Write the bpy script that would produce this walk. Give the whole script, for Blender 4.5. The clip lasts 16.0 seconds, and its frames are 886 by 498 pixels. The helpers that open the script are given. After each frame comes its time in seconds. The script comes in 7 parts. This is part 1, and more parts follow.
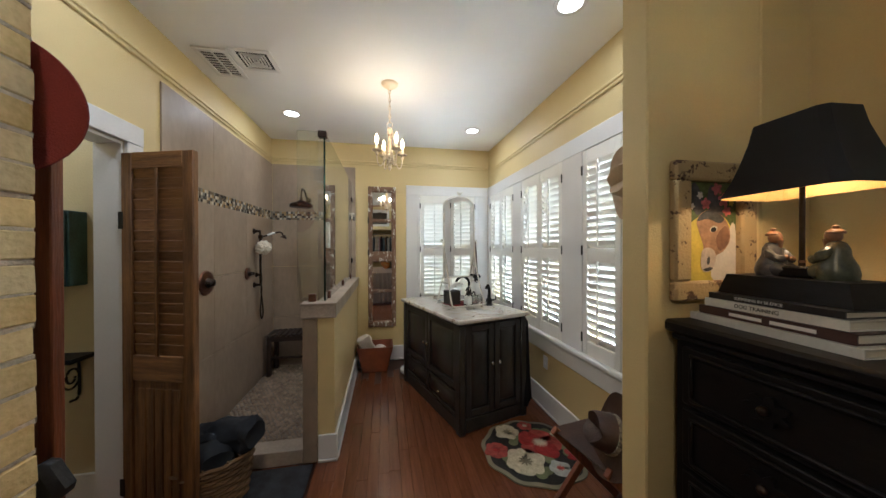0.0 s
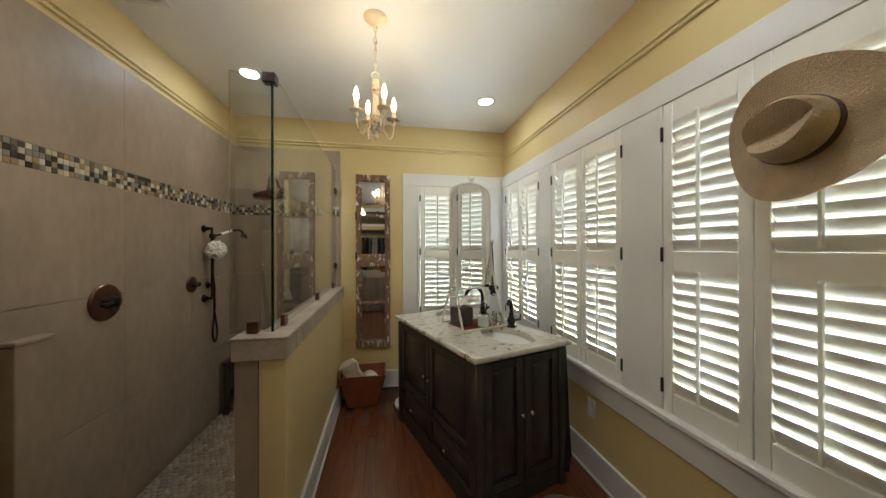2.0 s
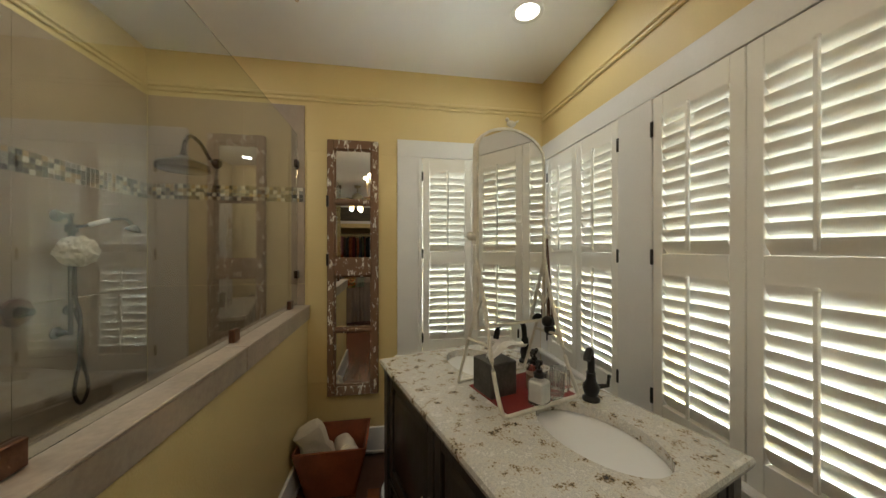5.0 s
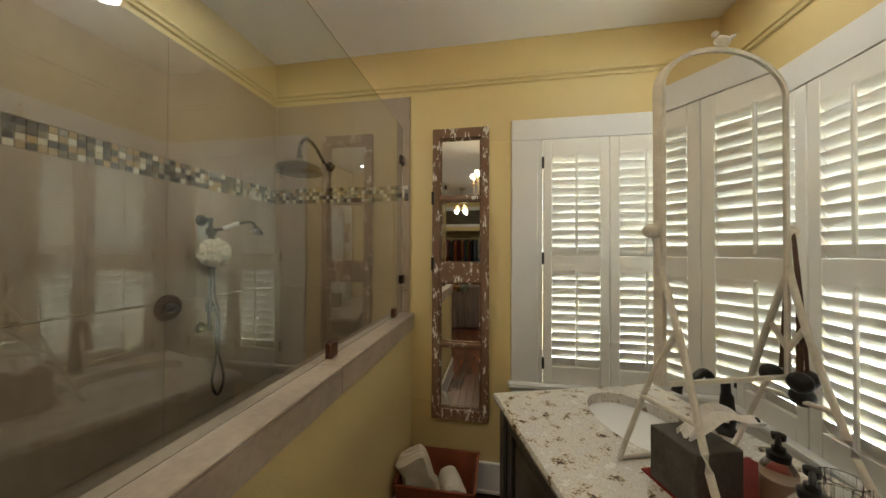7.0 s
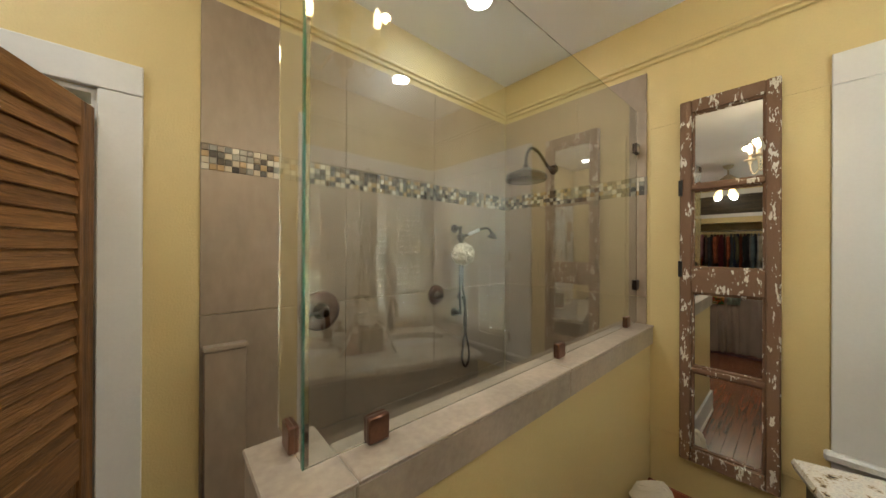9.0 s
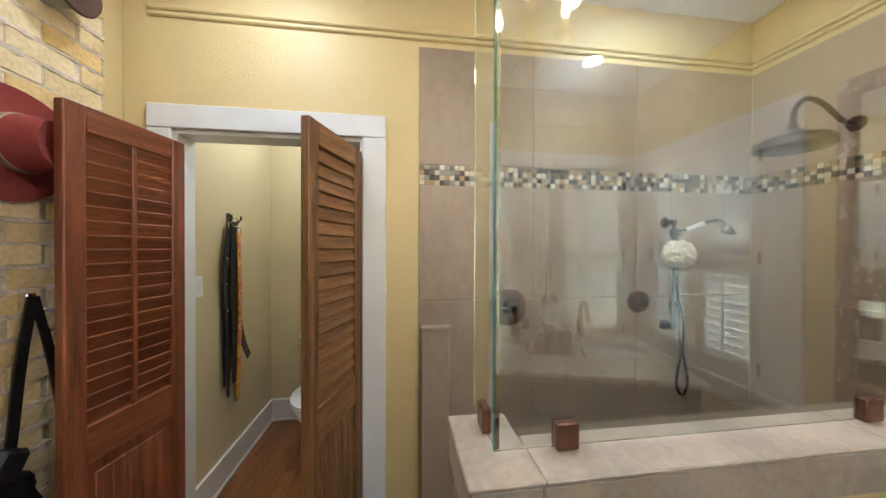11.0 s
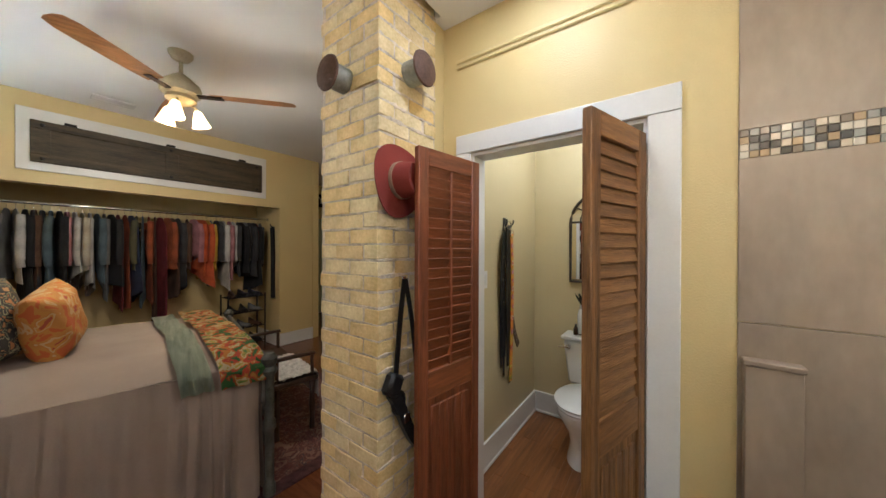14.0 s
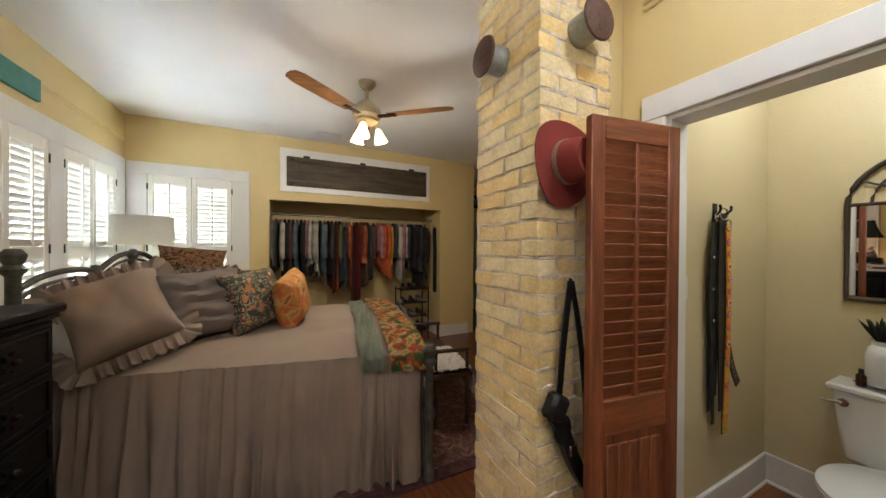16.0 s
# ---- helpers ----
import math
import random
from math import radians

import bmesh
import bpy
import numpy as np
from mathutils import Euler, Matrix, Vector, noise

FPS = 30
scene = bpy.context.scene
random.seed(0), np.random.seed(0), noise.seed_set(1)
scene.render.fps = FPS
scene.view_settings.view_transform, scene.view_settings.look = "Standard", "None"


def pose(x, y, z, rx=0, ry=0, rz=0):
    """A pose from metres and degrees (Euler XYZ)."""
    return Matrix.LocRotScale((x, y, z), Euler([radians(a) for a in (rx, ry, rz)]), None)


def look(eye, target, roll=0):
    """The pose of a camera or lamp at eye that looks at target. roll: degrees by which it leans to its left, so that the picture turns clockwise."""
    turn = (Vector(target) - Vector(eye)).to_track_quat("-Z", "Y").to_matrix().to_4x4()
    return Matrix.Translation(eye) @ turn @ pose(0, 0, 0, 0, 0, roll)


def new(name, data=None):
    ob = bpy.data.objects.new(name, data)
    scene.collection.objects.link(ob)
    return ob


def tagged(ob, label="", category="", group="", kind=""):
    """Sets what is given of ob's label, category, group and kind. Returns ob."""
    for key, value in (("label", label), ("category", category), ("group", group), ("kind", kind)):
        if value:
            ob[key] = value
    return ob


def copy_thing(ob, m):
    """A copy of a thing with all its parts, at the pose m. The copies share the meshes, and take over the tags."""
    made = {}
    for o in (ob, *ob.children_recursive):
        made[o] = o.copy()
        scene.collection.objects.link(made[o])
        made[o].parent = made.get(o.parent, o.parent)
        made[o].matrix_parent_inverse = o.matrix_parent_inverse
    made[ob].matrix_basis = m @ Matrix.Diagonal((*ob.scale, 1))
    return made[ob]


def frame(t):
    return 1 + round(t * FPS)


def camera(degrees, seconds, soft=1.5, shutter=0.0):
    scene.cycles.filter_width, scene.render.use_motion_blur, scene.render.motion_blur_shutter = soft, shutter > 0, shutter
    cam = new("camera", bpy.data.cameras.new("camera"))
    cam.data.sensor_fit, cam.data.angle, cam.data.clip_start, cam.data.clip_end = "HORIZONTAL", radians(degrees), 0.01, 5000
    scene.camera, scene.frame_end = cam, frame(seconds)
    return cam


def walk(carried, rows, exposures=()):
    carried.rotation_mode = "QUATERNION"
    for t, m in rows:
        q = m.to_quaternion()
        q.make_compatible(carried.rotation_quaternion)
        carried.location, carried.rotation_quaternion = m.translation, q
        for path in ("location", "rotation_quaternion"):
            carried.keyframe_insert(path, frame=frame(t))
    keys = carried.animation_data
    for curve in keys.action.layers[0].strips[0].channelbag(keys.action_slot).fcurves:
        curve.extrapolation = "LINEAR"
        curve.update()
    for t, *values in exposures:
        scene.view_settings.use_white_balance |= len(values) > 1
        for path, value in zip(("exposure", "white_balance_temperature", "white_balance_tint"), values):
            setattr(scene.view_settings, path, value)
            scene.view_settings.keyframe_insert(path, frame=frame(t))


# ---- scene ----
cam = camera(110.1, 16.0)
PATH = [
    (0, (0.402, 1.207, 1.467), (0.774, 3.172, 1.457), -0.1),
    (0.5, (0.422, 1.396, 1.469), (0.791, 3.361, 1.462), -0.1),
    (1, (0.446, 1.58, 1.475), (0.813, 3.546, 1.467), -0.1),
    (1.5, (0.467, 1.766, 1.475), (0.837, 3.731, 1.47), -0.1),
    (2, (0.503, 1.954, 1.474), (0.867, 3.921, 1.473), -0.1),
    (2.5, (0.534, 2.151, 1.475), (0.899, 4.117, 1.475), -0.1),
    (3, (0.565, 2.333, 1.478), (0.931, 4.299, 1.475), -0.1),
    (5.5, (0.661, 3.139, 1.481), (0.931, 5.12, 1.484), 0.1),
    (6, (0.659, 3.255, 1.474), (0.826, 5.248, 1.489), 0.06),
    (6.5, (0.639, 3.344, 1.48), (0.579, 5.343, 1.497), 0.18),
    (7, (0.592, 3.368, 1.478), (0.255, 5.34, 1.499), 0.24),
    (7.5, (0.562, 3.343, 1.484), (-0.098, 5.231, 1.497), 0.3),
    (8, (0.562, 3.317, 1.482), (-0.412, 5.064, 1.496), 0.36),
    (8.5, (0.581, 3.31, 1.499), (-0.683, 4.86, 1.501), 0.3),
    (9, (0.588, 3.315, 1.499), (-0.914, 4.636, 1.502), 0.24),
    (9.5, (0.594, 3.325, 1.501), (-1.098, 4.391, 1.502), 0.3),
    (10, (0.591, 3.322, 1.504), (-1.242, 4.122, 1.497), 0.3),
    (12.5, (0.596, 3.271, 1.502), (-1.344, 2.785, 1.493), 0.06),
    (13, (0.585, 3.246, 1.506), (-1.277, 2.517, 1.496), 0.12),
    (13.5, (0.564, 3.217, 1.505), (-1.189, 2.254, 1.498), 0.24),
    (14, (0.563, 3.198, 1.494), (-1.056, 2.023, 1.487), 0.18),
    (14.5, (0.565, 3.175, 1.484), (-0.896, 1.809, 1.48), 0.3),
    (15, (0.563, 3.146, 1.483), (-0.726, 1.617, 1.475), 0.3),
    (15.5, (0.523, 3.11, 1.483), (-0.577, 1.44, 1.472), 0.3),
    (16, (0.468, 3.044, 1.476), (-0.426, 1.255, 1.464), 0.36),
]
EXPOSURES = [(0, 0.2, 5100, 9), (1.5, 0.06, 5400, 6), (3, -0.2, 5750, 3), (5.5, -0.38, 6150, 5), (7, -0.22, 6150, 6), (8, 0.0, 6050, 5), (9, 0.38, 5900, 5), (10, 0.95, 5250, 7), (12.5, 0.97, 5100, 9), (14.5, 0.97, 5250, 10), (16, 0.92, 5400, 10)]
walk(cam, [(t, look(eye, target, roll)) for t, eye, target, roll in PATH], EXPOSURES)

# ---- world, sun, large lights ----
world = bpy.data.worlds.new("sky")
scene.world = world
world.use_nodes = True
sky = world.node_tree.nodes.new("ShaderNodeTexSky")
sky.sky_type, sky.sun_disc, sky.sun_elevation, sky.sun_rotation = "NISHITA", False, radians(52), radians(250)
world.node_tree.nodes["Background"].inputs[1].default_value = 0.1
world.node_tree.links.new(sky.outputs[0], world.node_tree.nodes["Background"].inputs[0])
sun = new("sun", bpy.data.lights.new("sun", "SUN"))
sun.data.energy, sun.data.angle, sun.data.color = 3.0, radians(0.5), (1.0, 0.95, 0.88)
sun.matrix_world = look((-20, -7, 27), (0, 0, 0))

DOWNLIGHT, CANDLE, WINDOW, BEDWINDOW, FANLIGHT = 3.2, 2.5, 430.0, 460.0, 10.0


def window_light(x, y, z, w, h, rz, watts):
    """Daylight in a window's opening."""
    lamp = new("window_daylight", bpy.data.lights.new("window_daylight", "AREA"))
    lamp.data.shape, lamp.data.size, lamp.data.size_y = "RECTANGLE", w, h
    lamp.data.energy, lamp.data.color = watts, (0.95, 1.0, 0.97)
    lamp.matrix_world = pose(x, y, z, -90, 0, rz)
    return lamp


# ---- materials ----
def mat(name, base, rough=0.5, metal=0.0, vary=0.12, scale=6.0, fine=80.0, bump=0.05, per_object=0.0, other=None, stretch=(1, 1, 1), spec=0.5, coat=0.0, emit=0.0, distance=0.004):
    m = bpy.data.materials.new(name)
    m.use_nodes = True
    nt = m.node_tree
    n, l = nt.nodes, nt.links
    p = n["Principled BSDF"]
    p.inputs["Roughness"].default_value = rough
    p.inputs["Metallic"].default_value = metal
    p.inputs["Specular IOR Level"].default_value = spec
    p.inputs["Coat Weight"].default_value = coat
    co = n.new("ShaderNodeTexCoord")
    mp = n.new("ShaderNodeMapping")
    mp.inputs["Scale"].default_value = stretch
    l.new(co.outputs["Object"], mp.inputs[0])
    big = n.new("ShaderNodeTexNoise")
    big.inputs["Scale"].default_value, big.inputs["Detail"].default_value = scale, 6
    small = n.new("ShaderNodeTexNoise")
    small.inputs["Scale"].default_value, small.inputs["Detail"].default_value = fine, 4
    l.new(mp.outputs[0], big.inputs[0])
    l.new(mp.outputs[0], small.inputs[0])
    dark = tuple(max(0, c * (1 - 1.6 * vary)) for c in base)
    light = other or tuple(min(1, c * (1 + 1.2 * vary)) for c in base)
    ramp = n.new("ShaderNodeValToRGB")
    ramp.color_ramp.elements[0].position, ramp.color_ramp.elements[1].position = 0.3, 0.7
    ramp.color_ramp.elements[0].color, ramp.color_ramp.elements[1].color = (*dark, 1), (*light, 1)
    add = n.new("ShaderNodeMath")
    add.operation = "MULTIPLY_ADD"
    add.inputs[1].default_value = 0.35
    l.new(small.outputs[0], add.inputs[0])
    sc = n.new("ShaderNodeMath")
    sc.operation = "MULTIPLY"
    sc.inputs[1].default_value = 0.65
    l.new(big.outputs[0], sc.inputs[0])
    l.new(sc.outputs[0], add.inputs[2])
    l.new(add.outputs[0], ramp.inputs[0])
    out = ramp.outputs[0]
    if per_object:
        info = n.new("ShaderNodeObjectInfo")
        hsv = n.new("ShaderNodeHueSaturation")
        mr = n.new("ShaderNodeMapRange")
        mr.inputs[3].default_value, mr.inputs[4].default_value = 1 - per_object, 1 + per_object
        l.new(info.outputs["Random"], mr.inputs[0])
        l.new(mr.outputs[0], hsv.inputs["Value"])
        l.new(out, hsv.inputs["Color"])
        out = hsv.outputs[0]
    l.new(out, p.inputs["Base Color"])
    if bump:
        b = n.new("ShaderNodeBump")
        b.inputs["Strength"].default_value, b.inputs["Distance"].default_value = min(1, bump * 4), distance
        l.new(small.outputs[0], b.inputs["Height"])
        l.new(b.outputs[0], p.inputs["Normal"])
    if emit:
        p.inputs["Emission Color"].default_value = (*base, 1)
        p.inputs["Emission Strength"].default_value = emit
    return m


def ramp_nodes(m):
    return [x for x in m.node_tree.nodes if x.type == "VALTORGB"][0].color_ramp


def glass(name, tint, rough=0.0, ior=1.5):
    m = mat(name, tint, rough, vary=0.0, bump=0)
    p = m.node_tree.nodes["Principled BSDF"]
    p.inputs["Transmission Weight"].default_value = 1.0
    p.inputs["IOR"].default_value = ior
    return m


WALL = mat("yellow_paint", (0.64, 0.505, 0.235), 0.5, vary=0.035, scale=1.2, fine=140, bump=0.1)
WCWALL = mat("pale_yellow_paint", (0.60, 0.51, 0.30), 0.5, vary=0.035, scale=1.2, fine=140, bump=0.1)
CEIL = mat("ceiling_paint", (0.86, 0.85, 0.83), 0.8, vary=0.03, scale=1.5, fine=160, bump=0.08)
WHITE = mat("white_trim_paint", (0.74, 0.73, 0.71), 0.35, vary=0.03, scale=3, fine=90, bump=0.03)
SHUTTER = mat("shutter_paint", (0.83, 0.81, 0.75), 0.4, vary=0.02, scale=4, fine=90, bump=0.01)
TILE = mat("stone_tile", (0.325, 0.25, 0.176), 0.45, vary=0.16, scale=2.2, fine=26, bump=0.02, per_object=0.06, stretch=(1, 1, 0.45))
CAPTILE = mat("cap_tile", (0.40, 0.33, 0.26), 0.35, vary=0.2, scale=5, fine=60, bump=0.02)
GROUT = mat("grout", (0.27, 0.235, 0.20), 0.8)
FLOORWOOD = mat("pine_floor", (0.15, 0.05, 0.02), 0.24, vary=0.24, scale=5, fine=45, bump=0.03, per_object=0.12, stretch=(9, 0.6, 1), coat=0.15)
WCFLOOR = mat("oak_floor", (0.24, 0.095, 0.03), 0.28, vary=0.3, scale=5, fine=45, bump=0.03, per_object=0.2, stretch=(0.6, 9, 1))
SUBFLOOR = mat("subfloor", (0.08, 0.03, 0.015), 0.7)
BRICK = mat("buff_brick", (0.88, 0.69, 0.35), 0.85, vary=0.22, scale=7, fine=60, bump=0.3, other=(0.92, 0.80, 0.54), distance=0.004)
bn, bl_ = BRICK.node_tree.nodes, BRICK.node_tree.links
info = bn.new("ShaderNodeObjectInfo")
tone = bn.new("ShaderNodeValToRGB")
tone.color_ramp.elements[0].color, tone.color_ramp.elements[1].color = (1.0, 0.82, 0.46, 1), (1.0, 1.0, 0.98, 1)
for pos, c in ((0.18, (1.0, 0.94, 0.74, 1)), (0.38, (1.0, 0.99, 0.94, 1)), (0.52, (0.98, 0.84, 0.52, 1)), (0.68, (0.86, 0.78, 0.68, 1)), (0.84, (1.0, 0.95, 0.78, 1))):
    tone.color_ramp.elements.new(pos).color = c
blend = bn.new("ShaderNodeMix")
blend.data_type, blend.blend_type = "RGBA", "MULTIPLY"
blend.inputs[0].default_value = 0.8
bl_.new(info.outputs["Random"], tone.inputs[0])
bl_.new(bn["Principled BSDF"].inputs["Base Color"].links[0].from_socket, blend.inputs[6])
bl_.new(tone.outputs[0], blend.inputs[7])
bl_.new(blend.outputs[2], bn["Principled BSDF"].inputs["Base Color"])
MORTAR = mat("mortar", (0.66, 0.56, 0.45), 0.95, vary=0.3, scale=14, fine=90, bump=0.5)
BRONZE = mat("oil_rubbed_bronze", (0.045, 0.03, 0.022), 0.3, 0.85, vary=0.3, scale=20)
COPPER = mat("bronze_plate", (0.20, 0.105, 0.07), 0.28, 0.9, vary=0.25, scale=12)
BLACKMETAL = mat("black_iron", (0.012, 0.011, 0.010), 0.4, 0.3)
BLACKWOOD = mat("black_stained_wood", (0.006, 0.005, 0.0045), 0.46, vary=0.4, scale=8, fine=60, bump=0.05, stretch=(1, 1, 6))
BLACKWOOD.node_tree.nodes["Principled BSDF"].inputs["Specular IOR Level"].default_value = 0.18
CABINET = mat("distressed_black_paint", (0.028, 0.025, 0.022), 0.3, vary=0.35, scale=10, fine=60, bump=0.05, stretch=(1, 1, 0.3))
WEATHERED = mat("weathered_pine", (0.19, 0.078, 0.020), 0.6, vary=0.5, scale=3, fine=22, bump=0.22, stretch=(11, 11, 0.7), other=(0.33, 0.155, 0.042))
WEATHEREDSLAT = mat("weathered_pine_slat", (0.22, 0.092, 0.024), 0.6, vary=0.4, scale=3, fine=22, bump=0.22, stretch=(0.9, 14, 14), other=(0.36, 0.175, 0.05), per_object=0.22)
DOORWOOD = mat("reddish_pine", (0.21, 0.060, 0.020), 0.5, vary=0.4, scale=3, fine=22, bump=0.14, stretch=(10, 10, 0.7))
DOORSLAT = mat("reddish_pine_slat", (0.24, 0.072, 0.022), 0.48, vary=0.4, scale=3, fine=22, bump=0.14, stretch=(0.9, 14, 14), per_object=0.16)
CHROME = mat("chrome", (0.75, 0.75, 0.76), 0.12, 1.0, vary=0.05, bump=0)
CERAMIC = mat("white_ceramic", (0.80, 0.80, 0.79), 0.08, vary=0.01, bump=0, coat=0.4)
MIRROR = mat("mirror", (0.86, 0.87, 0.86), 0.015, 1.0, vary=0.01, bump=0)
GLASS = glass("clear_glass", (0.93, 0.95, 0.94))
# IOR raised above real glass so the pane mirrors the windows more strongly.
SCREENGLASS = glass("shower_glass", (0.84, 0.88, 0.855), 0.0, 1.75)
GLASSEDGE = glass("glass_edge", (0.10, 0.45, 0.36), 0.1)
GRANITE = mat("granite", (0.50, 0.44, 0.34), 0.12, vary=0.2, scale=24, fine=150, bump=0.0, other=(0.75, 0.73, 0.67), coat=0.3)
r = ramp_nodes(GRANITE)
for pos, c in ((0.365, (0.07, 0.06, 0.05, 1)), (0.395, (0.30, 0.22, 0.12, 1)), (0.43, (0.52, 0.47, 0.39, 1)), (0.50, (0.66, 0.63, 0.56, 1)), (0.56, (0.50, 0.48, 0.44, 1)), (0.60, (0.70, 0.67, 0.61, 1))):
    r.elements.new(pos).color = c
r.elements[0].color = (0.03, 0.028, 0.025, 1)
LINEN = mat("taupe_linen", (0.255, 0.195, 0.15), 0.9, vary=0.1, scale=3, fine=260, bump=0.15)
GREYLINEN = mat("grey_linen", (0.17, 0.14, 0.12), 0.92, vary=0.12, scale=5, fine=240, bump=0.2)
CREAM = mat("cream_towel", (0.66, 0.60, 0.50), 0.95, vary=0.08, scale=12, fine=300, bump=0.4)
REDWOOD = mat("terracotta_wood", (0.23, 0.062, 0.024), 0.5, vary=0.2, scale=8)
LIT = mat("lamp_lens", (1.0, 0.93, 0.82), 0.4, vary=0, bump=0, emit=14.0)


# ---- building helpers ----
def box(bm, x0, x1, y0, y1, z0, z1, bev=0.0, m=None):
    r = bmesh.ops.create_cube(bm, size=1.0)
    vs = r["verts"]
    for v in vs:
        v.co = Vector(((x0 + x1) / 2 + v.co.x * (x1 - x0), (y0 + y1) / 2 + v.co.y * (y1 - y0), (z0 + z1) / 2 + v.co.z * (z1 - z0)))
        if m:
            v.co = m @ v.co
    if bev:
        es = list({e for v in vs for e in v.link_edges})
        bmesh.ops.bevel(bm, geom=es, offset=bev, segments=1, affect="EDGES")
    return bm


def boxes(*rows, bev=0.0):
    bm = bmesh.new()
    for r in rows:
        box(bm, *r, bev=bev)
    return bm


def cyl(bm, a, b, r0, r1=None, seg=16, caps=True):
    a, b = Vector(a), Vector(b)
    d = b - a
    res = bmesh.ops.create_cone(bm, cap_ends=caps, segments=seg, radius1=r0, radius2=r0 if r1 is None else r1, depth=d.length)
    m = Matrix.Translation((a + b) / 2) @ d.to_track_quat("Z", "Y").to_matrix().to_4x4()
    for v in res["verts"]:
        v.co = m @ v.co
    return bm


def ball(bm, c, r, sx=1, sy=1, sz=1, seg=16):
    res = bmesh.ops.create_uvsphere(bm, u_segments=seg, v_segments=max(6, seg // 2), radius=r)
    for v in res["verts"]:
        v.co = Vector((v.co.x * sx, v.co.y * sy, v.co.z * sz)) + Vector(c)
    return bm


def lathe(bm, prof, c=(0, 0, 0), seg=24, m=None):
    """Turns a profile of (radius, height) about z."""
    rings = []
    for rr, z in prof:
        rings.append([bm.verts.new(Vector(c) + Vector((rr * math.cos(2 * math.pi * k / seg), rr * math.sin(2 * math.pi * k / seg), z))) for k in range(seg)])
    for a, b in zip(rings, rings[1:]):
        for k in range(seg):
            bm.faces.new((a[k], a[(k + 1) % seg], b[(k + 1) % seg], b[k]))
    for ring in (rings[0], rings[-1]):
        if len({tuple(round(x, 5) for x in v.co) for v in ring}) > 2:
            bm.faces.new(ring)
    if m:
        for ring in rings:
            for v in ring:
                v.co = m @ v.co
    return bm


def tube(bm, pts, r, seg=10, closed=False):
    pts = [Vector(p) for p in pts]
    rings = []
    n = len(pts)
    for i, p in enumerate(pts):
        a = pts[(i - 1) % n] if closed or i else p
        b = pts[(i + 1) % n] if closed or i < n - 1 else p
        d = (b - a).normalized()
        up = Vector((0, 0, 1)) if abs(d.z) < 0.95 else Vector((0, 1, 0))
        s = d.cross(up).normalized()
        t = s.cross(d)
        rr = r[i] if isinstance(r, (list, tuple)) else r
        rings.append([bm.verts.new(p + rr * (math.cos(2 * math.pi * k / seg) * s + math.sin(2 * math.pi * k / seg) * t)) for k in range(seg)])
    pairs = list(zip(rings, rings[1:])) + ([(rings[-1], rings[0])] if closed else [])
    for a, b in pairs:
        for k in range(seg):
            bm.faces.new((a[k], a[(k + 1) % seg], b[(k + 1) % seg], b[k]))
    if not closed:
        bm.faces.new(rings[0])
        bm.faces.new(rings[-1])
    return bm


def curve_points(pts, n=8):
    """A smooth line through points."""
    pts = [Vector(p) for p in pts]
    out = []
    q = [pts[0] * 2 - pts[1], *pts, pts[-1] * 2 - pts[-2]]
    for i in range(1, len(q) - 2):
        for k in range(n):
            t = k / n
            out.append(0.5 * (2 * q[i] + (q[i + 1] - q[i - 1]) * t + (2 * q[i - 1] - 5 * q[i] + 4 * q[i + 1] - q[i + 2]) * t * t + (3 * q[i] - q[i - 1] - 3 * q[i + 1] + q[i + 2]) * t ** 3))
    return out + [pts[-1]]


def mesh_from(bm, name, material, smooth=False):
    bmesh.ops.recalc_face_normals(bm, faces=bm.faces[:])
    me = bpy.data.meshes.new(name)
    bm.to_mesh(me)
    bm.free()
    me.materials.append(material)
    if smooth:
        me.shade_smooth()
        me.set_sharp_from_angle(angle=radians(38))
    return me


def part(name, bm, material, parent=None, label="", smooth=True):
    ob = new(name, bm if isinstance(bm, bpy.types.Mesh) else mesh_from(bm, name, material, smooth))
    ob.parent = parent
    return tagged(ob, label)


def thing(name, label, category, m=None, group=""):
    ob = new(name)
    ob.empty_display_size = 0.05
    if m is not None:
        ob.matrix_basis = m
    return tagged(ob, label, category, group)


def single(name, bm, material, label, category, m=None, group="", smooth=True):
    ob = part(name, bm, material, None, label, smooth)
    if m is not None:
        ob.matrix_basis = m
    return tagged(ob, label, category, group)


def structure(name, bm, material, label="", smooth=False):
    return tagged(part(name, bm, material, None, label, smooth), label, kind="structure")


# ---- rooms ----
BATH, BED = 2.80, 2.92
W, E, N = -0.95, 1.83, 5.32
EB, SB = 2.08, -1.55
WIN = ((4.45, 5.20), (3.485, 4.235), (2.476, 3.226))
BWIN = ((-1.33, -0.50), (-0.33, 0.50))
Z0, Z1 = 0.70, 2.16

structure("floor", boxes((-4.2, 2.3, -3.4, 5.5, -0.12, -0.02)), SUBFLOOR, "dark boards under the floor")
structure("ceiling_bath", boxes((-1.08, 2.0, 2.155, 5.45, BATH, 3.05), (-1.08, -0.847, 2.1035, 2.1545, BATH + 0.001, BED - 0.001)), CEIL, "smooth off-white painted ceiling")
structure("ceiling_bedroom", boxes((-4.2, 2.3, -3.4, 2.153, BED, 3.05)), CEIL, "off-white painted bedroom ceiling")
structure("ceiling_toilet", boxes((-2.4, -1.082, 2.155, 3.45, 2.70, 3.05)), CEIL, "off-white painted ceiling")
structure("wall_west", boxes((-1.07, W, 2.103, 2.30, 0, BATH), (-1.07, W, 2.30, 3.13, 2.03, BATH), (-1.07, W, 3.13, N, 0, BATH)), WALL, "yellow painted wall")
structure("wall_chase", boxes((-1.07, -0.848, 1.66, 2.10, 0, BED)), WALL, "yellow painted wall beside the chimney")
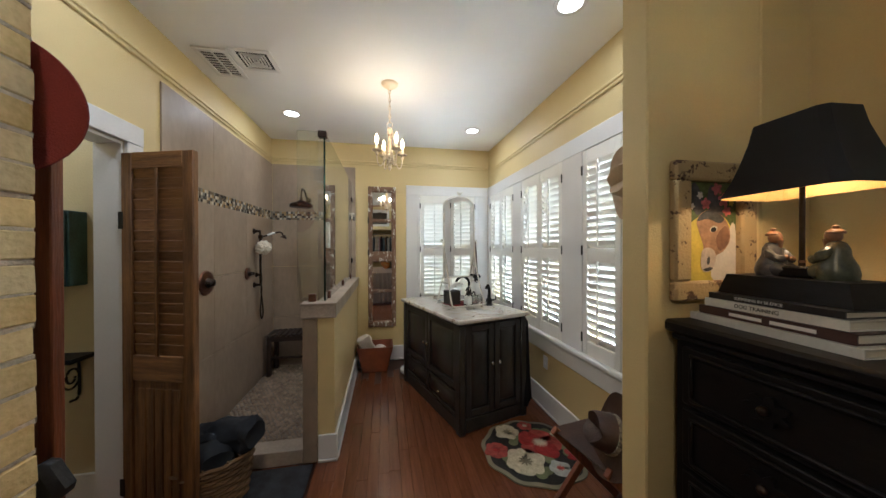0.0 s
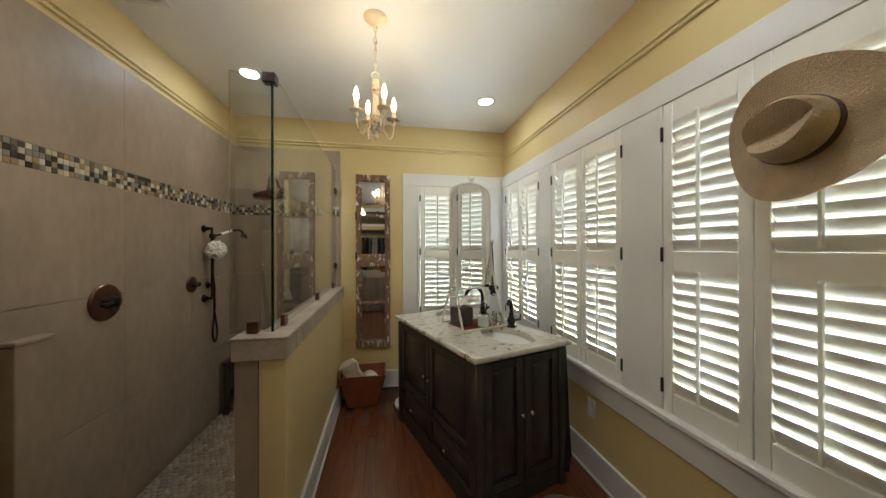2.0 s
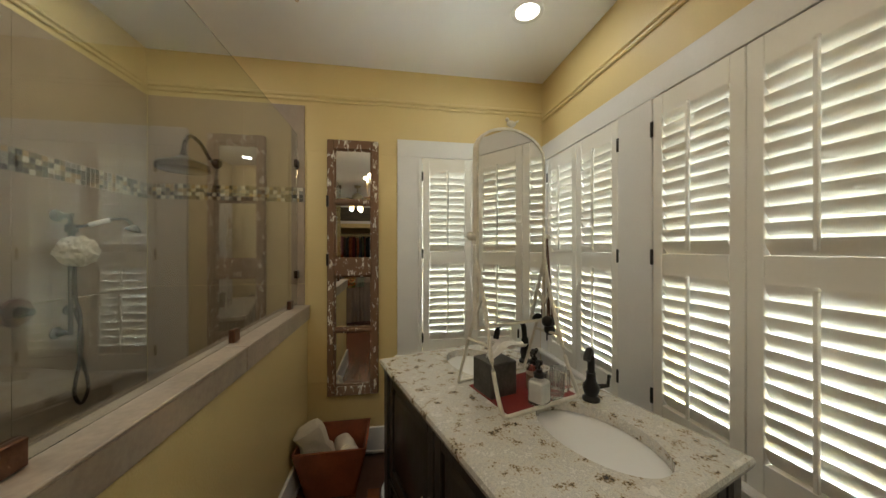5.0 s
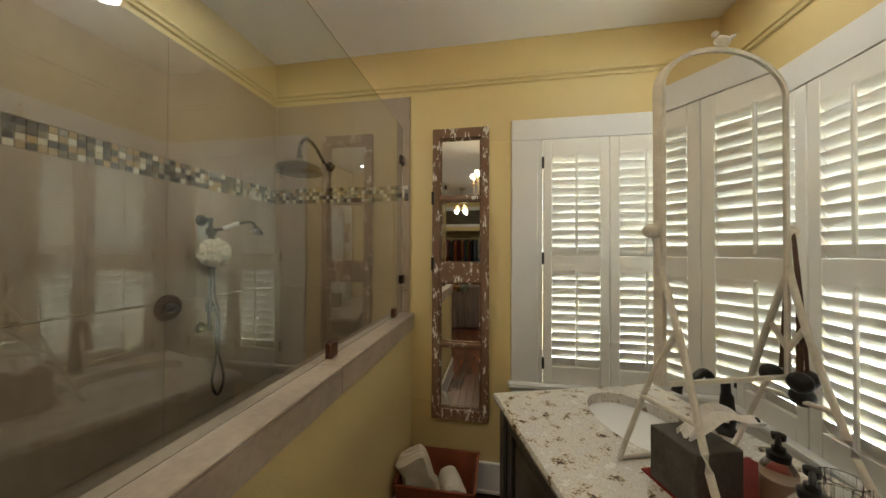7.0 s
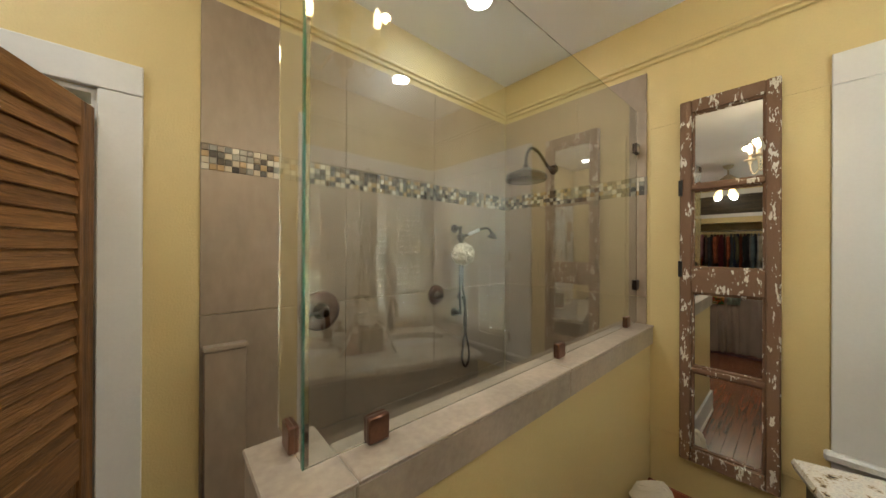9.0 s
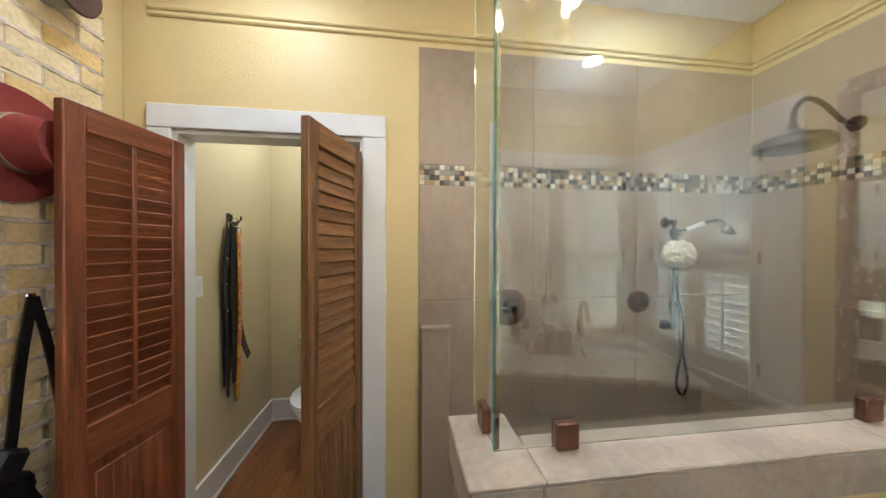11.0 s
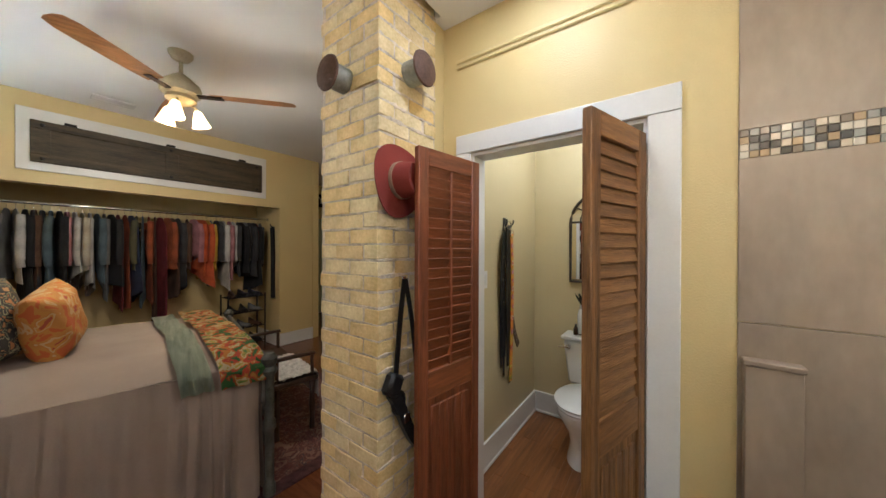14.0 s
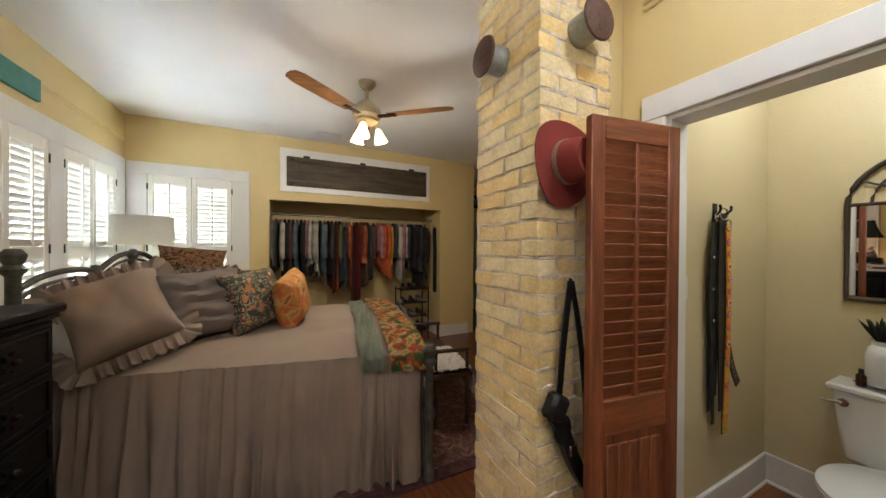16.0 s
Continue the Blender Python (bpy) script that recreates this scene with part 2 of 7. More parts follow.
structure("wall_north", boxes((-1.07, 0.84, N, N + 0.14, 0, BATH), (0.84, 1.65, N, N + 0.14, 0, Z0), (0.84, 1.65, N, N + 0.14, Z1, BATH), (1.65, 2.0, N, N + 0.14, 0, BATH)), WALL, "yellow painted wall")
rows, last = [], 2.277
for a, b in sorted(WIN):
    rows += [(E, E + 0.16, last, a, 0, BATH), (E, E + 0.16, a, b, 0, Z0), (E, E + 0.16, a, b, Z1, BATH)]
    last = b
structure("wall_east", boxes(*rows, (E, E + 0.16, last, N, 0, BATH)), WALL, "yellow painted wall")
structure("wall_partition", boxes((1.32, E, 2.155, 2.275, 0, BATH), (E, EB + 0.16, 2.155, 2.275, 0, BED), bev=0.006), WALL, "yellow painted partition end")
BZ1 = 2.26
rows, last = [], SB - 0.8
for a, b in BWIN:
    rows += [(EB, EB + 0.16, last, a, 0, BED), (EB, EB + 0.16, a, b, 0, Z0), (EB, EB + 0.16, a, b, BZ1, BED)]
    last = b
structure("wall_bedroom_east", boxes(*rows, (EB, EB + 0.16, last, 2.155, 0, BED)), WALL, "yellow painted wall")
C0, C1, CZ = -1.776, 0.69, 2.085
structure("wall_bedroom_south", boxes((-2.31, C0, SB - 0.14, SB, 0, BED), (C0, C1, SB - 0.14, SB, CZ, BED), (C1, 1.09, SB - 0.14, SB, 0, BED), (1.09, 1.88, SB - 0.14, SB, 0, Z0),
          (1.09, 1.88, SB - 0.14, SB, 2.277, BED), (1.88, EB, SB - 0.14, SB, 0, BED)), WALL, "yellow painted wall")
structure("wall_closet", boxes((C0 - 0.1, C0, -2.3, SB - 0.14, 0, BED), (C1, C1 + 0.1, -2.3, SB - 0.14, 0, BED), (C0 - 0.1, C1 + 0.1, -2.4, -2.3, 0, BED), (C0, C1, -2.3, SB - 0.14, 2.45, 2.55)), WALL, "yellow painted closet recess")
structure("wall_hall", boxes((-2.42, -2.312, -3.3, SB, 0, BED), (-4.2, -2.42, -3.4, -3.3, 0, BED), (-4.2, -4.1, -3.3, 3.4, 0, BED)), WALL, "yellow painted hall wall")
for nm, dims in (("wall_toilet_west", (-2.36, -2.26, 2.10, 3.45, 0, 2.7)), ("wall_toilet_south", (-2.26, -1.071, 2.10, 2.20, 0, 2.7)), ("wall_toilet_north", (-2.26, -1.071, 3.32, 3.45, 0, 2.7)), ("wall_hall_north", (-4.1, -2.361, 2.1, 2.2, 0, BED))):
    structure(nm, boxes(dims), WCWALL, "pale yellow painted wall")

# picture rail and panel battens
def rail(name, x0, x1, y0, y1, z):
    bm = bmesh.new()
    box(bm, x0, x1, y0, y1, z, z + 0.024, 0.006)
    box(bm, x0, x1, y0, y1, z + 0.03, z + 0.055, 0.006)
    structure(name, bm, WALL, "yellow picture rail moulding")


rail("trim_rail_west", W, W + 0.013, 2.2, N, 2.525)
rail("trim_rail_north", W + 0.013, E, N - 0.013, N, 2.525)
rail("trim_rail_east", E - 0.013, E, 2.28, N - 0.013, 2.48)
rail("trim_rail_bedroom", EB - 0.016, EB, SB, 2.15, 2.60)
structure("trim_panel_north", boxes((0.055, 0.683, N - 0.012, N, 0.53, 2.17), bev=0.003), WALL, "yellow painted wall panel")

# baseboards
def base(name, x0, x1, y0, y1):
    bm = boxes((x0, x1, y0, y1, 0.0, 0.185), bev=0.004)
    wx, wy = (x1 - x0) < (y1 - y0), (x1 - x0) >= (y1 - y0)
    box(bm, x0 - 0.008 * wx, x1 + 0.008 * wx, y0 - 0.008 * wy, y1 + 0.008 * wy, 0.0, 0.022, 0.005)
    structure(name, bm, WHITE, "white painted baseboard")


base("baseboard_north", 0.085, E - 0.02, N - 0.02, N)
base("baseboard_east", E - 0.02, E, 2.28, N)
base("baseboard_halfwall", 0.061, 0.079, 3.45, N - 0.02)
base("baseboard_halfwall_end", -0.046, 0.080, 3.432, 3.449)
base("baseboard_bedroom", -2.31, C0, SB, SB + 0.02)
base("baseboard_closet_jamb", C0, C0 + 0.018, -2.28, SB)
base("baseboard_hall", -2.33, -2.312, -3.28, SB)
base("baseboard_hall_end", -4.1, -2.44, -3.3, -3.28)
base("baseboard_toilet_south", -2.24, -1.08, 2.20, 2.218)
base("baseboard_toilet_west", -2.26, -2.24, 2.20, 3.32)
base("baseboard_toilet_north", -2.24, -1.08, 3.302, 3.32)

# window trim: heads, posts, sills, aprons
def trim_east(name, x, spans, y0, y1, top, zt):
    bm = bmesh.new()
    box(bm, x - 0.022, x, y0, y1, zt, top, 0.003)
    edges = [y0] + [v for s in sorted(spans) for v in s] + [y1]
    for a, b in zip(edges[::2], edges[1::2]):
        box(bm, x - 0.021, x, a, b, Z0 + 0.001, zt - 0.001, 0.002)
    box(bm, x - 0.05, x, y0 - 0.02, y1, Z0 - 0.035, Z0, 0.008)
    box(bm, x - 0.02, x, y0, y1, Z0 - 0.17, Z0 - 0.036, 0.004)
    structure(name, bm, WHITE, "white painted window casing and sill")


trim_east("trim_windows_east", E, WIN, 2.30, N - 0.015, 2.286, Z1)
trim_east("trim_windows_bedroom", EB, BWIN, SB + 0.02, 1.95, 2.42, BZ1)


def trim_ns(name, y, s, x0, x1, a, b, top, zt):
    bm = bmesh.new()
    e = [y - 0.022 * s, y]
    f = [y - 0.05 * s, y]
    box(bm, x0, x1, min(e), max(e), zt, top, 0.003)
    box(bm, x0, a, min(e), max(e), Z0 + 0.001, zt - 0.001, 0.003)
    box(bm, b, x1, min(e), max(e), Z0 + 0.001, zt - 0.001, 0.003)
    box(bm, x0 - 0.02, x1, min(f), max(f), Z0 - 0.035, Z0, 0.008)
    box(bm, x0, x1, min(e), max(e), Z0 - 0.14, Z0 - 0.036, 0.004)
    structure(name, bm, WHITE, "white painted window casing and sill")


trim_ns("trim_window_north", N, 1, 0.685, E - 0.024, 0.84, 1.65, 2.286, Z1)
trim_ns("trim_window_bedroom_south", SB, -1, 0.905, EB - 0.025, 1.09, 1.88, 2.405, 2.277)

# ---- plantation shutters ----
def shutter(w, h, hinge_side):
    """A louvred panel, front towards -y, its base at the lower left corner."""
    t = thing("plantation_shutter", "white painted plantation shutter with tilted louvres", "shutter", group="plantation shutters")
    g = 0.0015
    st, d = 0.052, 0.028
    part("stile", boxes((g, st, 0, d, g, h - g), bev=0.003), SHUTTER, t)
    part("stile", boxes((w - st, w - g, 0, d, g, h - g), bev=0.003), SHUTTER, t)
    mid = 0.715
    for a, b in ((g, 0.10), (mid - 0.045, mid + 0.045), (h - 0.10, h - g)):
        part("rail", boxes((st, w - st, 0.001, d - 0.001, a, b), bev=0.002), SHUTTER, t)
    def slat_mesh(tilt):
        bm = bmesh.new()
        k = 8
        prof = [(0.032 * math.cos(2 * math.pi * i / k), 0.0055 * math.sin(2 * math.pi * i / k)) for i in range(k)]
        ends = []
        for x in (st + 0.002, w - st - 0.002):
            ends.append([bm.verts.new(Matrix.Rotation(radians(tilt), 3, "X") @ Vector((x, py, pz))) for py, pz in prof])
        for i in range(k):
            bm.faces.new((ends[0][i], ends[0][(i + 1) % k], ends[1][(i + 1) % k], ends[1][i]))
        bm.faces.new(ends[0])
        bm.faces.new(ends[1])
        return mesh_from(bm, "louvre", SHUTTER, True)

    for a, b, tilt in ((0.10, mid - 0.045, -63), (mid + 0.045, h - 0.10, -59)):
        slat = slat_mesh(tilt)
        n = round((b - a) / 0.051)
        for i in range(n):
            ob = part("louvre", slat, SHUTTER, t)
            ob.location = (0, d / 2, a + (i + 0.5) * (b - a) / n)
        part("tilt_rod", boxes((w / 2 - 0.006, w / 2 + 0.006, -0.026, -0.014, a + 0.015, b - 0.005), bev=0.002), SHUTTER, t)
        part("rod_head", ball(bmesh.new(), (w / 2, -0.02, b - 0.003), 0.0085, seg=10), SHUTTER, t)
    for z in (0.12, mid + 0.03, h - 0.14):
        x = 0 if hinge_side < 0 else w
        part("hinge", boxes((x - 0.007, x + 0.007, -0.008, 0.0, z - 0.035, z + 0.035), bev=0.002), BLACKMETAL, t, "black hinge")
    return t


H = Z1 - Z0
lefts, rights = shutter(0.375, H, -1), shutter(0.375, H, 1)
first = True
for a, b in WIN:
    c = (a + b) / 2
    for ob, y in ((lefts, b), (rights, c)):
        m = pose(E - 0.018, y, Z0, 0, 0, -90)
        if first:
            ob.matrix_basis = m
        else:
            copy_thing(ob, m)
    first = False
    window_light(E + 0.10, c, (Z0 + Z1) / 2, 0.74, H, 90, WINDOW)
for ob, x in ((lefts, 0.87), (rights, 1.245)):
    copy_thing(ob, pose(x, N - 0.018, Z0, 0, 0, 0))
structure("trim_shutter_frame_north", boxes((0.84, 0.868, N - 0.015, N, Z0, Z1), (1.622, 1.65, N - 0.015, N, Z0, Z1)), WHITE, "white shutter frame")
window_light(1.245, N + 0.10, (Z0 + Z1) / 2, 0.79, H, 180, WINDOW)
bl, br = shutter(0.415, BZ1 - Z0, -1), shutter(0.415, BZ1 - Z0, 1)
for i, (a, b) in enumerate(BWIN):
    for ob, y in ((bl, b), (br, (a + b) / 2)):
        m = pose(EB - 0.018, y, Z0, 0, 0, -90)
        if i == 0:
            ob.matrix_basis = m
        else:
            copy_thing(ob, m)
    window_light(EB + 0.10, (a + b) / 2, (Z0 + BZ1) / 2, 0.8, BZ1 - Z0, 90, BEDWINDOW)
sl, sr = shutter(0.395, 2.277 - Z0, -1), shutter(0.395, 2.277 - Z0, 1)
sl.matrix_basis, sr.matrix_basis = pose(1.88, SB + 0.018, Z0, 0, 0, 180), pose(1.485, SB + 0.018, Z0, 0, 0, 180)
window_light(1.485, SB - 0.10, 1.49, 0.78, 1.55, 0, BEDWINDOW)
for name, dims in (("window_1", (E + 0.125, E + 0.13, 2.3, 5.3, 0.6, 2.3)), ("window_2", (0.8, 1.7, N + 0.115, N + 0.12, 0.6, 2.3)), ("window_3", (EB + 0.125, EB + 0.13, -1.4, 0.6, 0.6, 2.4)), ("window_4", (1.0, 1.95, SB - 0.125, SB - 0.12, 0.6, 2.4))):
    structure(name, boxes(dims), GLASS, "clear window glass behind shutters").visible_shadow = False

# ---- door casing of the toilet room ----
bm = bmesh.new()
box(bm, W, W + 0.022, 2.205, 3.24, 2.03, 2.135, 0.003)
box(bm, W, W + 0.02, 2.205, 2.30, 0, 2.029, 0.003)
box(bm, W, W + 0.02, 3.13, 3.24, 0, 2.029, 0.003)
box(bm, -1.075, W - 0.001, 2.30, 2.315, 0, 2.029)
box(bm, -1.075, W - 0.001, 3.115, 3.13, 0, 2.029)
box(bm, -1.075, W - 0.001, 2.315, 3.115, 2.012, 2.029)
structure("door_1_casing", bm, WHITE, "white painted door casing")


def louvre_door(w, h, label, m, wood, slatwood, columns, n, lean):
    """A narrow leaf with louvres above a solid panel; hinge at x 0, faces along y."""
    t = thing("louvred_door", label, "door", m, "toilet room doors")
    d = 0.034
    for a, b in ((0, 0.062), (w - 0.062, w)):
        part("stile", boxes((a, b, 0, d, 0, h), bev=0.004), wood, t)
    mid = h * 0.46
    for a, b in ((0, 0.11), (mid - 0.13, mid), (h - 0.085, h)):
        part("rail", boxes((0.062, w - 0.062, 0.001, d - 0.001, a, b), bev=0.003), slatwood, t)
    spans = [(0.062, w - 0.062)]
    if columns == 1:
        part("tilt_bar", boxes((w / 2 - 0.009, w / 2 + 0.009, -0.006, 0.004, mid, h - 0.085), bev=0.002), wood, t)
    else:
        part("mullion", boxes((w / 2 - 0.009, w / 2 + 0.009, -0.004, d - 0.002, mid, h - 0.085), bev=0.002), wood, t)
        spans = [(0.062, w / 2 - 0.009), (w / 2 + 0.009, w - 0.062)]
    part("lower_panel", boxes((0.062, w - 0.062, 0.010, d - 0.010, 0.11, mid - 0.13)), wood, t)
    k = 5
    step = (w - 0.17) / k
    for i in range(k):
        part("panel_board", boxes((0.085 + i * step + 0.002, 0.085 + (i + 1) * step - 0.002, 0.004, d - 0.004, 0.15, mid - 0.17), bev=0.003), wood, t)
    pitch = (h - 0.085 - mid) / n
    for a, b in spans:
        bm = boxes((a - 0.001, b + 0.001, -0.0035, 0.0035, -pitch * 0.6, pitch * 0.6), bev=0.0018)
        for v in bm.verts:
            v.co = Matrix.Rotation(radians(lean), 3, "X") @ v.co
        slat = mesh_from(bm, "louvre", slatwood, False)
        for i in range(n):
            ob = part("louvre", slat, slatwood, t)
            ob.location = (0, d / 2, mid + (i + 0.5) * pitch)
            ob.rotation_euler.x = radians(random.uniform(-4, 4))
    for z in (0.2, h * 0.82):
        part("hinge", boxes((-0.014, 0.016, -0.004, 0.0, z - 0.045, z + 0.045), bev=0.002), BLACKMETAL, t, "black hinge")
    return t


louvre_door(0.436, 1.94, "reddish pine louvred door leaf standing open against the chimney", pose(-0.94, 2.325, 0.02, 0, 0, -9.2), DOORWOOD, DOORSLAT, 2, 20, -20)
louvre_door(0.42, 1.94, "worn brown pine louvred door leaf standing open", pose(-0.94, 3.095, 0.02, 0, 0, -18), WEATHERED, WEATHEREDSLAT, 1, 18, 13)

# ---- half wall, shower tiles, glass ----
structure("wall_half", boxes((-0.05, 0.060, 3.45, N - 0.013, 0, 0.984)), WALL, "low yellow painted half wall")
structure("wall_half_tiling", boxes((-0.145, -0.052, 3.44, 3.555, 0, 0.984), (-0.058, -0.052, 3.556, N - 0.013, 0, 0.984), bev=0.002), TILE, "stone tile cladding on the half wall")
cap = structure("trim_half_wall_cap", boxes((-0.155, 0.074, 3.43, 3.565, 0.985, 1.077), (-0.062, 0.074, 3.566, 4.36, 0.985, 1.0769), (-0.062, 0.074, 4.362, N - 0.013, 0.985, 1.0769), bev=0.004), CAPTILE, "beige stone tile cap")
structure("trim_half_wall_slab", boxes((-0.159, 0.078, 3.426, 3.568, 1.0772, 1.088), (-0.066, 0.078, 3.5685, 4.36, 1.0772, 1.0879), (-0.066, 0.078, 4.362, N - 0.013, 1.0772, 1.0879), bev=0.003), CAPTILE, "beige stone slab along the top of the half wall")
structure("trim_shower_stub", boxes((W + 0.012, W + 0.06, 3.412, 3.55, 0, 1.10), (W + 0.012, W + 0.066, 3.408, 3.555, 1.10, 1.118), bev=0.003), TILE, "stone tile stub on the shower wall")
structure("trim_shower_curb", boxes((W + 0.012, -0.146, 3.44, 3.58, 0, 0.10), bev=0.004), CAPTILE, "beige stone shower curb")
structure("floor_shower", boxes((W, -0.145, 3.58, N, -0.02, 0.02)), GROUT, "grout bed of the shower floor")

screen = thing("shower_screen", "clear frameless glass shower screen with bronze clamps on the half wall", "shower screen", pose(0, 0, 1.09))
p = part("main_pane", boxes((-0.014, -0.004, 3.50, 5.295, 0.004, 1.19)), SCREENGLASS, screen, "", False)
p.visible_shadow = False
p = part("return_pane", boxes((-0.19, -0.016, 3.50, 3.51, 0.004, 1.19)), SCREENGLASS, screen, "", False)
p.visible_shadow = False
part("green_edge", boxes((-0.0145, -0.0035, 3.4965, 3.4995, 0.004, 1.19)), GLASSEDGE, screen, "green polished glass edge").visible_shadow = False
for y in (3.65, 4.43, 5.14):
    part("clamp", boxes((-0.025, 0.007, y - 0.025, y + 0.025, 0.0, 0.055), bev=0.003), COPPER, screen, "bronze glass clamp")
part("clamp", boxes((-0.118, -0.068, 3.49, 3.52, 0.0, 0.055), bev=0.003), COPPER, screen, "bronze glass clamp")
part("corner_clamp", boxes((-0.052, 0.005, 3.488, 3.54, 1.15, 1.195), bev=0.003), BRONZE, screen, "bronze corner clamp")
for z in (0.215, 0.98):
    part("wall_clamp", boxes((-0.025, 0.007, 5.255, 5.305, z - 0.027, z + 0.027), bev=0.003), BRONZE, screen, "bronze wall clamp")

# ---- brick chimney ----
CX, CY, CW, CD = -0.418, 2.115, 0.43, 0.45
column = structure("chimney", boxes((CX - CW, CX - 0.005, CY - CD, CY - 0.005, 0, BED)), MORTAR, "buff brick chimney with worn yellow bricks")

# ---- lamps of the bathroom ----
def spot_lamp(name, x, y, z, watts, colour, size):
    lamp = new(name, bpy.data.lights.new(name, "AREA"))
    lamp.data.shape, lamp.data.size, lamp.data.energy, lamp.data.color = "DISK", size, watts, colour
    lamp.matrix_world = pose(x, y, z)


def point_lamp(name, x, y, z, watts, colour, size):
    lamp = new(name, bpy.data.lights.new(name, "POINT"))
    lamp.data.energy, lamp.data.color, lamp.data.shadow_soft_size = watts, colour, size
    lamp.location = (x, y, z)


def downlight(x, y, z):
    t = thing("recessed_light", "lit white recessed ceiling light", "ceiling light", pose(x, y, z), "recessed lights")
    part("trim_ring", lathe(bmesh.new(), [(0.062, 0.0), (0.066, -0.006), (0.088, -0.006), (0.092, 0.0)], seg=32), WHITE, t)
    part("lens", lathe(bmesh.new(), [(0.0001, -0.003), (0.062, -0.003), (0.062, 0.0)], seg=32), LIT, t, "glowing lens")
    spot_lamp("downlight", x, y, z - 0.012, DOWNLIGHT, (1.0, 0.96, 0.90), 0.12)


# Last one is unseen, added by symmetry to light the chimney and door wall.
for x, y in ((-0.502, 4.516), (1.391, 4.627), (1.405, 2.746), (-0.50, 2.75)):
    downlight(x, y, BATH)

CREAMPAINT = mat("chipped_cream_paint", (0.60, 0.50, 0.36), 0.7, vary=0.3, scale=14, fine=70, bump=0.2)
r = ramp_nodes(CREAMPAINT)
r.elements[0].color = (0.16, 0.09, 0.05, 1)
r.elements[0].position = 0.36
r.elements[1].position = 0.46
BULB = mat("candle_bulb", (1.0, 0.70, 0.36), 0.2, vary=0, bump=0, emit=16.0)
ch = thing("chandelier", "small chipped cream chandelier with four lit candle bulbs", "chandelier", pose(0.448, 3.77, -0.035))
part("canopy", lathe(bmesh.new(), [(0.068, 2.835), (0.066, 2.825), (0.05, 2.81), (0.03, 2.80), (0.012, 2.785)], seg=24), CREAMPAINT, ch)
for i in range(8):
    bm = bmesh.new()
    c = Vector((0, 0, 2.77 - i * 0.033))
    q = Matrix.Rotation(radians(90 * (i % 2)), 3, "Z")
    tube(bm, [c + q @ Vector((0.008 * math.cos(a), 0, 0.021 * math.sin(a))) for a in [2 * math.pi * k / 12 for k in range(12)]], 0.0025, 6, True)
    part("chain_link", bm, CREAMPAINT, ch)
bm = bmesh.new()
tube(bm, [(0.022 * math.cos(a), 0, 2.50 + 0.022 * math.sin(a)) for a in [2 * math.pi * k / 16 for k in range(16)]], 0.003, 6, True)
part("ring", bm, CREAMPAINT, ch)
part("stem", lathe(bmesh.new(), [(0.006, 2.48), (0.02, 2.47), (0.02, 2.42), (0.013, 2.41), (0.02, 2.40), (0.014, 2.385), (0.021, 2.30), (0.023, 2.27), (0.017, 2.262), (0.035, 2.25), (0.036, 2.23), (0.026, 2.21), (0.03, 2.19), (0.012, 2.165), (0.016, 2.15), (0.008, 2.135), (0.001, 2.125)], seg=16), CREAMPAINT, ch)
for k in range(4):
    a = radians(25 + 90 * k)
    d = Vector((math.cos(a), math.sin(a), 0))
    pts = curve_points([d * 0.025 + Vector((0, 0, 2.235)), d * 0.055 + Vector((0, 0, 2.19)), d * 0.082 + Vector((0, 0, 2.155)), d * 0.106 + Vector((0, 0, 2.18)), d * 0.114 + Vector((0, 0, 2.235))], 6)
    arm = part("arm", tube(bmesh.new(), pts, 0.0045, 8), CREAMPAINT, ch)
    sp = curve_points([d * 0.03 + Vector((0, 0, 2.255)), d * 0.05 + Vector((0, 0, 2.262)), d * 0.055 + Vector((0, 0, 2.24)), d * 0.043 + Vector((0, 0, 2.232))], 5)
    part("scroll", tube(bmesh.new(), sp, 0.003, 6), CREAMPAINT, arm)
    e = d * 0.114
    part("drip_pan", lathe(bmesh.new(), [(0.006, 2.235), (0.014, 2.25), (0.012, 2.262), (0.038, 2.272), (0.040, 2.278), (0.012, 2.274)], (e.x, e.y, 0), 20), CREAMPAINT, arm)
    part("candle_sleeve", lathe(bmesh.new(), [(0.011, 2.274), (0.011, 2.325), (0.001, 2.326)], (e.x, e.y, 0), 12), CREAMPAINT, arm)
    part("bulb", lathe(bmesh.new(), [(0.008, 2.326), (0.014, 2.345), (0.0145, 2.36), (0.009, 2.39), (0.0005, 2.41)], (e.x, e.y, 0), 12), BULB, arm, "lit candle bulb")
    point_lamp("candle_light", 0.448 + e.x * 1.25, 3.77 + e.y * 1.25, 2.34, CANDLE, (1.0, 0.72, 0.42), 0.015)

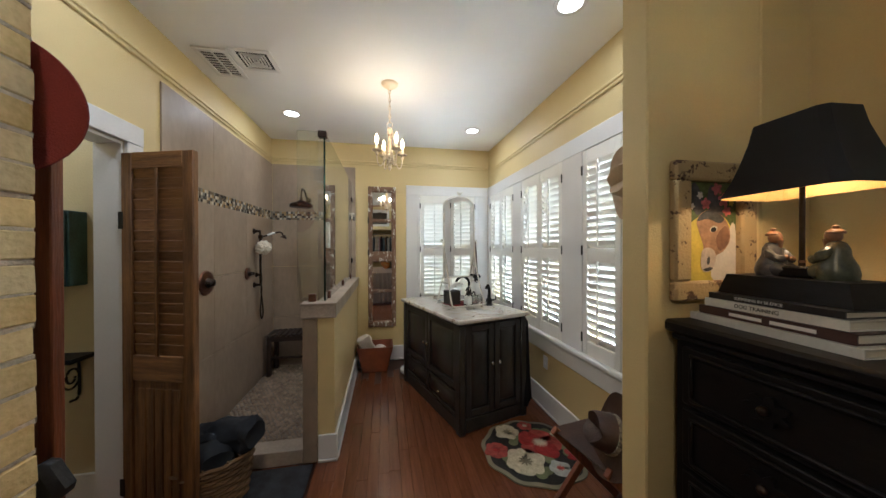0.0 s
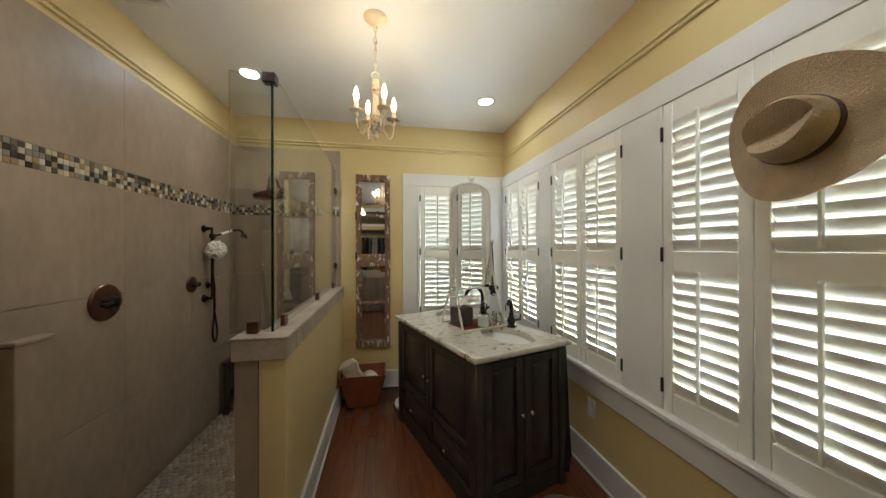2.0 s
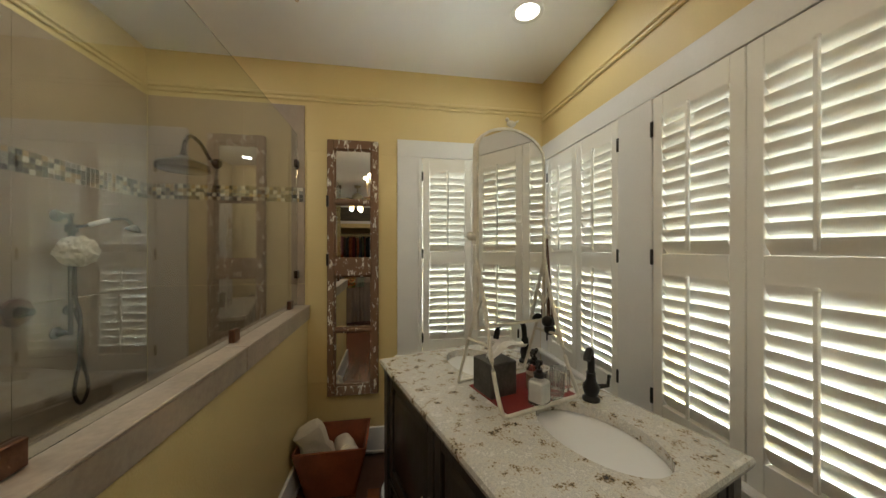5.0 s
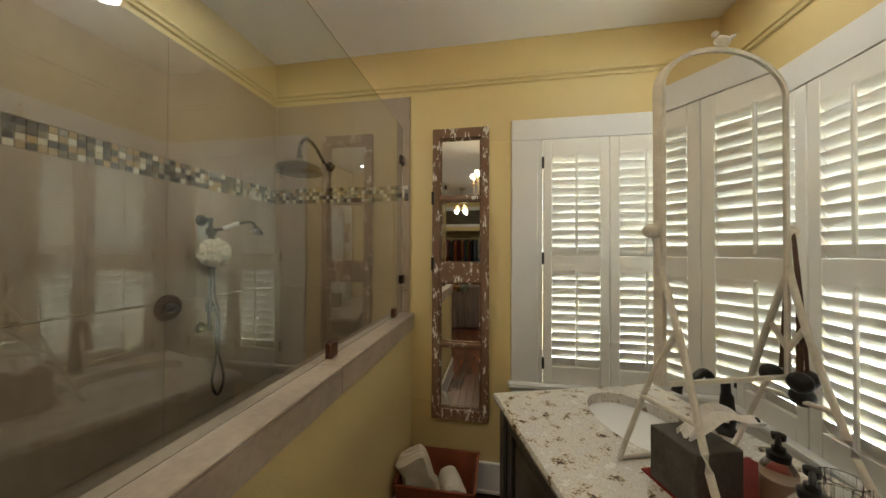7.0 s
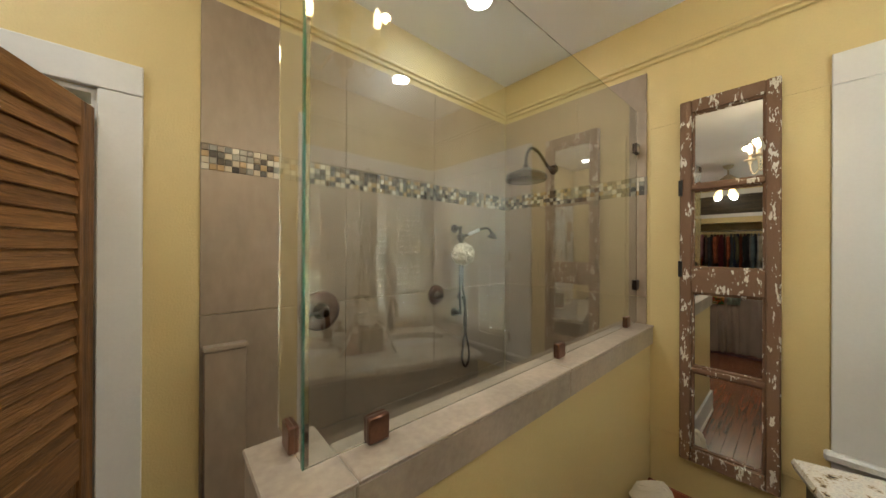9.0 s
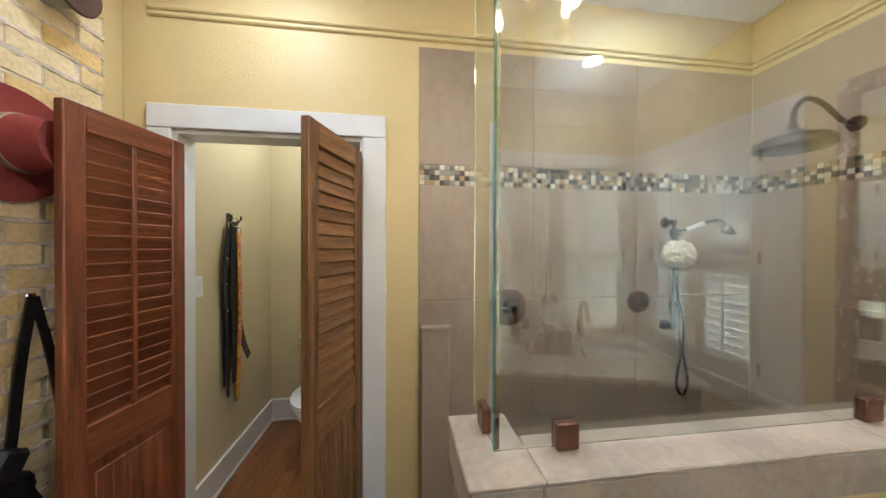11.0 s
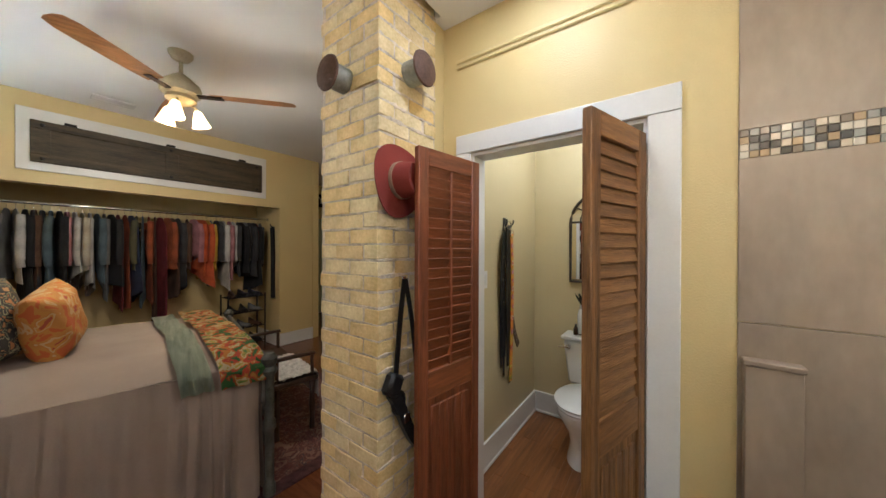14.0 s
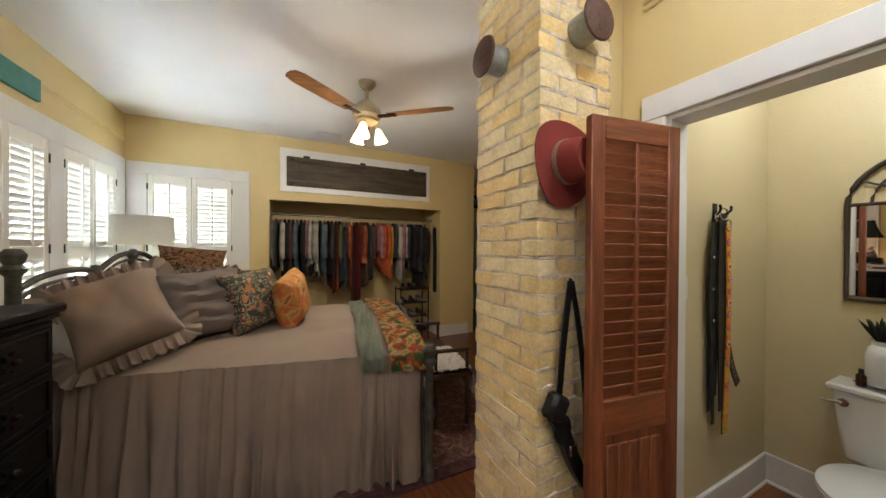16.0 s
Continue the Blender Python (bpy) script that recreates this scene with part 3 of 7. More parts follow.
# ---- ceiling vents ----
def ceiling_vent(x, y, z, lx, ly, label, square=False):
    t = thing("ceiling_vent", label, "vent", pose(x, y, z), "ceiling vents")
    part("backing", boxes((-lx / 2 + 0.01, lx / 2 - 0.01, -ly / 2 + 0.01, ly / 2 - 0.01, -0.003, -0.001)), BLACKMETAL, t)
    bm = bmesh.new()
    for q in ((-lx / 2, lx / 2, -ly / 2, -ly / 2 + 0.03), (-lx / 2, lx / 2, ly / 2 - 0.03, ly / 2), (-lx / 2, -lx / 2 + 0.03, -ly / 2 + 0.03, ly / 2 - 0.03), (lx / 2 - 0.03, lx / 2, -ly / 2 + 0.03, ly / 2 - 0.03)):
        box(bm, *q, -0.012, 0.0, 0.002)
    part("frame", bm, WHITE, t)
    if square:
        for i in range(1, 5):
            h = (lx / 2 - 0.03) * i / 5
            bm = bmesh.new()
            for q in ((-h, h, -h, -h + 0.008), (-h, h, h - 0.008, h), (-h, -h + 0.008, -h + 0.008, h - 0.008), (h - 0.008, h, -h + 0.008, h - 0.008)):
                box(bm, *q, -0.010 - i * 0.0004, -0.003)
            part("louvre_ring", bm, WHITE, t)
    else:
        n = 10
        for i in range(n):
            yy = -ly / 2 + 0.04 + (ly - 0.08) * i / (n - 1)
            part("slat", boxes((-lx / 2 + 0.03, lx / 2 - 0.03, yy - 0.003, yy + 0.003, -0.010, -0.003)), WHITE, t)
        part("divider", boxes((-0.006, 0.006, -ly / 2 + 0.03, ly / 2 - 0.03, -0.011, -0.003)), WHITE, t)


ceiling_vent(-0.745, 3.70, BATH, 0.21, 0.36, "white metal supply vent with dark slots")
ceiling_vent(-0.49, 3.62, BATH, 0.26, 0.26, "white square louvred exhaust vent", True)
ceiling_vent(0.0, -1.2, BED, 0.30, 0.14, "white metal bedroom ceiling vent")

# ---- shower fittings ----
def wall_m(y, z, x=W + 0.014):
    """Local z out of the west wall, local y up."""
    return Matrix(((0, 0, 1, x), (-1, 0, 0, y), (0, 1, 0, z), (0, 0, 0, 1)))


def valve(y, z, r, label):
    t = thing("shower_valve", label, "shower valve", wall_m(y, z), "shower valves")
    part("plate", lathe(bmesh.new(), [(r, 0), (r, 0.004), (r * 0.93, 0.012), (r * 0.6, 0.016), (r * 0.5, 0.016)], seg=36), COPPER, t)
    part("boss", lathe(bmesh.new(), [(r * 0.42, 0.012), (r * 0.36, 0.03), (r * 0.26, 0.045), (r * 0.26, 0.06), (r * 0.1, 0.066)], seg=24), BRONZE, t)
    bm = tube(bmesh.new(), [(0, 0, 0.05), (r * 0.5, 0.0, 0.058), (r * 0.85, -0.004, 0.06)], [r * 0.11, r * 0.08, r * 0.1])
    ball(bm, (r * 0.9, -0.004, 0.06), r * 0.13, seg=10)
    part("lever", bm, BRONZE, t)


valve(3.86, 1.20, 0.096, "large round bronze shower valve on the tiled wall")
valve(4.59, 1.21, 0.062, "small bronze diverter valve on the tiled wall")
t = thing("hand_shower", "bronze hand shower on a slide bar with white grip and hose", "hand shower", wall_m(4.75, 0.0))
part("bar", cyl(bmesh.new(), (0, 1.08, 0.06), (0, 1.64, 0.06), 0.009), BRONZE, t)
for z in (1.08, 1.64):
    bm = lathe(bmesh.new(), [(0.03, 0), (0.03, 0.006), (0.018, 0.014), (0.011, 0.05), (0.014, 0.065), (0.002, 0.068)], (0, z, 0), 16)
    part("bracket", bm, BRONZE, t)
part("slider", boxes((-0.018, 0.018, 1.56, 1.60, 0.045, 0.085), bev=0.005), BRONZE, t)
bm = tube(bmesh.new(), curve_points([(0, 1.585, 0.08), (-0.02, 1.60, 0.13), (-0.05, 1.63, 0.20), (-0.07, 1.632, 0.24), (-0.08, 1.60, 0.26)], 5), 0.008)
lathe(bm, [(0.008, 0.02), (0.018, 0.01), (0.032, -0.005), (0.032, -0.012), (0.004, -0.012)], (-0.083, 0, 0), 16, Matrix.Translation((0, 1.585, 0.265)) @ Matrix.Rotation(radians(-70), 4, "X"))
part("handset", bm, BRONZE, t)
part("grip", tube(bmesh.new(), [(-0.017, 1.598, 0.122), (-0.045, 1.627, 0.19)], 0.0115), CERAMIC, t, "white ceramic grip")
hose = curve_points([(0.0, 1.57, 0.07), (-0.02, 1.45, 0.06), (-0.03, 1.25, 0.055), (-0.06, 1.15, 0.05), (-0.05, 1.0, 0.05), (-0.075, 0.90, 0.05), (-0.10, 0.78, 0.05), (-0.065, 0.71, 0.05), (-0.03, 0.78, 0.05), (-0.06, 0.92, 0.045), (-0.075, 1.05, 0.045), (-0.055, 1.18, 0.03)], 7)
part("hose", tube(bmesh.new(), hose, 0.0075), BRONZE, t)
bm = lathe(bmesh.new(), [(0.026, 0), (0.026, 0.008), (0.012, 0.02), (0.012, 0.045), (0.002, 0.046)], (-0.055, 1.18, 0), 14)
part("hose_outlet", bm, BRONZE, t)
bm = bmesh.new()
bmesh.ops.create_icosphere(bm, subdivisions=4, radius=0.07)
for v in bm.verts:
    f = noise.noise(v.co * 60) + 0.6 * noise.noise(v.co * 110)
    v.co *= 1 + 0.28 * f
LOOFAH = mat("cream_mesh", (0.78, 0.72, 0.60), 0.9, vary=0.1, scale=40, fine=300, bump=0.4)
single("bath_pouf", bm, LOOFAH, "cream mesh bath pouf hanging on the slide bar", "bath pouf", pose(W + 0.11, 4.74, 1.47))
t = thing("rain_shower_head", "large round bronze rain shower head on a curved arm", "shower head", pose(-0.525, N - 0.014, 2.055))
part("flange", cyl(bmesh.new(), (0, 0, 0), (0, -0.014, 0), 0.034, 0.028, 20), BRONZE, t)
part("arm", tube(bmesh.new(), curve_points([(0, 0, 0), (0, -0.08, 0.01), (0, -0.18, 0.075), (0.0, -0.27, 0.09), (0.0, -0.325, 0.04), (0, -0.335, -0.03)], 6), 0.011), BRONZE, t)
part("head", lathe(bmesh.new(), [(0.014, -0.02), (0.02, -0.045), (0.05, -0.065), (0.115, -0.088), (0.125, -0.10), (0.125, -0.125), (0.118, -0.13), (0.001, -0.13)], (0, -0.335, 0), 36), BRONZE, t)

STOOLWOOD = mat("dark_teak", (0.045, 0.028, 0.02), 0.45, vary=0.3, scale=8, bump=0.08, stretch=(1, 6, 6))
t = thing("shower_stool", "dark slatted wooden shower stool on the pebble floor", "stool", pose(-0.66, 5.09, 0.03))
for i in range(9):
    part("slat", boxes((-0.24 + i * 0.054, -0.24 + i * 0.054 + 0.04, -0.15, 0.15, 0.44, 0.46), bev=0.004), STOOLWOOD, t)
for y in (-0.14, 0.11):
    part("apron", boxes((-0.23, 0.23, y, y + 0.025, 0.385, 0.439), bev=0.003), STOOLWOOD, t)
for x in (-0.23, 0.19):
    for y in (-0.145, 0.10):
        part("leg", boxes((x, x + 0.042, y, y + 0.042, 0, 0.438), bev=0.004), STOOLWOOD, t)
    part("stretcher", boxes((x + 0.01, x + 0.03, -0.10, 0.10, 0.14, 0.17)), STOOLWOOD, t)
part("shelf_rail", boxes((-0.19, 0.19, -0.01, 0.015, 0.145, 0.168)), STOOLWOOD, t)

# ---- old window mirror ----
CHIP = mat("chipping_white_paint", (0.60, 0.56, 0.48), 0.75, vary=0.1, scale=40, fine=150, bump=0.4, distance=0.004, stretch=(1, 1, 0.32))
r = ramp_nodes(CHIP)
r.elements[0].color, r.elements[0].position = (0.18, 0.10, 0.055, 1), 0.572
r.elements[1].position = 0.578
t = thing("window_frame_mirror", "tall old wooden window frame with chipping paint and four mirror panes", "mirror", pose(0.198, N - 0.014, 0.445))
MW, MH = 0.352, 1.805
for a, b in ((0, 0.047), (MW - 0.047, MW)):
    part("stile", boxes((a, b, -0.04, 0, 0, MH), bev=0.005), CHIP, t)
zs = [(0, 0.065), (0.45, 0.472), (0.845, 0.965), (1.355, 1.38), (MH - 0.062, MH)]
for a, b in zs:
    part("rail", boxes((0.047, MW - 0.047, -0.038, -0.001, a, b), bev=0.004), CHIP, t)
for (a0, a1), (b0, b1) in zip(zs, zs[1:]):
    part("mirror_pane", boxes((0.047, MW - 0.047, -0.014, -0.006, a1, b0)), MIRROR, t, "", False)
    bm = bmesh.new()
    for q in ((0.047, 0.057, a1, b0), (MW - 0.057, MW - 0.047, a1, b0), (0.057, MW - 0.057, a1, a1 + 0.01), (0.057, MW - 0.057, b0 - 0.01, b0)):
        box(bm, q[0], q[1], -0.026, -0.014, q[2], q[3], 0.002)
    part("bead", bm, CHIP, t)
part("hinge", boxes((-0.004, 0.012, -0.046, -0.04, 0.92, 1.0)), BLACKMETAL, t, "rusty iron hinge")
part("hinge", boxes((-0.004, 0.012, -0.046, -0.04, 1.33, 1.41)), BLACKMETAL, t, "rusty iron hinge")

# ---- vanity ----
VM = pose(1.115, 4.190, 0, 0, 0, 17.6)
TOP = VM @ pose(0.056, 0, 0)
t = thing("vanity_cabinet", "distressed black wooden vanity cabinet standing in the room", "vanity", VM)
hx, hy = 0.314, 0.565
part("body", boxes((-hx, hx, -hy, hy, 0.09, 0.862)), CABINET, t)
part("plinth", boxes((-hx - 0.012, hx + 0.012, -hy - 0.012, hy + 0.012, 0.0, 0.11), bev=0.006), CABINET, t)
for x in (-hx, hx):
    for y in (-hy, hy):
        part("corner_post", boxes((x - 0.03, x + 0.03, y - 0.03, y + 0.03, 0.0, 0.862), bev=0.008), CABINET, t)


def front(t, name, o, u, n, w, h, knob):
    """A framed cabinet front: o its lower left corner, u along, n outward."""
    u, n = Vector(u), Vector(n)
    m = Matrix((( u.x, -n.x, 0, o[0]), (u.y, -n.y, 0, o[1]), (0, 0, 1, o[2]), (0, 0, 0, 1)))
    bm = bmesh.new()
    f = 0.05 if h > 0.3 else 0.022
    for q in ((0, f, 0, h), (w - f, w, 0, h), (f, w - f, 0, f), (f, w - f, h - f, h)):
        box(bm, q[0], q[1], -0.02, 0, q[2], q[3], 0.003, m)
    d = part(name, bm, CABINET, t)
    bm = bmesh.new()
    box(bm, f, w - f, -0.004, 0.0, f, h - f, 0, m)
    a, b = f + 0.010, f + 0.036
    vs = []
    for g, yy in ((a, -0.004), (b, -0.021)):
        vs.append([bm.verts.new(m @ Vector((xx, yy, zz))) for xx, zz in ((g, g), (w - g, g), (w - g, h - g), (g, h - g))])
    if h - 2 * b > 0.01:
        for k in range(4):
            bm.faces.new((vs[0][k], vs[0][(k + 1) % 4], vs[1][(k + 1) % 4], vs[1][k]))
        bm.faces.new(vs[1])
    part("panel", bm, CABINET, d)
    kx, kz = knob
    bm = lathe(bmesh.new(), [(0.006, 0.0), (0.005, 0.012), (0.012, 0.018), (0.014, 0.026), (0.009, 0.033), (0.001, 0.035)], seg=14, m=m @ Matrix.Translation((kx, -0.02, kz)) @ Matrix.Rotation(radians(90), 4, "X"))
    part("knob", bm, CHROME, d, "glass and chrome knob")


wd = (2 * hy - 0.06 - 0.02) / 2
for i in range(2):
    y = hy - 0.03 - 0.005 - i * (wd + 0.01)
    front(t, "door", (-hx, y, 0.335), (0, -1, 0), (-1, 0, 0), wd, 0.515, (wd - 0.03 if i == 0 else 0.03, 0.24))
    front(t, "drawer", (-hx, y, 0.125), (0, -1, 0), (-1, 0, 0), wd, 0.195, (wd / 2, 0.10))
wd = (2 * hx - 0.06 - 0.02) / 2
for i in range(2):
    front(t, "door", (-hx + 0.035 + i * (wd + 0.01), -hy, 0.125), (1, 0, 0), (0, -1, 0), wd, 0.725, (wd - 0.03 if i == 0 else 0.03, 0.40))

SINKS = ((0.072, -0.335), (0.072, 0.335))
bm = bmesh.new()
ox, oy = 0.349, 0.60
outer = [(-ox, -oy), (ox, -oy), (ox, oy), (-ox, oy)]
# slab built in strips with two oval openings
def slab(bm, z):
    cells = []
    for (sx, sy), y0, y1 in ((SINKS[0], -oy, 0), (SINKS[1], 0, oy)):
        n = 32
        ring, out = [], []
        for k in range(n):
            a = 2 * math.pi * k / n
            c, s_ = math.cos(a), math.sin(a)
            ring.append((sx + 0.142 * c, sy + 0.215 * s_))
            cx, cy = 0.0, (y0 + y1) / 2
            rx, ry = ox, (y1 - y0) / 2
            f = 1 / max(abs(c), abs(s_))
            out.append((cx + rx * c * f, cy + ry * s_ * f))
        rv = [bm.verts.new((x, y, z)) for x, y in ring]
        ov = [bm.verts.new((x, y, z)) for x, y in out]
        for k in range(n):
            bm.faces.new((rv[k], rv[(k + 1) % n], ov[(k + 1) % n], ov[k]))
        cells.append(rv)
    return cells


top, low = slab(bm, 0.905), slab(bm, 0.868)
for a, b in zip(top, low):
    for k in range(32):
        bm.faces.new((a[k], a[(k + 1) % 32], b[(k + 1) % 32], b[k]))
prof = [(0, 0.905), (0.012, 0.901), (0.016, 0.888), (0.012, 0.873), (0, 0.868)]
loops = [[bm.verts.new(((abs(x) + e) * (1 if x > 0 else -1), (abs(y) + e) * (1 if y > 0 else -1), z)) for x, y in outer] for e, z in prof]
for a, b in zip(loops, loops[1:]):
    for k in range(4):
        bm.faces.new((a[k], a[(k + 1) % 4], b[(k + 1) % 4], b[k]))
single("granite_worktop", bm, GRANITE, "cream and brown speckled granite worktop on the vanity", "worktop", VM, smooth=False)
for k, (sx, sy) in enumerate(SINKS):
    t = thing("sink", "white oval undermount sink in the granite worktop", "sink", VM @ pose(sx, sy, 0), "vanity sinks")
    bm = lathe(bmesh.new(), [(1.04, 0.866), (1.0, 0.864), (0.94, 0.83), (0.80, 0.775), (0.5, 0.748), (0.12, 0.742), (0.001, 0.742)], seg=40)
    for v in bm.verts:
        v.co.x *= 0.145
        v.co.y *= 0.218
    part("bowl", bm, CERAMIC, t)
    part("drain", lathe(bmesh.new(), [(0.026, 0.744), (0.024, 0.75), (0.012, 0.752), (0.0005, 0.756)], seg=20), BLACKMETAL, t, "black drain")
    part("overflow", cyl(bmesh.new(), (0.132, 0, 0.82), (0.126, 0, 0.818), 0.009), BLACKMETAL, t)
# faucets
def faucet(x, y, rz, tall):
    t = thing("faucet", "black single-lever basin faucet" if not tall else "black arched basin faucet", "faucet", TOP @ pose(x, y, 0.905, 0, 0, rz), "vanity faucets")
    part("base", lathe(bmesh.new(), [(0.03, 0), (0.03, 0.008), (0.02, 0.02), (0.024, 0.05), (0.019, 0.09), (0.017, 0.12), (0.004, 0.14)], seg=20), BLACKMETAL, t)
    h = 0.16 if not tall else 0.225
    g = 1.0 if not tall else 1.35
    part("spout", tube(bmesh.new(), curve_points([(0, 0, 0.08), (-0.01 * g, 0, h - 0.03), (-0.06 * g, 0, h + 0.02), (-0.115 * g, 0, h - 0.01), (-0.135 * g, 0, h - 0.085)], 6), [0.0135] * 24 + [0.016]), BLACKMETAL, t)
    part("lever", tube(bmesh.new(), [(0, 0.0, 0.055), (0.0, -0.05, 0.06), (0.0, -0.085, 0.085)], [0.009, 0.007, 0.009]), BLACKMETAL, t)


faucet(0.235, 0.235, 0, True)
t = thing("faucet", "black single-lever basin faucet on the granite worktop", "faucet", TOP @ pose(0.185, -0.19, 0.905), "vanity faucets")
part("base", lathe(bmesh.new(), [(0.032, 0), (0.032, 0.008), (0.022, 0.018), (0.03, 0.04), (0.03, 0.055), (0.018, 0.075), (0.016, 0.10), (0.018, 0.105)], seg=20), BLACKMETAL, t)
part("spout", tube(bmesh.new(), curve_points([(0, 0, 0.09), (0.0, 0, 0.14), (-0.012, -0.005, 0.185), (-0.03, -0.012, 0.19), (-0.05, -0.02, 0.165)], 5), 0.0135), BLACKMETAL, t)
part("lever", tube(bmesh.new(), [(0.02, -0.01, 0.05), (0.055, -0.03, 0.055), (0.06, -0.033, 0.095)], [0.01, 0.008, 0.007]), BLACKMETAL, t)

# vanity mirror on an iron stand
IVORY = mat("rubbed_ivory_paint", (0.68, 0.64, 0.55), 0.55, vary=0.12, scale=20, fine=120, bump=0.1)
mm = thing("table_mirror", "arched swivel mirror on an ivory iron stand upon the worktop", "mirror", TOP @ pose(-0.02, 0.03, 0.905))
arch = [(-0.17, 0.27)] + [(0.17 * -math.cos(a), 0.965 + 0.10 * math.sin(a)) for a in [math.pi * k / 20 for k in range(21)]] + [(0.17, 0.27)]
bm = bmesh.new()
a = [bm.verts.new((x, -0.008, z)) for x, z in arch]
b = [bm.verts.new((x, 0.010, z)) for x, z in arch]
bm.faces.new(a)
bm.faces.new(b[::-1])
for k in range(len(a)):
    bm.faces.new((a[k], a[(k + 1) % len(a)], b[(k + 1) % len(a)], b[k]))
part("glass", bm, MIRROR, mm, "", False)
bm = bmesh.new()
prev = []
for k, (x, z) in enumerate(arch):
    p0, p1 = Vector((*arch[k - 1], 0)), Vector((*arch[(k + 1) % len(arch)], 0))
    d = (p1 - p0).normalized()
    nn = Vector((-d.y, 0, d.x))
    if k in (0, len(arch) - 1):
        nn = Vector((-1 if k == 0 else 1, 0, -1))
    c = Vector((x, 0, z))
    ins, outp = c - nn * 0.002, c + nn * 0.008
    prev.append([bm.verts.new(v) for v in (ins + Vector((0, -0.012, 0)), outp + Vector((0, -0.012, 0)), outp + Vector((0, 0.015, 0)), ins + Vector((0, 0.015, 0)))])
for k in range(len(prev)):
    p0, p1 = prev[k], prev[(k + 1) % len(prev)]
    for j in range(4):
        bm.faces.new((p0[j], p0[(j + 1) % 4], p1[(j + 1) % 4], p1[j]))
part("frame", bm, IVORY, mm)
for s_ in (-1, 1):
    part("pivot_knob", ball(bmesh.new(), (s_ * 0.198, 0, 0.625), 0.017), IVORY, mm)
    bm = tube(bmesh.new(), curve_points([(s_ * 0.185, 0, 0.61), (s_ * 0.178, -0.01, 0.53), (s_ * 0.17, -0.055, 0.36), (s_ * 0.178, -0.12, 0.14), (s_ * 0.182, -0.175, 0.02), (s_ * 0.165, -0.185, 0.007)], 6), 0.0075)
    part("front_leg", bm, IVORY, mm)
    bm = tube(bmesh.new(), curve_points([(s_ * 0.172, -0.045, 0.40), (s_ * 0.175, 0.03, 0.26), (s_ * 0.18, 0.12, 0.03), (s_ * 0.165, 0.135, 0.007)], 6), 0.0065)
    part("back_leg", bm, IVORY, mm)
    part("brace", tube(bmesh.new(), [(s_ * 0.176, -0.10, 0.22), (s_ * 0.178, 0.05, 0.215)], 0.006), IVORY, mm)
part("front_bar", tube(bmesh.new(), [(-0.166, -0.185, 0.007), (0.166, -0.185, 0.007)], 0.0075), IVORY, mm)
part("back_bar", tube(bmesh.new(), [(-0.166, 0.135, 0.007), (0.166, 0.135, 0.007)], 0.0065), IVORY, mm)
bm = ball(bmesh.new(), (0, 0, 1.095), 0.014, 1.6, 0.8, 1)
ball(bm, (-0.02, 0, 1.11), 0.008)
cyl(bm, (0.015, 0, 1.10), (0.038, 0, 1.115), 0.006, 0.003, 8)
cyl(bm, (0, 0, 1.07), (0, 0, 1.09), 0.004)
part("bird_finial", bm, IVORY, mm, "small ivory bird on top")
# rope with bells on the stand
ROPE = mat("brown_twine", (0.10, 0.05, 0.03), 0.9, vary=0.3, fine=200, bump=0.4)
bells = thing("bell_string", "brown twine with three dark metal bells hung on the mirror stand", "bells", TOP @ pose(0.17, 0.02, 1.53))
for k, (dx, dz) in enumerate(((-0.012, -0.36), (0.0, -0.40), (0.016, -0.365))):
    part("twine", tube(bmesh.new(), curve_points([(0, 0, 0), (0.004 * (k - 1), -0.01, -0.15), (dx, -0.015, dz + 0.02)], 6), 0.004, 6), ROPE, bells)
    b = part("bell", ball(bmesh.new(), (dx * 2.0, -0.015 + 0.012 * (k - 1), dz), 0.0245), BLACKMETAL, bells, "round dark bell")

# things on the vanity tray
TRAYRED = mat("red_woven_mat", (0.20, 0.02, 0.015), 0.9, vary=0.2, fine=300, bump=0.4)
single("tray_mat", boxes((-0.15, 0.185, -0.165, 0.10, 0.0, 0.005), bev=0.002), TRAYRED, "dark red woven mat on the worktop under the mirror", "mat", TOP @ pose(-0.02, 0.02, 0.9055))
t = thing("tissue_box", "grey metal tissue box cover with a white tissue", "tissue box", TOP @ pose(-0.105, 0.03, 0.911))
TIN = mat("dull_zinc", (0.09, 0.08, 0.07), 0.45, 0.5, vary=0.3, scale=14)
part("cover", boxes((-0.062, 0.062, -0.062, 0.062, 0, 0.13), bev=0.003), TIN, t)
bm = bmesh.new()
bmesh.ops.create_grid(bm, x_segments=24, y_segments=16, size=0.05)
for v in bm.verts:
    x, y = v.co.x / 0.05, v.co.y / 0.05
    f = (x + 1) / 2
    v.co = Vector((-0.03 + 0.135 * f, 0.014 * y * (1 + 2.2 * f) + 0.008 * math.sin(7 * f + 3 * y) - 0.03 * f, 0.134 + 0.075 * math.sin(min(1, f * 1.25) * 2.35) * (1 - 0.35 * abs(y)) - 0.02 * f * f * y + 0.008 * math.sin(9 * y + 4 * f)))
part("tissue", bm, mat("tissue_paper", (0.82, 0.80, 0.77), 0.9, bump=0.1), t, "white tissue")
PUMP = [(0.02, 0.10), (0.021, 0.115), (0.012, 0.118), (0.012, 0.128), (0.005, 0.129), (0.005, 0.145), (0.012, 0.146), (0.013, 0.158), (0.003, 0.16)]


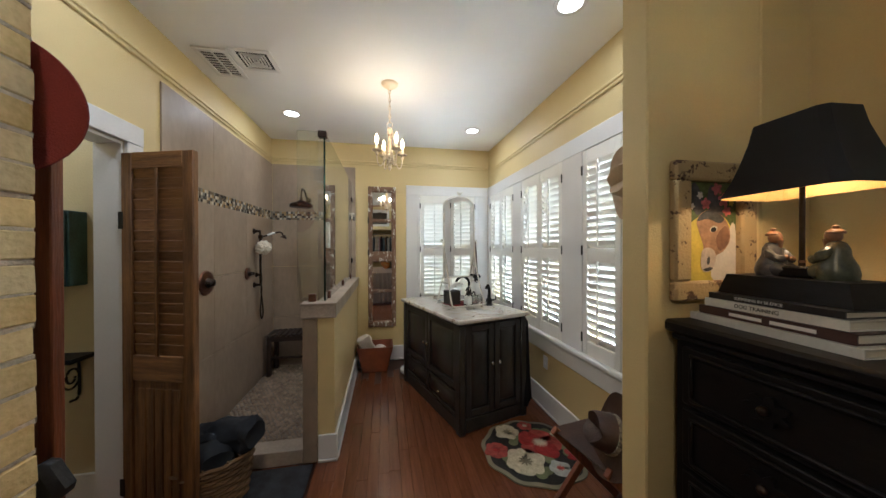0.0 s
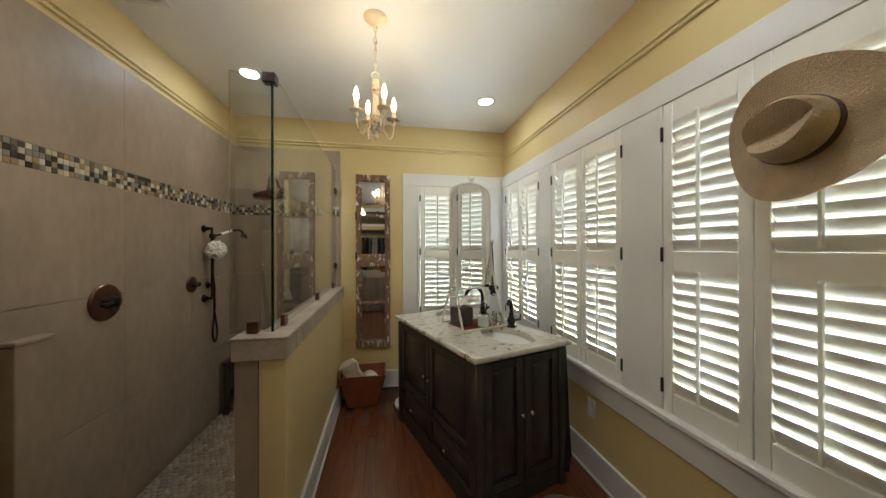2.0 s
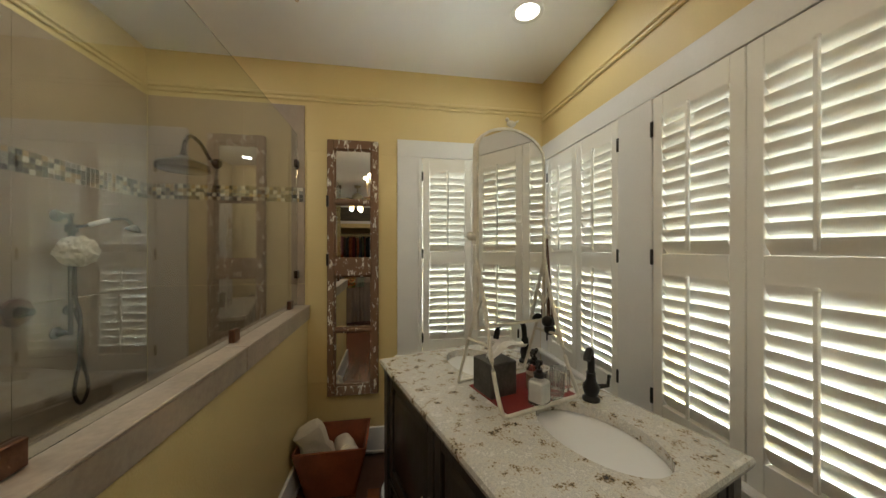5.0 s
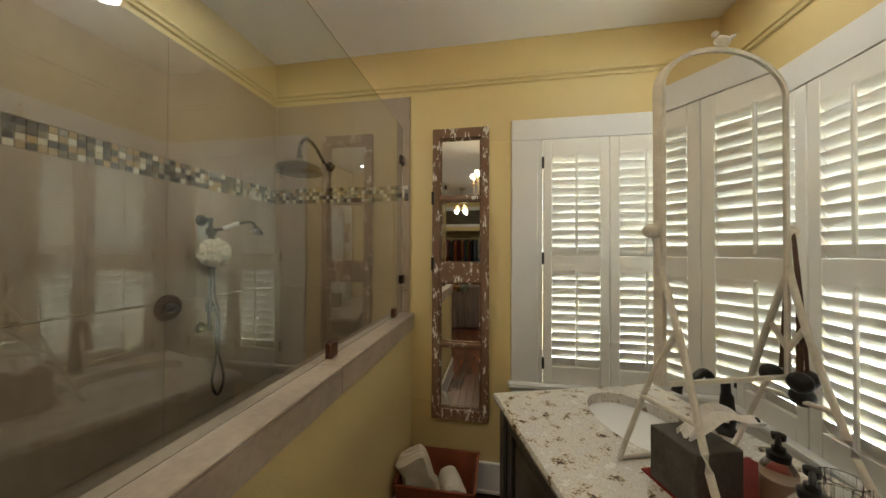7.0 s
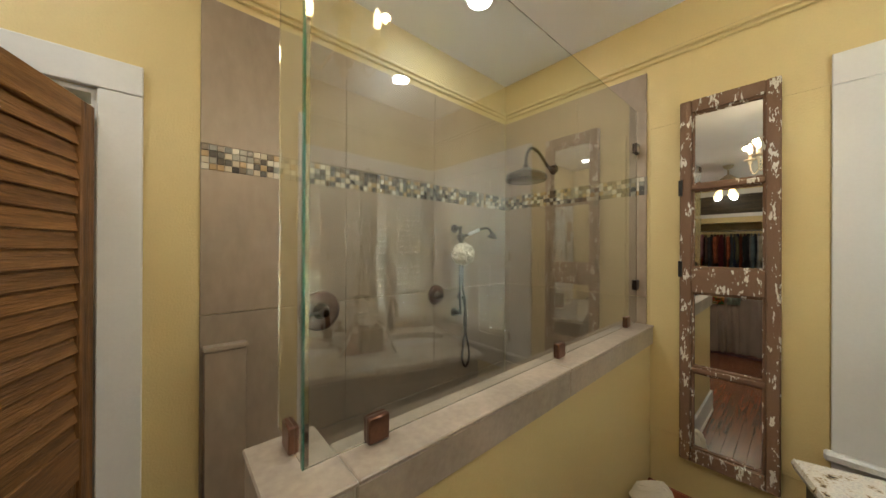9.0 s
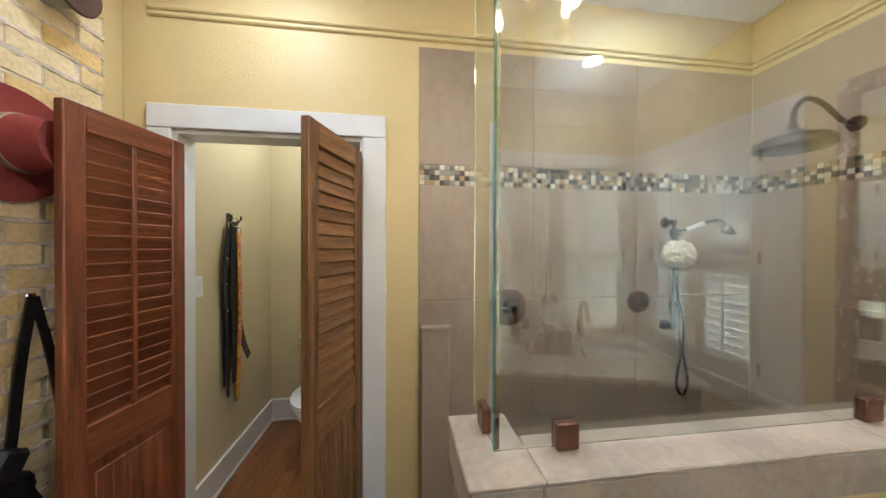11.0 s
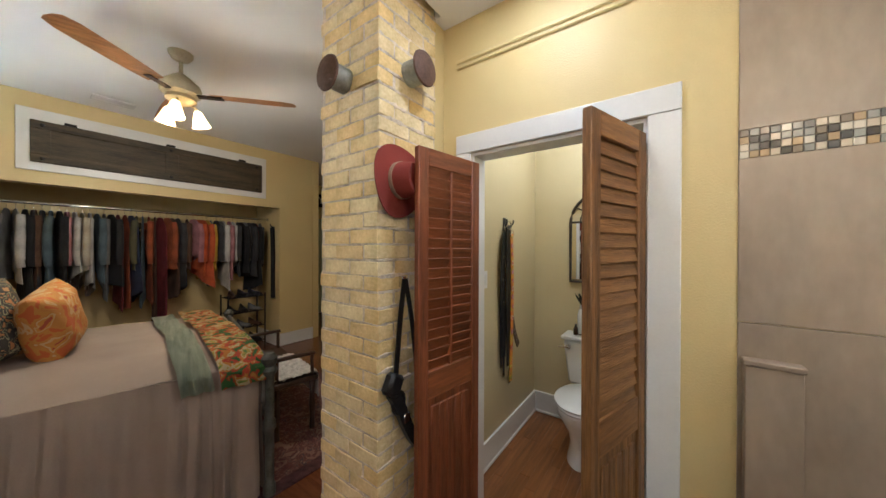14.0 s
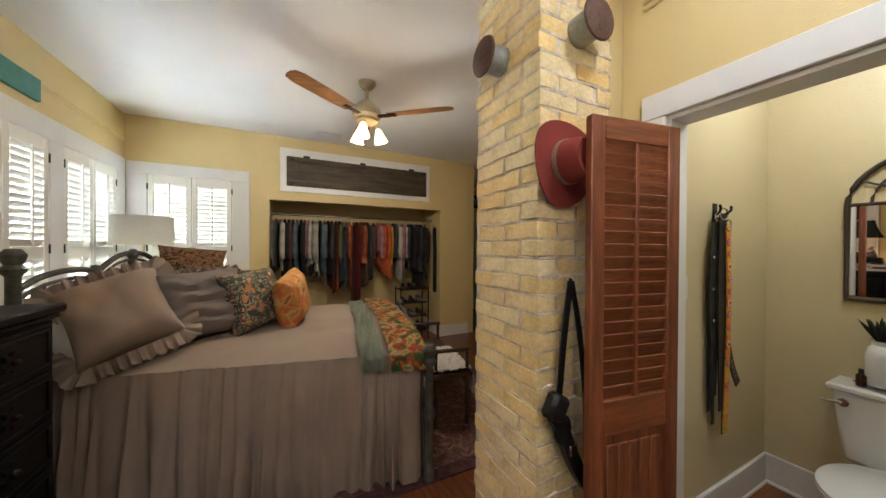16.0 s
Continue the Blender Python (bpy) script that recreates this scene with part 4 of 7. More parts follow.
def dispenser(x, y, round_, liquid, label):
    t = thing("soap_dispenser", label, "soap dispenser", TOP @ pose(x, y, 0.911, 0, 0, 15), "soap dispensers")
    g = 0.031
    if round_:
        p = part("bottle", lathe(bmesh.new(), [(g, 0), (g * 1.05, 0.01), (g * 1.05, 0.08), (0.018, 0.105), (0.001, 0.105)], seg=20), GLASS, t)
        part("soap", lathe(bmesh.new(), [(g * 0.9, 0.005), (g * 0.92, 0.06), (0.001, 0.06)], seg=20), liquid, t)
    else:
        p = part("bottle", boxes((-g, g, -g, g, 0, 0.092), bev=0.006), GLASS, t, "", False)
        part("soap", boxes((-g + 0.004, g - 0.004, -g + 0.004, g - 0.004, 0.012, 0.086), bev=0.004), liquid, t, "white liquid soap", False)
    p.visible_shadow = False
    part("pump", lathe(bmesh.new(), PUMP, seg=16), BLACKMETAL, t, "black pump top")
    part("nozzle", tube(bmesh.new(), [(0, 0, 0.153), (-0.03, -0.01, 0.155), (-0.045, -0.014, 0.147)], 0.005), BLACKMETAL, t)


SOAP = mat("white_soap", (0.75, 0.72, 0.66), 0.4, bump=0)
AMBER = mat("amber_soap", (0.35, 0.22, 0.13), 0.3, bump=0)
dispenser(-0.025, -0.135, False, SOAP, "square glass soap dispenser with white soap and black pump")
dispenser(0.05, -0.03, True, AMBER, "round glass soap dispenser with a black pump")
for x, y, r_, h in ((0.062, -0.125, 0.034, 0.092), (0.135, -0.085, 0.038, 0.088)):
    t = thing("glass_tumbler", "ribbed clear cut-glass tumbler on the red mat", "tumbler", TOP @ pose(x, y, 0.911), "glass tumblers")
    n = 36
    bm = lathe(bmesh.new(), [(r_ * 0.8, 0), (r_, 0.02), (r_, h), (r_ * 0.88, h), (r_ * 0.86, 0.02), (0.001, 0.014)], seg=n)
    for k, v in enumerate(bm.verts):
        f = 1 + (0.03 if k % 2 else -0.03)
        v.co.x *= f
        v.co.y *= f
    part("cup", bm, GLASS, t, "", False).visible_shadow = False

# towel hung beside the vanity, scale on the floor, basket, rug
DARKTOWEL = mat("dark_towel", (0.022, 0.022, 0.026), 0.95, vary=0.2, fine=260, bump=0.4)
bm = bmesh.new()
n = 18
rows = []
for j in range(14):
    z = 0.80 - 0.055 * j
    rows.append([bm.verts.new((0.16 * (k / n - 0.5) * (1 - 0.15 * math.sin(j * 0.35)) , 0.02 * math.sin(k * 1.3 + j * 0.1) * (0.4 + j / 14) - 0.004 * j * 0.3, z)) for k in range(n + 1)])
for a, b in zip(rows, rows[1:]):
    for k in range(n):
        bm.faces.new((a[k], a[k + 1], b[k + 1], b[k]))
bmesh.ops.solidify(bm, geom=bm.faces[:], thickness=0.012)
t = thing("hung_towel", "dark charcoal towel hung on the cabinet's side", "towel", VM @ pose(hx + 0.06, -hy + 0.02, 0, 0, 0, 35))
part("cloth", bm, DARKTOWEL, t)
part("ring", tube(bmesh.new(), [(0.05 * math.cos(2 * math.pi * k / 16), 0.0, 0.80 + 0.03 * math.sin(2 * math.pi * k / 16)) for k in range(16)], 0.005, 8, True), BLACKMETAL, t)
single("bathroom_scale", lathe(bmesh.new(), [(0.15, 0), (0.155, 0.012), (0.15, 0.028), (0.001, 0.03)], seg=36), CERAMIC, "round white scale on the wood floor by the vanity", "scale", pose(0.735, 4.90, 0.002))

t = thing("towel_box", "flared terracotta-red wooden box with rolled towels on the floor", "storage box", pose(0.29, 5.05, 0.0))
def flared(name, w0, d0, w1, d1, h, wall):
    for s_ in (-1, 1):
        for axis in (0, 1):
            bm = bmesh.new()
            a0, a1, b0, b1 = (w0, w1, d0, d1) if axis == 0 else (d0, d1, w0, w1)
            pts = []
            for off in (0, -wall):
                pts.append([(s_ * (a0 / 2 + off), -b0 / 2, 0.0), (s_ * (a0 / 2 + off), b0 / 2, 0.0), (s_ * (a1 / 2 + off), b1 / 2, h), (s_ * (a1 / 2 + off), -b1 / 2, h)])
            vs = [[bm.verts.new(p if axis == 0 else (p[1], p[0], p[2])) for p in q] for q in pts]
            bm.faces.new(vs[0])
            bm.faces.new(vs[1])
            for k in range(4):
                bm.faces.new((vs[0][k], vs[0][(k + 1) % 4], vs[1][(k + 1) % 4], vs[1][k]))
            part(name, bm, REDWOOD, t)


flared("side", 0.28, 0.24, 0.42, 0.34, 0.30, 0.012)
part("bottom", boxes((-0.135, 0.135, -0.115, 0.115, 0.003, 0.015)), REDWOOD, t)


def towel_roll(name, label, m, r_, l_, material):
    bm = bmesh.new()
    lathe(bm, [(r_ * 0.15, -l_ / 2 + 0.012), (r_ * 0.6, -l_ / 2), (r_ * 0.95, -l_ / 2 + 0.01), (r_, 0), (r_ * 0.95, l_ / 2 - 0.01), (r_ * 0.6, l_ / 2), (r_ * 0.15, l_ / 2 - 0.012)], seg=28)
    for v in bm.verts:
        v.co += Vector((1, 1, 0.6)) * 0.012 * noise.noise(v.co * 14)
    return single(name, bm, material, label, "towel", m, "rolled towels")


folded = thing("folded_towel", "cream terry towel folded and standing in the red box", "towel", pose(0.245, 5.03, 0.145, 8, -22, 12))
for k in range(3):
    bm = boxes((-0.085 + 0.006 * k, 0.085 - 0.01 * k, -0.062 + k * 0.042, -0.022 + k * 0.042, 0, 0.31 - 0.012 * k), bev=0.018)
    bmesh.ops.subdivide_edges(bm, edges=[e for e in bm.edges if e.calc_length() > 0.05], cuts=6, use_grid_fill=True)
    for v in bm.verts:
        v.co += Vector((1.0, 0.7, 0.6)) * 0.018 * noise.noise(v.co * 11 + Vector((k, 0, 0)))
    part("fold", bm, CREAM, folded)
towel_roll("rolled_towel", "small cream towel rolled in the red box", pose(0.36, 5.02, 0.23, 80, 0, 20), 0.06, 0.20, CREAM)

t = thing("flower_rug", "round scalloped rug with red and cream flowers on black", "rug", pose(1.455, 3.275, 0.003, 0, 0, 15))
RUGBLACK = mat("black_wool", (0.018, 0.016, 0.013), 0.95, vary=0.3, fine=240, bump=0.4)
RUGRIM = mat("olive_wool", (0.22, 0.19, 0.12), 0.95, vary=0.2, fine=240, bump=0.4)
RUGRED = mat("red_wool", (0.30, 0.022, 0.018), 0.95, vary=0.35, scale=30, fine=240, bump=0.4)
RUGCREAM = mat("cream_wool", (0.55, 0.48, 0.33), 0.95, vary=0.25, scale=30, fine=240, bump=0.4)
RUGGREEN = mat("sage_wool", (0.16, 0.17, 0.08), 0.95, vary=0.3, fine=240, bump=0.4)


def blob(r0, lobes, amp, z0, z1, c=(0, 0), seg=72, ph=0.0):
    bm = bmesh.new()
    rings = []
    for f, z in ((1, z0), (1, z1 - 0.002), (0.97, z1), (0.5, z1)):
        rings.append([bm.verts.new((c[0] + f * r0 * (1 + amp * math.cos(lobes * 2 * math.pi * k / seg + ph)) * math.cos(2 * math.pi * k / seg), c[1] + f * r0 * (1 + amp * math.cos(lobes * 2 * math.pi * k / seg + ph)) * math.sin(2 * math.pi * k / seg), z)) for k in range(seg)])
    for a, b in zip(rings, rings[1:]):
        for k in range(seg):
            bm.faces.new((a[k], a[(k + 1) % seg], b[(k + 1) % seg], b[k]))
    bm.faces.new(rings[-1])
    return bm


part("border", blob(0.365, 10, 0.025, 0, 0.010), RUGRIM, t)
part("field", blob(0.335, 10, 0.03, 0.004, 0.012), RUGBLACK, t)
RUGBLUE = mat("pale_blue_wool", (0.42, 0.44, 0.40), 0.95, vary=0.25, scale=30, fine=240, bump=0.4)
RUGPINK = mat("rose_wool", (0.36, 0.06, 0.045), 0.95, vary=0.35, scale=30, fine=240, bump=0.4)


def petal_flower(x, y, rr, petals, material, eye, spikes, turn):
    """Overlapping rounded petals, each its own patch of pile, round a star-shaped eye."""
    f = thing_part("flower", x, y)
    for k in range(petals):
        a = turn + 2 * math.pi * k / petals
        bm = blob(rr * 0.52, 3, 0.10, 0.008, 0.0142 + 0.0006 * (k % 2), (0, 0), 30, a)
        for v in bm.verts:
            v.co = Vector((x + rr * 0.52 * math.cos(a) + v.co.x * (1.0 if k % 2 else 0.92), y + rr * 0.52 * math.sin(a) + v.co.y, v.co.z))
        part("petal", bm, material if k % 2 else (RUGPINK if material is RUGRED else material), f)
    part("flower_eye", blob(rr * 0.26, spikes, 0.42, 0.012, 0.0168, (x, y), 72), eye, f)


def thing_part(name, x, y):
    """The ground patch under a flower's petals."""
    return part(name, blob(0.03, 5, 0.1, 0.008, 0.0135, (x, y), 20), RUGCREAM, t)


for (x, y), rr, m_, petals, eye, spikes in (((0.09, 0.03), 0.165, RUGRED, 5, RUGCREAM, 14), ((-0.14, -0.08), 0.135, RUGCREAM, 6, RUGRIM, 9), ((0.02, -0.235), 0.075, RUGBLUE, 5, RUGPINK, 7), ((-0.25, 0.10), 0.085, RUGPINK, 6, RUGRED, 8), ((-0.05, 0.245), 0.095, RUGCREAM, 5, RUGRIM, 7), ((0.13, 0.25), 0.06, RUGPINK, 5, RUGCREAM, 6), ((0.28, 0.06), 0.05, RUGCREAM, 5, RUGRIM, 5), ((0.20, -0.17), 0.06, RUGRED, 3, RUGRED, 5)):
    petal_flower(x, y, rr, petals, m_, eye, spikes, x * 9)
for x, y, a in ((-0.06, 0.14, 40), (0.2, 0.14, -30), (0.2, -0.12, 60), (-0.1, -0.22, 10), (0.0, -0.12, -60), (-0.24, -0.03, 80)):
    bm = blob(0.05, 2, 0.45, 0.010, 0.014, (0, 0), 30)
    for v in bm.verts:
        v.co = Matrix.Rotation(radians(a), 3, "Z") @ v.co + Vector((x, y, 0))
    part("leaf", bm, RUGGREEN, t)
t = thing("wall_outlet", "white electrical outlet on the yellow wall", "outlet", pose(E - 0.001, 3.77, 0.43, 0, 0, -90))
part("plate", boxes((-0.036, 0.036, -0.007, 0, -0.058, 0.058), bev=0.003), WHITE, t)
for z in (-0.022, 0.022):
    part("socket", boxes((-0.016, 0.016, -0.009, -0.006, z - 0.014, z + 0.014), bev=0.003), CERAMIC, t)

# straw hat on the shutter
def hat(name, label, m, r_, crown_r, crown_h, material, band, bend=0.03, pinch=0.02):
    t = thing(name, label, "hat", m)
    bm = bmesh.new()
    prof = [(0.001, crown_h - 0.02), (crown_r * 0.45, crown_h - 0.008), (crown_r * 0.82, crown_h), (crown_r * 0.93, crown_h - 0.015), (crown_r, 0.03), (crown_r * 1.04, 0.006), (crown_r * 1.25, 0.0), (r_ * 0.9, 0.0), (r_, 0.002), (r_, -0.004), (r_ * 0.9, -0.006), (crown_r * 1.02, -0.004)]
    lathe(bm, prof, seg=40)
    for v in bm.verts:
        rr = math.hypot(v.co.x, v.co.y)
        a = math.atan2(v.co.y, v.co.x)
        if rr > crown_r * 1.1:
            v.co.z += bend * (rr - crown_r) / (r_ - crown_r) * math.cos(2 * a)
        elif v.co.z > crown_h * 0.5:
            v.co.z -= pinch * max(0, 1 - abs(v.co.x) / (crown_r * 0.5))
            v.co.x *= 0.92
        v.co.y *= 1.1 if rr < crown_r * 1.1 else 1.0 + 0.04
    part("felt", bm, material, t)
    bm = lathe(bmesh.new(), [(crown_r * 1.035, 0.006), (crown_r * 1.04, 0.028), (crown_r * 0.99, 0.03)], seg=40)
    for v in bm.verts:
        v.co.y *= 1.1
    part("hat_band", bm, band, t)
    return t


STRAW = mat("tan_felt", (0.43, 0.32, 0.20), 0.9, vary=0.2, scale=7, fine=200, bump=0.25)
LEATHER = mat("brown_leather", (0.05, 0.022, 0.012), 0.5, vary=0.3, scale=12, bump=0.1)
t = hat("cowboy_hat", "tan felt cowboy hat with a dark band hung on the shutter", pose(E - 0.06, 2.70, 1.835, 0, -86, 0) @ pose(0, 0, 0, 0, 0, 20), 0.215, 0.095, 0.115, STRAW, LEATHER, 0.045, 0.03)
bm = cyl(bmesh.new(), (0.10, 0.0, 0.02), (0.106, 0, 0.02), 0.018)
part("concho", bm, CHROME, t)
# folding stool with brown hat beside the partition
t = thing("folding_stool", "reddish wooden folding stool with a leather seat", "stool", pose(1.55, 2.62, 0, 0, 0, 10))
for y in (-0.17, 0.17):
    for s_ in (-1, 1):
        bm = boxes((-0.022, 0.022, y - 0.014 + s_ * 0.014, y + 0.012 + s_ * 0.014, -0.33, 0.33), bev=0.003)
        for v in bm.verts:
            v.co = Matrix.Rotation(radians(44 * s_), 3, "Y") @ v.co + Vector((0, 0, 0.245))
        part("leg", bm, DOORWOOD, t)
part("seat", boxes((-0.22, 0.22, -0.19, 0.19, 0.465, 0.475), bev=0.004), LEATHER, t)
BEADED = mat("beaded_band", (0.10, 0.07, 0.05), 0.5, vary=0.9, scale=90, fine=200, other=(0.5, 0.42, 0.3))
hat("felt_hat", "dark brown felt hat with a beaded band leaning on the stool", pose(1.44, 2.46, 0.60, 0, -70, -15), 0.185, 0.085, 0.11, LEATHER, BEADED, 0.02, 0.02)
t = thing("slate_mat", "dark grey bath mat on the floor by the shower curb", "mat", pose(-0.40, 3.0, 0.003))
part("mat_body", boxes((-0.36, 0.33, -0.42, 0.41, 0, 0.012), bev=0.004), mat("slate_pile", (0.03, 0.033, 0.04), 0.95, vary=0.5, scale=12, fine=200, bump=0.4), t)
WICKER = mat("wicker", (0.20, 0.115, 0.05), 0.7, vary=0.35, fine=150, bump=0.3)
t = thing("wicker_basket", "round wicker basket holding dark towels on the bath mat", "basket", pose(-0.58, 3.21, 0.016))
for i in range(13):
    z = 0.012 + i * 0.022
    rr = 0.17 + 0.045 * (i / 14)
    bm = tube(bmesh.new(), [((rr + 0.006 * math.sin(12 * 2 * math.pi * k / 72 + math.pi * (i % 2))) * math.cos(2 * math.pi * k / 72), (rr + 0.006 * math.sin(12 * 2 * math.pi * k / 72 + math.pi * (i % 2))) * math.sin(2 * math.pi * k / 72), z) for k in range(72)], 0.0105, 6, True)
    part("weave", bm, WICKER, t)
for k in range(12):
    a = 2 * math.pi * (k + 0.5) / 12
    part("stake", tube(bmesh.new(), [(0.168 * math.cos(a), 0.168 * math.sin(a), 0.0), (0.210 * math.cos(a), 0.210 * math.sin(a), 0.295)], 0.005, 6), WICKER, t)
part("base", lathe(bmesh.new(), [(0.165, 0.0), (0.165, 0.012), (0.001, 0.012)], seg=30), WICKER, t)
NAVYTOWEL = mat("navy_towel", (0.016, 0.02, 0.028), 0.95, vary=0.3, fine=260, bump=0.4)
for x, y, z, r_, l_, ang in ((-0.06, 0.02, 0.29, 0.10, 0.26, 20), (0.10, 0.03, 0.34, 0.085, 0.30, 70), (0.0, -0.07, 0.27, 0.09, 0.26, 45)):
    bm = bmesh.new()
    lathe(bm, [(0.01, -l_ / 2 + 0.02), (r_ * 0.7, -l_ / 2), (r_, -l_ * 0.4), (r_ * 1.02, 0), (r_, l_ * 0.4), (r_ * 0.7, l_ / 2), (0.01, l_ / 2 - 0.02)], seg=40)
    bmesh.ops.subdivide_edges(bm, edges=[e for e in bm.edges if abs(e.verts[0].co.z - e.verts[1].co.z) > 0.03], cuts=5)
    for v in bm.verts:
        v.co.x *= 1.25
        v.co += Vector((v.co.x, v.co.y, 0)) * (0.28 * noise.noise(v.co * 13 + Vector((x * 40, 0, 0))) + 0.10 * noise.noise(v.co * 34))
    single("dark_towel", bm, NAVYTOWEL, "dark blue-black towel crumpled in the wicker basket", "towel", pose(-0.58 + x, 3.21 + y, 0.02 + z, 84, 0, ang), "dark towels")

# ---- things on the chimney ----
FELT = mat("rust_red_felt", (0.22, 0.03, 0.02), 0.9, vary=0.12, scale=6, fine=240, bump=0.2)
BRAID = mat("braided_cord", (0.30, 0.20, 0.13), 0.8, vary=0.3, fine=200, bump=0.4)
hat("red_felt_hat", "rust-red felt hat with braided cord hung on the brick chimney", pose(-0.52, 2.15, 1.815, -90, 0, 0) @ pose(0, 0, 0, 0, 0, 12), 0.17, 0.078, 0.115, FELT, BRAID, 0.02, 0.018)
ZINC = mat("grey_galvanised_tin", (0.30, 0.31, 0.29), 0.5, 0.4, vary=0.25, scale=16)
RUST = mat("rusty_brown_tin", (0.12, 0.065, 0.045), 0.7, 0.2, vary=0.3, scale=14, bump=0.2)
for m in (pose(CX, 1.87, 2.335, 0, 90, 0), pose(-0.63, CY, 2.385, -90, 0, 0)):
    t = thing("flue_cover", "round tin flue cover with a rusty face on the chimney", "flue cover", m, "flue covers")
    part("collar", lathe(bmesh.new(), [(0.062, 0.0), (0.062, 0.085), (0.072, 0.095), (0.072, 0.10)], seg=32), ZINC, t)
    part("face", lathe(bmesh.new(), [(0.001, 0.118), (0.06, 0.114), (0.082, 0.108), (0.086, 0.10), (0.07, 0.098)], seg=36), RUST, t, "rusty round face")
BLACKLEATHER = mat("black_leather", (0.010, 0.010, 0.011), 0.45, vary=0.3, scale=14, bump=0.1)
t = thing("shoulder_holster", "black leather shoulder holster and straps hung on a chimney hook", "holster", pose(-0.56, CY + 0.015, 0))
part("hook", boxes((-0.014, 0.014, -0.01, 0.02, 1.30, 1.355), bev=0.004), CHROME, t)


def strap(pts, w, th=0.006):
    bm = bmesh.new()
    pts = curve_points(pts, 5)
    rows = []
    for i, p in enumerate(pts):
        d = (pts[min(i + 1, len(pts) - 1)] - pts[max(i - 1, 0)]).normalized()
        s_ = Vector((-d.z, 0, d.x)).normalized() * w / 2
        o = Vector((0, th / 2, 0))
        rows.append([bm.verts.new(q) for q in (p - s_ - o, p + s_ - o, p + s_ + o, p - s_ + o)])
    for a, b in zip(rows, rows[1:]):
        for k in range(4):
            bm.faces.new((a[k], a[(k + 1) % 4], b[(k + 1) % 4], b[k]))
    bm.faces.new(rows[0])
    bm.faces.new(rows[-1])
    return bm


part("strap", strap([(0.0, 0.02, 1.34), (0.035, 0.025, 1.15), (0.055, 0.02, 0.92), (0.07, 0.025, 0.84)], 0.03), BLACKLEATHER, t)
part("strap", strap([(-0.005, 0.02, 1.34), (-0.05, 0.025, 1.12), (-0.08, 0.03, 0.85), (-0.085, 0.03, 0.60)], 0.026), BLACKLEATHER, t)
bm = bmesh.new()
box(bm, -0.04, 0.05, -0.02, 0.04, -0.05, 0.05, 0.015, Matrix.Translation((0.10, 0.035, 0.86)) @ Matrix.Rotation(radians(-28), 4, "Y"))
part("pouch", bm, BLACKLEATHER, t)
part("holster_body", strap([(0.10, 0.035, 0.82), (0.055, 0.04, 0.74), (0.02, 0.04, 0.66), (-0.02, 0.045, 0.58), (-0.08, 0.04, 0.50)], 0.055, 0.03), BLACKLEATHER, t)
part("loop", tube(bmesh.new(), [(0.06 + 0.035 * math.cos(2 * math.pi * k / 14), 0.04, 0.76 + 0.05 * math.sin(2 * math.pi * k / 14)) for k in range(14)], 0.011, 8, True), BLACKLEATHER, t)
part("buckle", boxes((0.0, 0.04, 0.05, 0.062, 0.655, 0.70), bev=0.003), CHROME, t)

# ---- toilet room ----
# Ceiling lamp out of view, added to brighten the toilet room.
t = thing("ceiling_lamp", "unseen white glass flush ceiling lamp added to brighten the toilet room", "ceiling light", pose(-1.65, 2.78, 2.70))
part("base", lathe(bmesh.new(), [(0.11, 0.0), (0.11, -0.02), (0.10, -0.025)], seg=28), WHITE, t)
part("globe", lathe(bmesh.new(), [(0.10, -0.02), (0.095, -0.06), (0.06, -0.09), (0.001, -0.10)], seg=28), mat("lit_opal_glass", (1.0, 0.93, 0.82), 0.4, vary=0, bump=0, emit=5.0), t)
point_lamp("added_toilet_room_light", -1.65, 2.78, 2.56, 8.0, (1.0, 0.97, 0.90), 0.06)
t = thing("toilet", "white ceramic two-piece toilet with a closed lid", "toilet", pose(-2.25, 2.72, 0, 0, 0, 0))


def oval(prof, cx, seg=36):
    bm = bmesh.new()
    rings = []
    for (rx, ry, dx), z in prof:
        rings.append([bm.verts.new((cx + dx + rx * math.cos(2 * math.pi * k / seg), ry * math.sin(2 * math.pi * k / seg), z)) for k in range(seg)])
    for a, b in zip(rings, rings[1:]):
        for k in range(seg):
            bm.faces.new((a[k], a[(k + 1) % seg], b[(k + 1) % seg], b[k]))
    bm.faces.new(rings[0])
    bm.faces.new(rings[-1])
    return bm


part("bowl", oval([((0.22, 0.115, -0.06), 0.0), ((0.215, 0.11, -0.06), 0.03), ((0.19, 0.095, -0.07), 0.12), ((0.205, 0.115, -0.05), 0.22), ((0.245, 0.165, -0.01), 0.33), ((0.255, 0.182, 0.0), 0.385), ((0.25, 0.178, 0.0), 0.40)], 0.45), CERAMIC, t)
part("seat", oval([((0.25, 0.185, 0.0), 0.40), ((0.255, 0.19, 0.0), 0.41), ((0.25, 0.186, 0.0), 0.418)], 0.455), CERAMIC, t)
part("lid", oval([((0.252, 0.188, 0.0), 0.42), ((0.255, 0.19, 0.0), 0.432), ((0.24, 0.178, 0.0), 0.44)], 0.455), CERAMIC, t)
bm = boxes((0.02, 0.20, -0.21, 0.21, 0.40, 0.755), bev=0.02)
for v in bm.verts:
    v.co.y *= 0.82 + 0.18 * (v.co.z - 0.40) / 0.355
    v.co.x = 0.02 + (v.co.x - 0.02) * (0.85 + 0.15 * (v.co.z - 0.40) / 0.355)
part("tank", bm, CERAMIC, t)
part("tank_lid", boxes((0.01, 0.215, -0.225, 0.225, 0.756, 0.79), bev=0.01), CERAMIC, t)
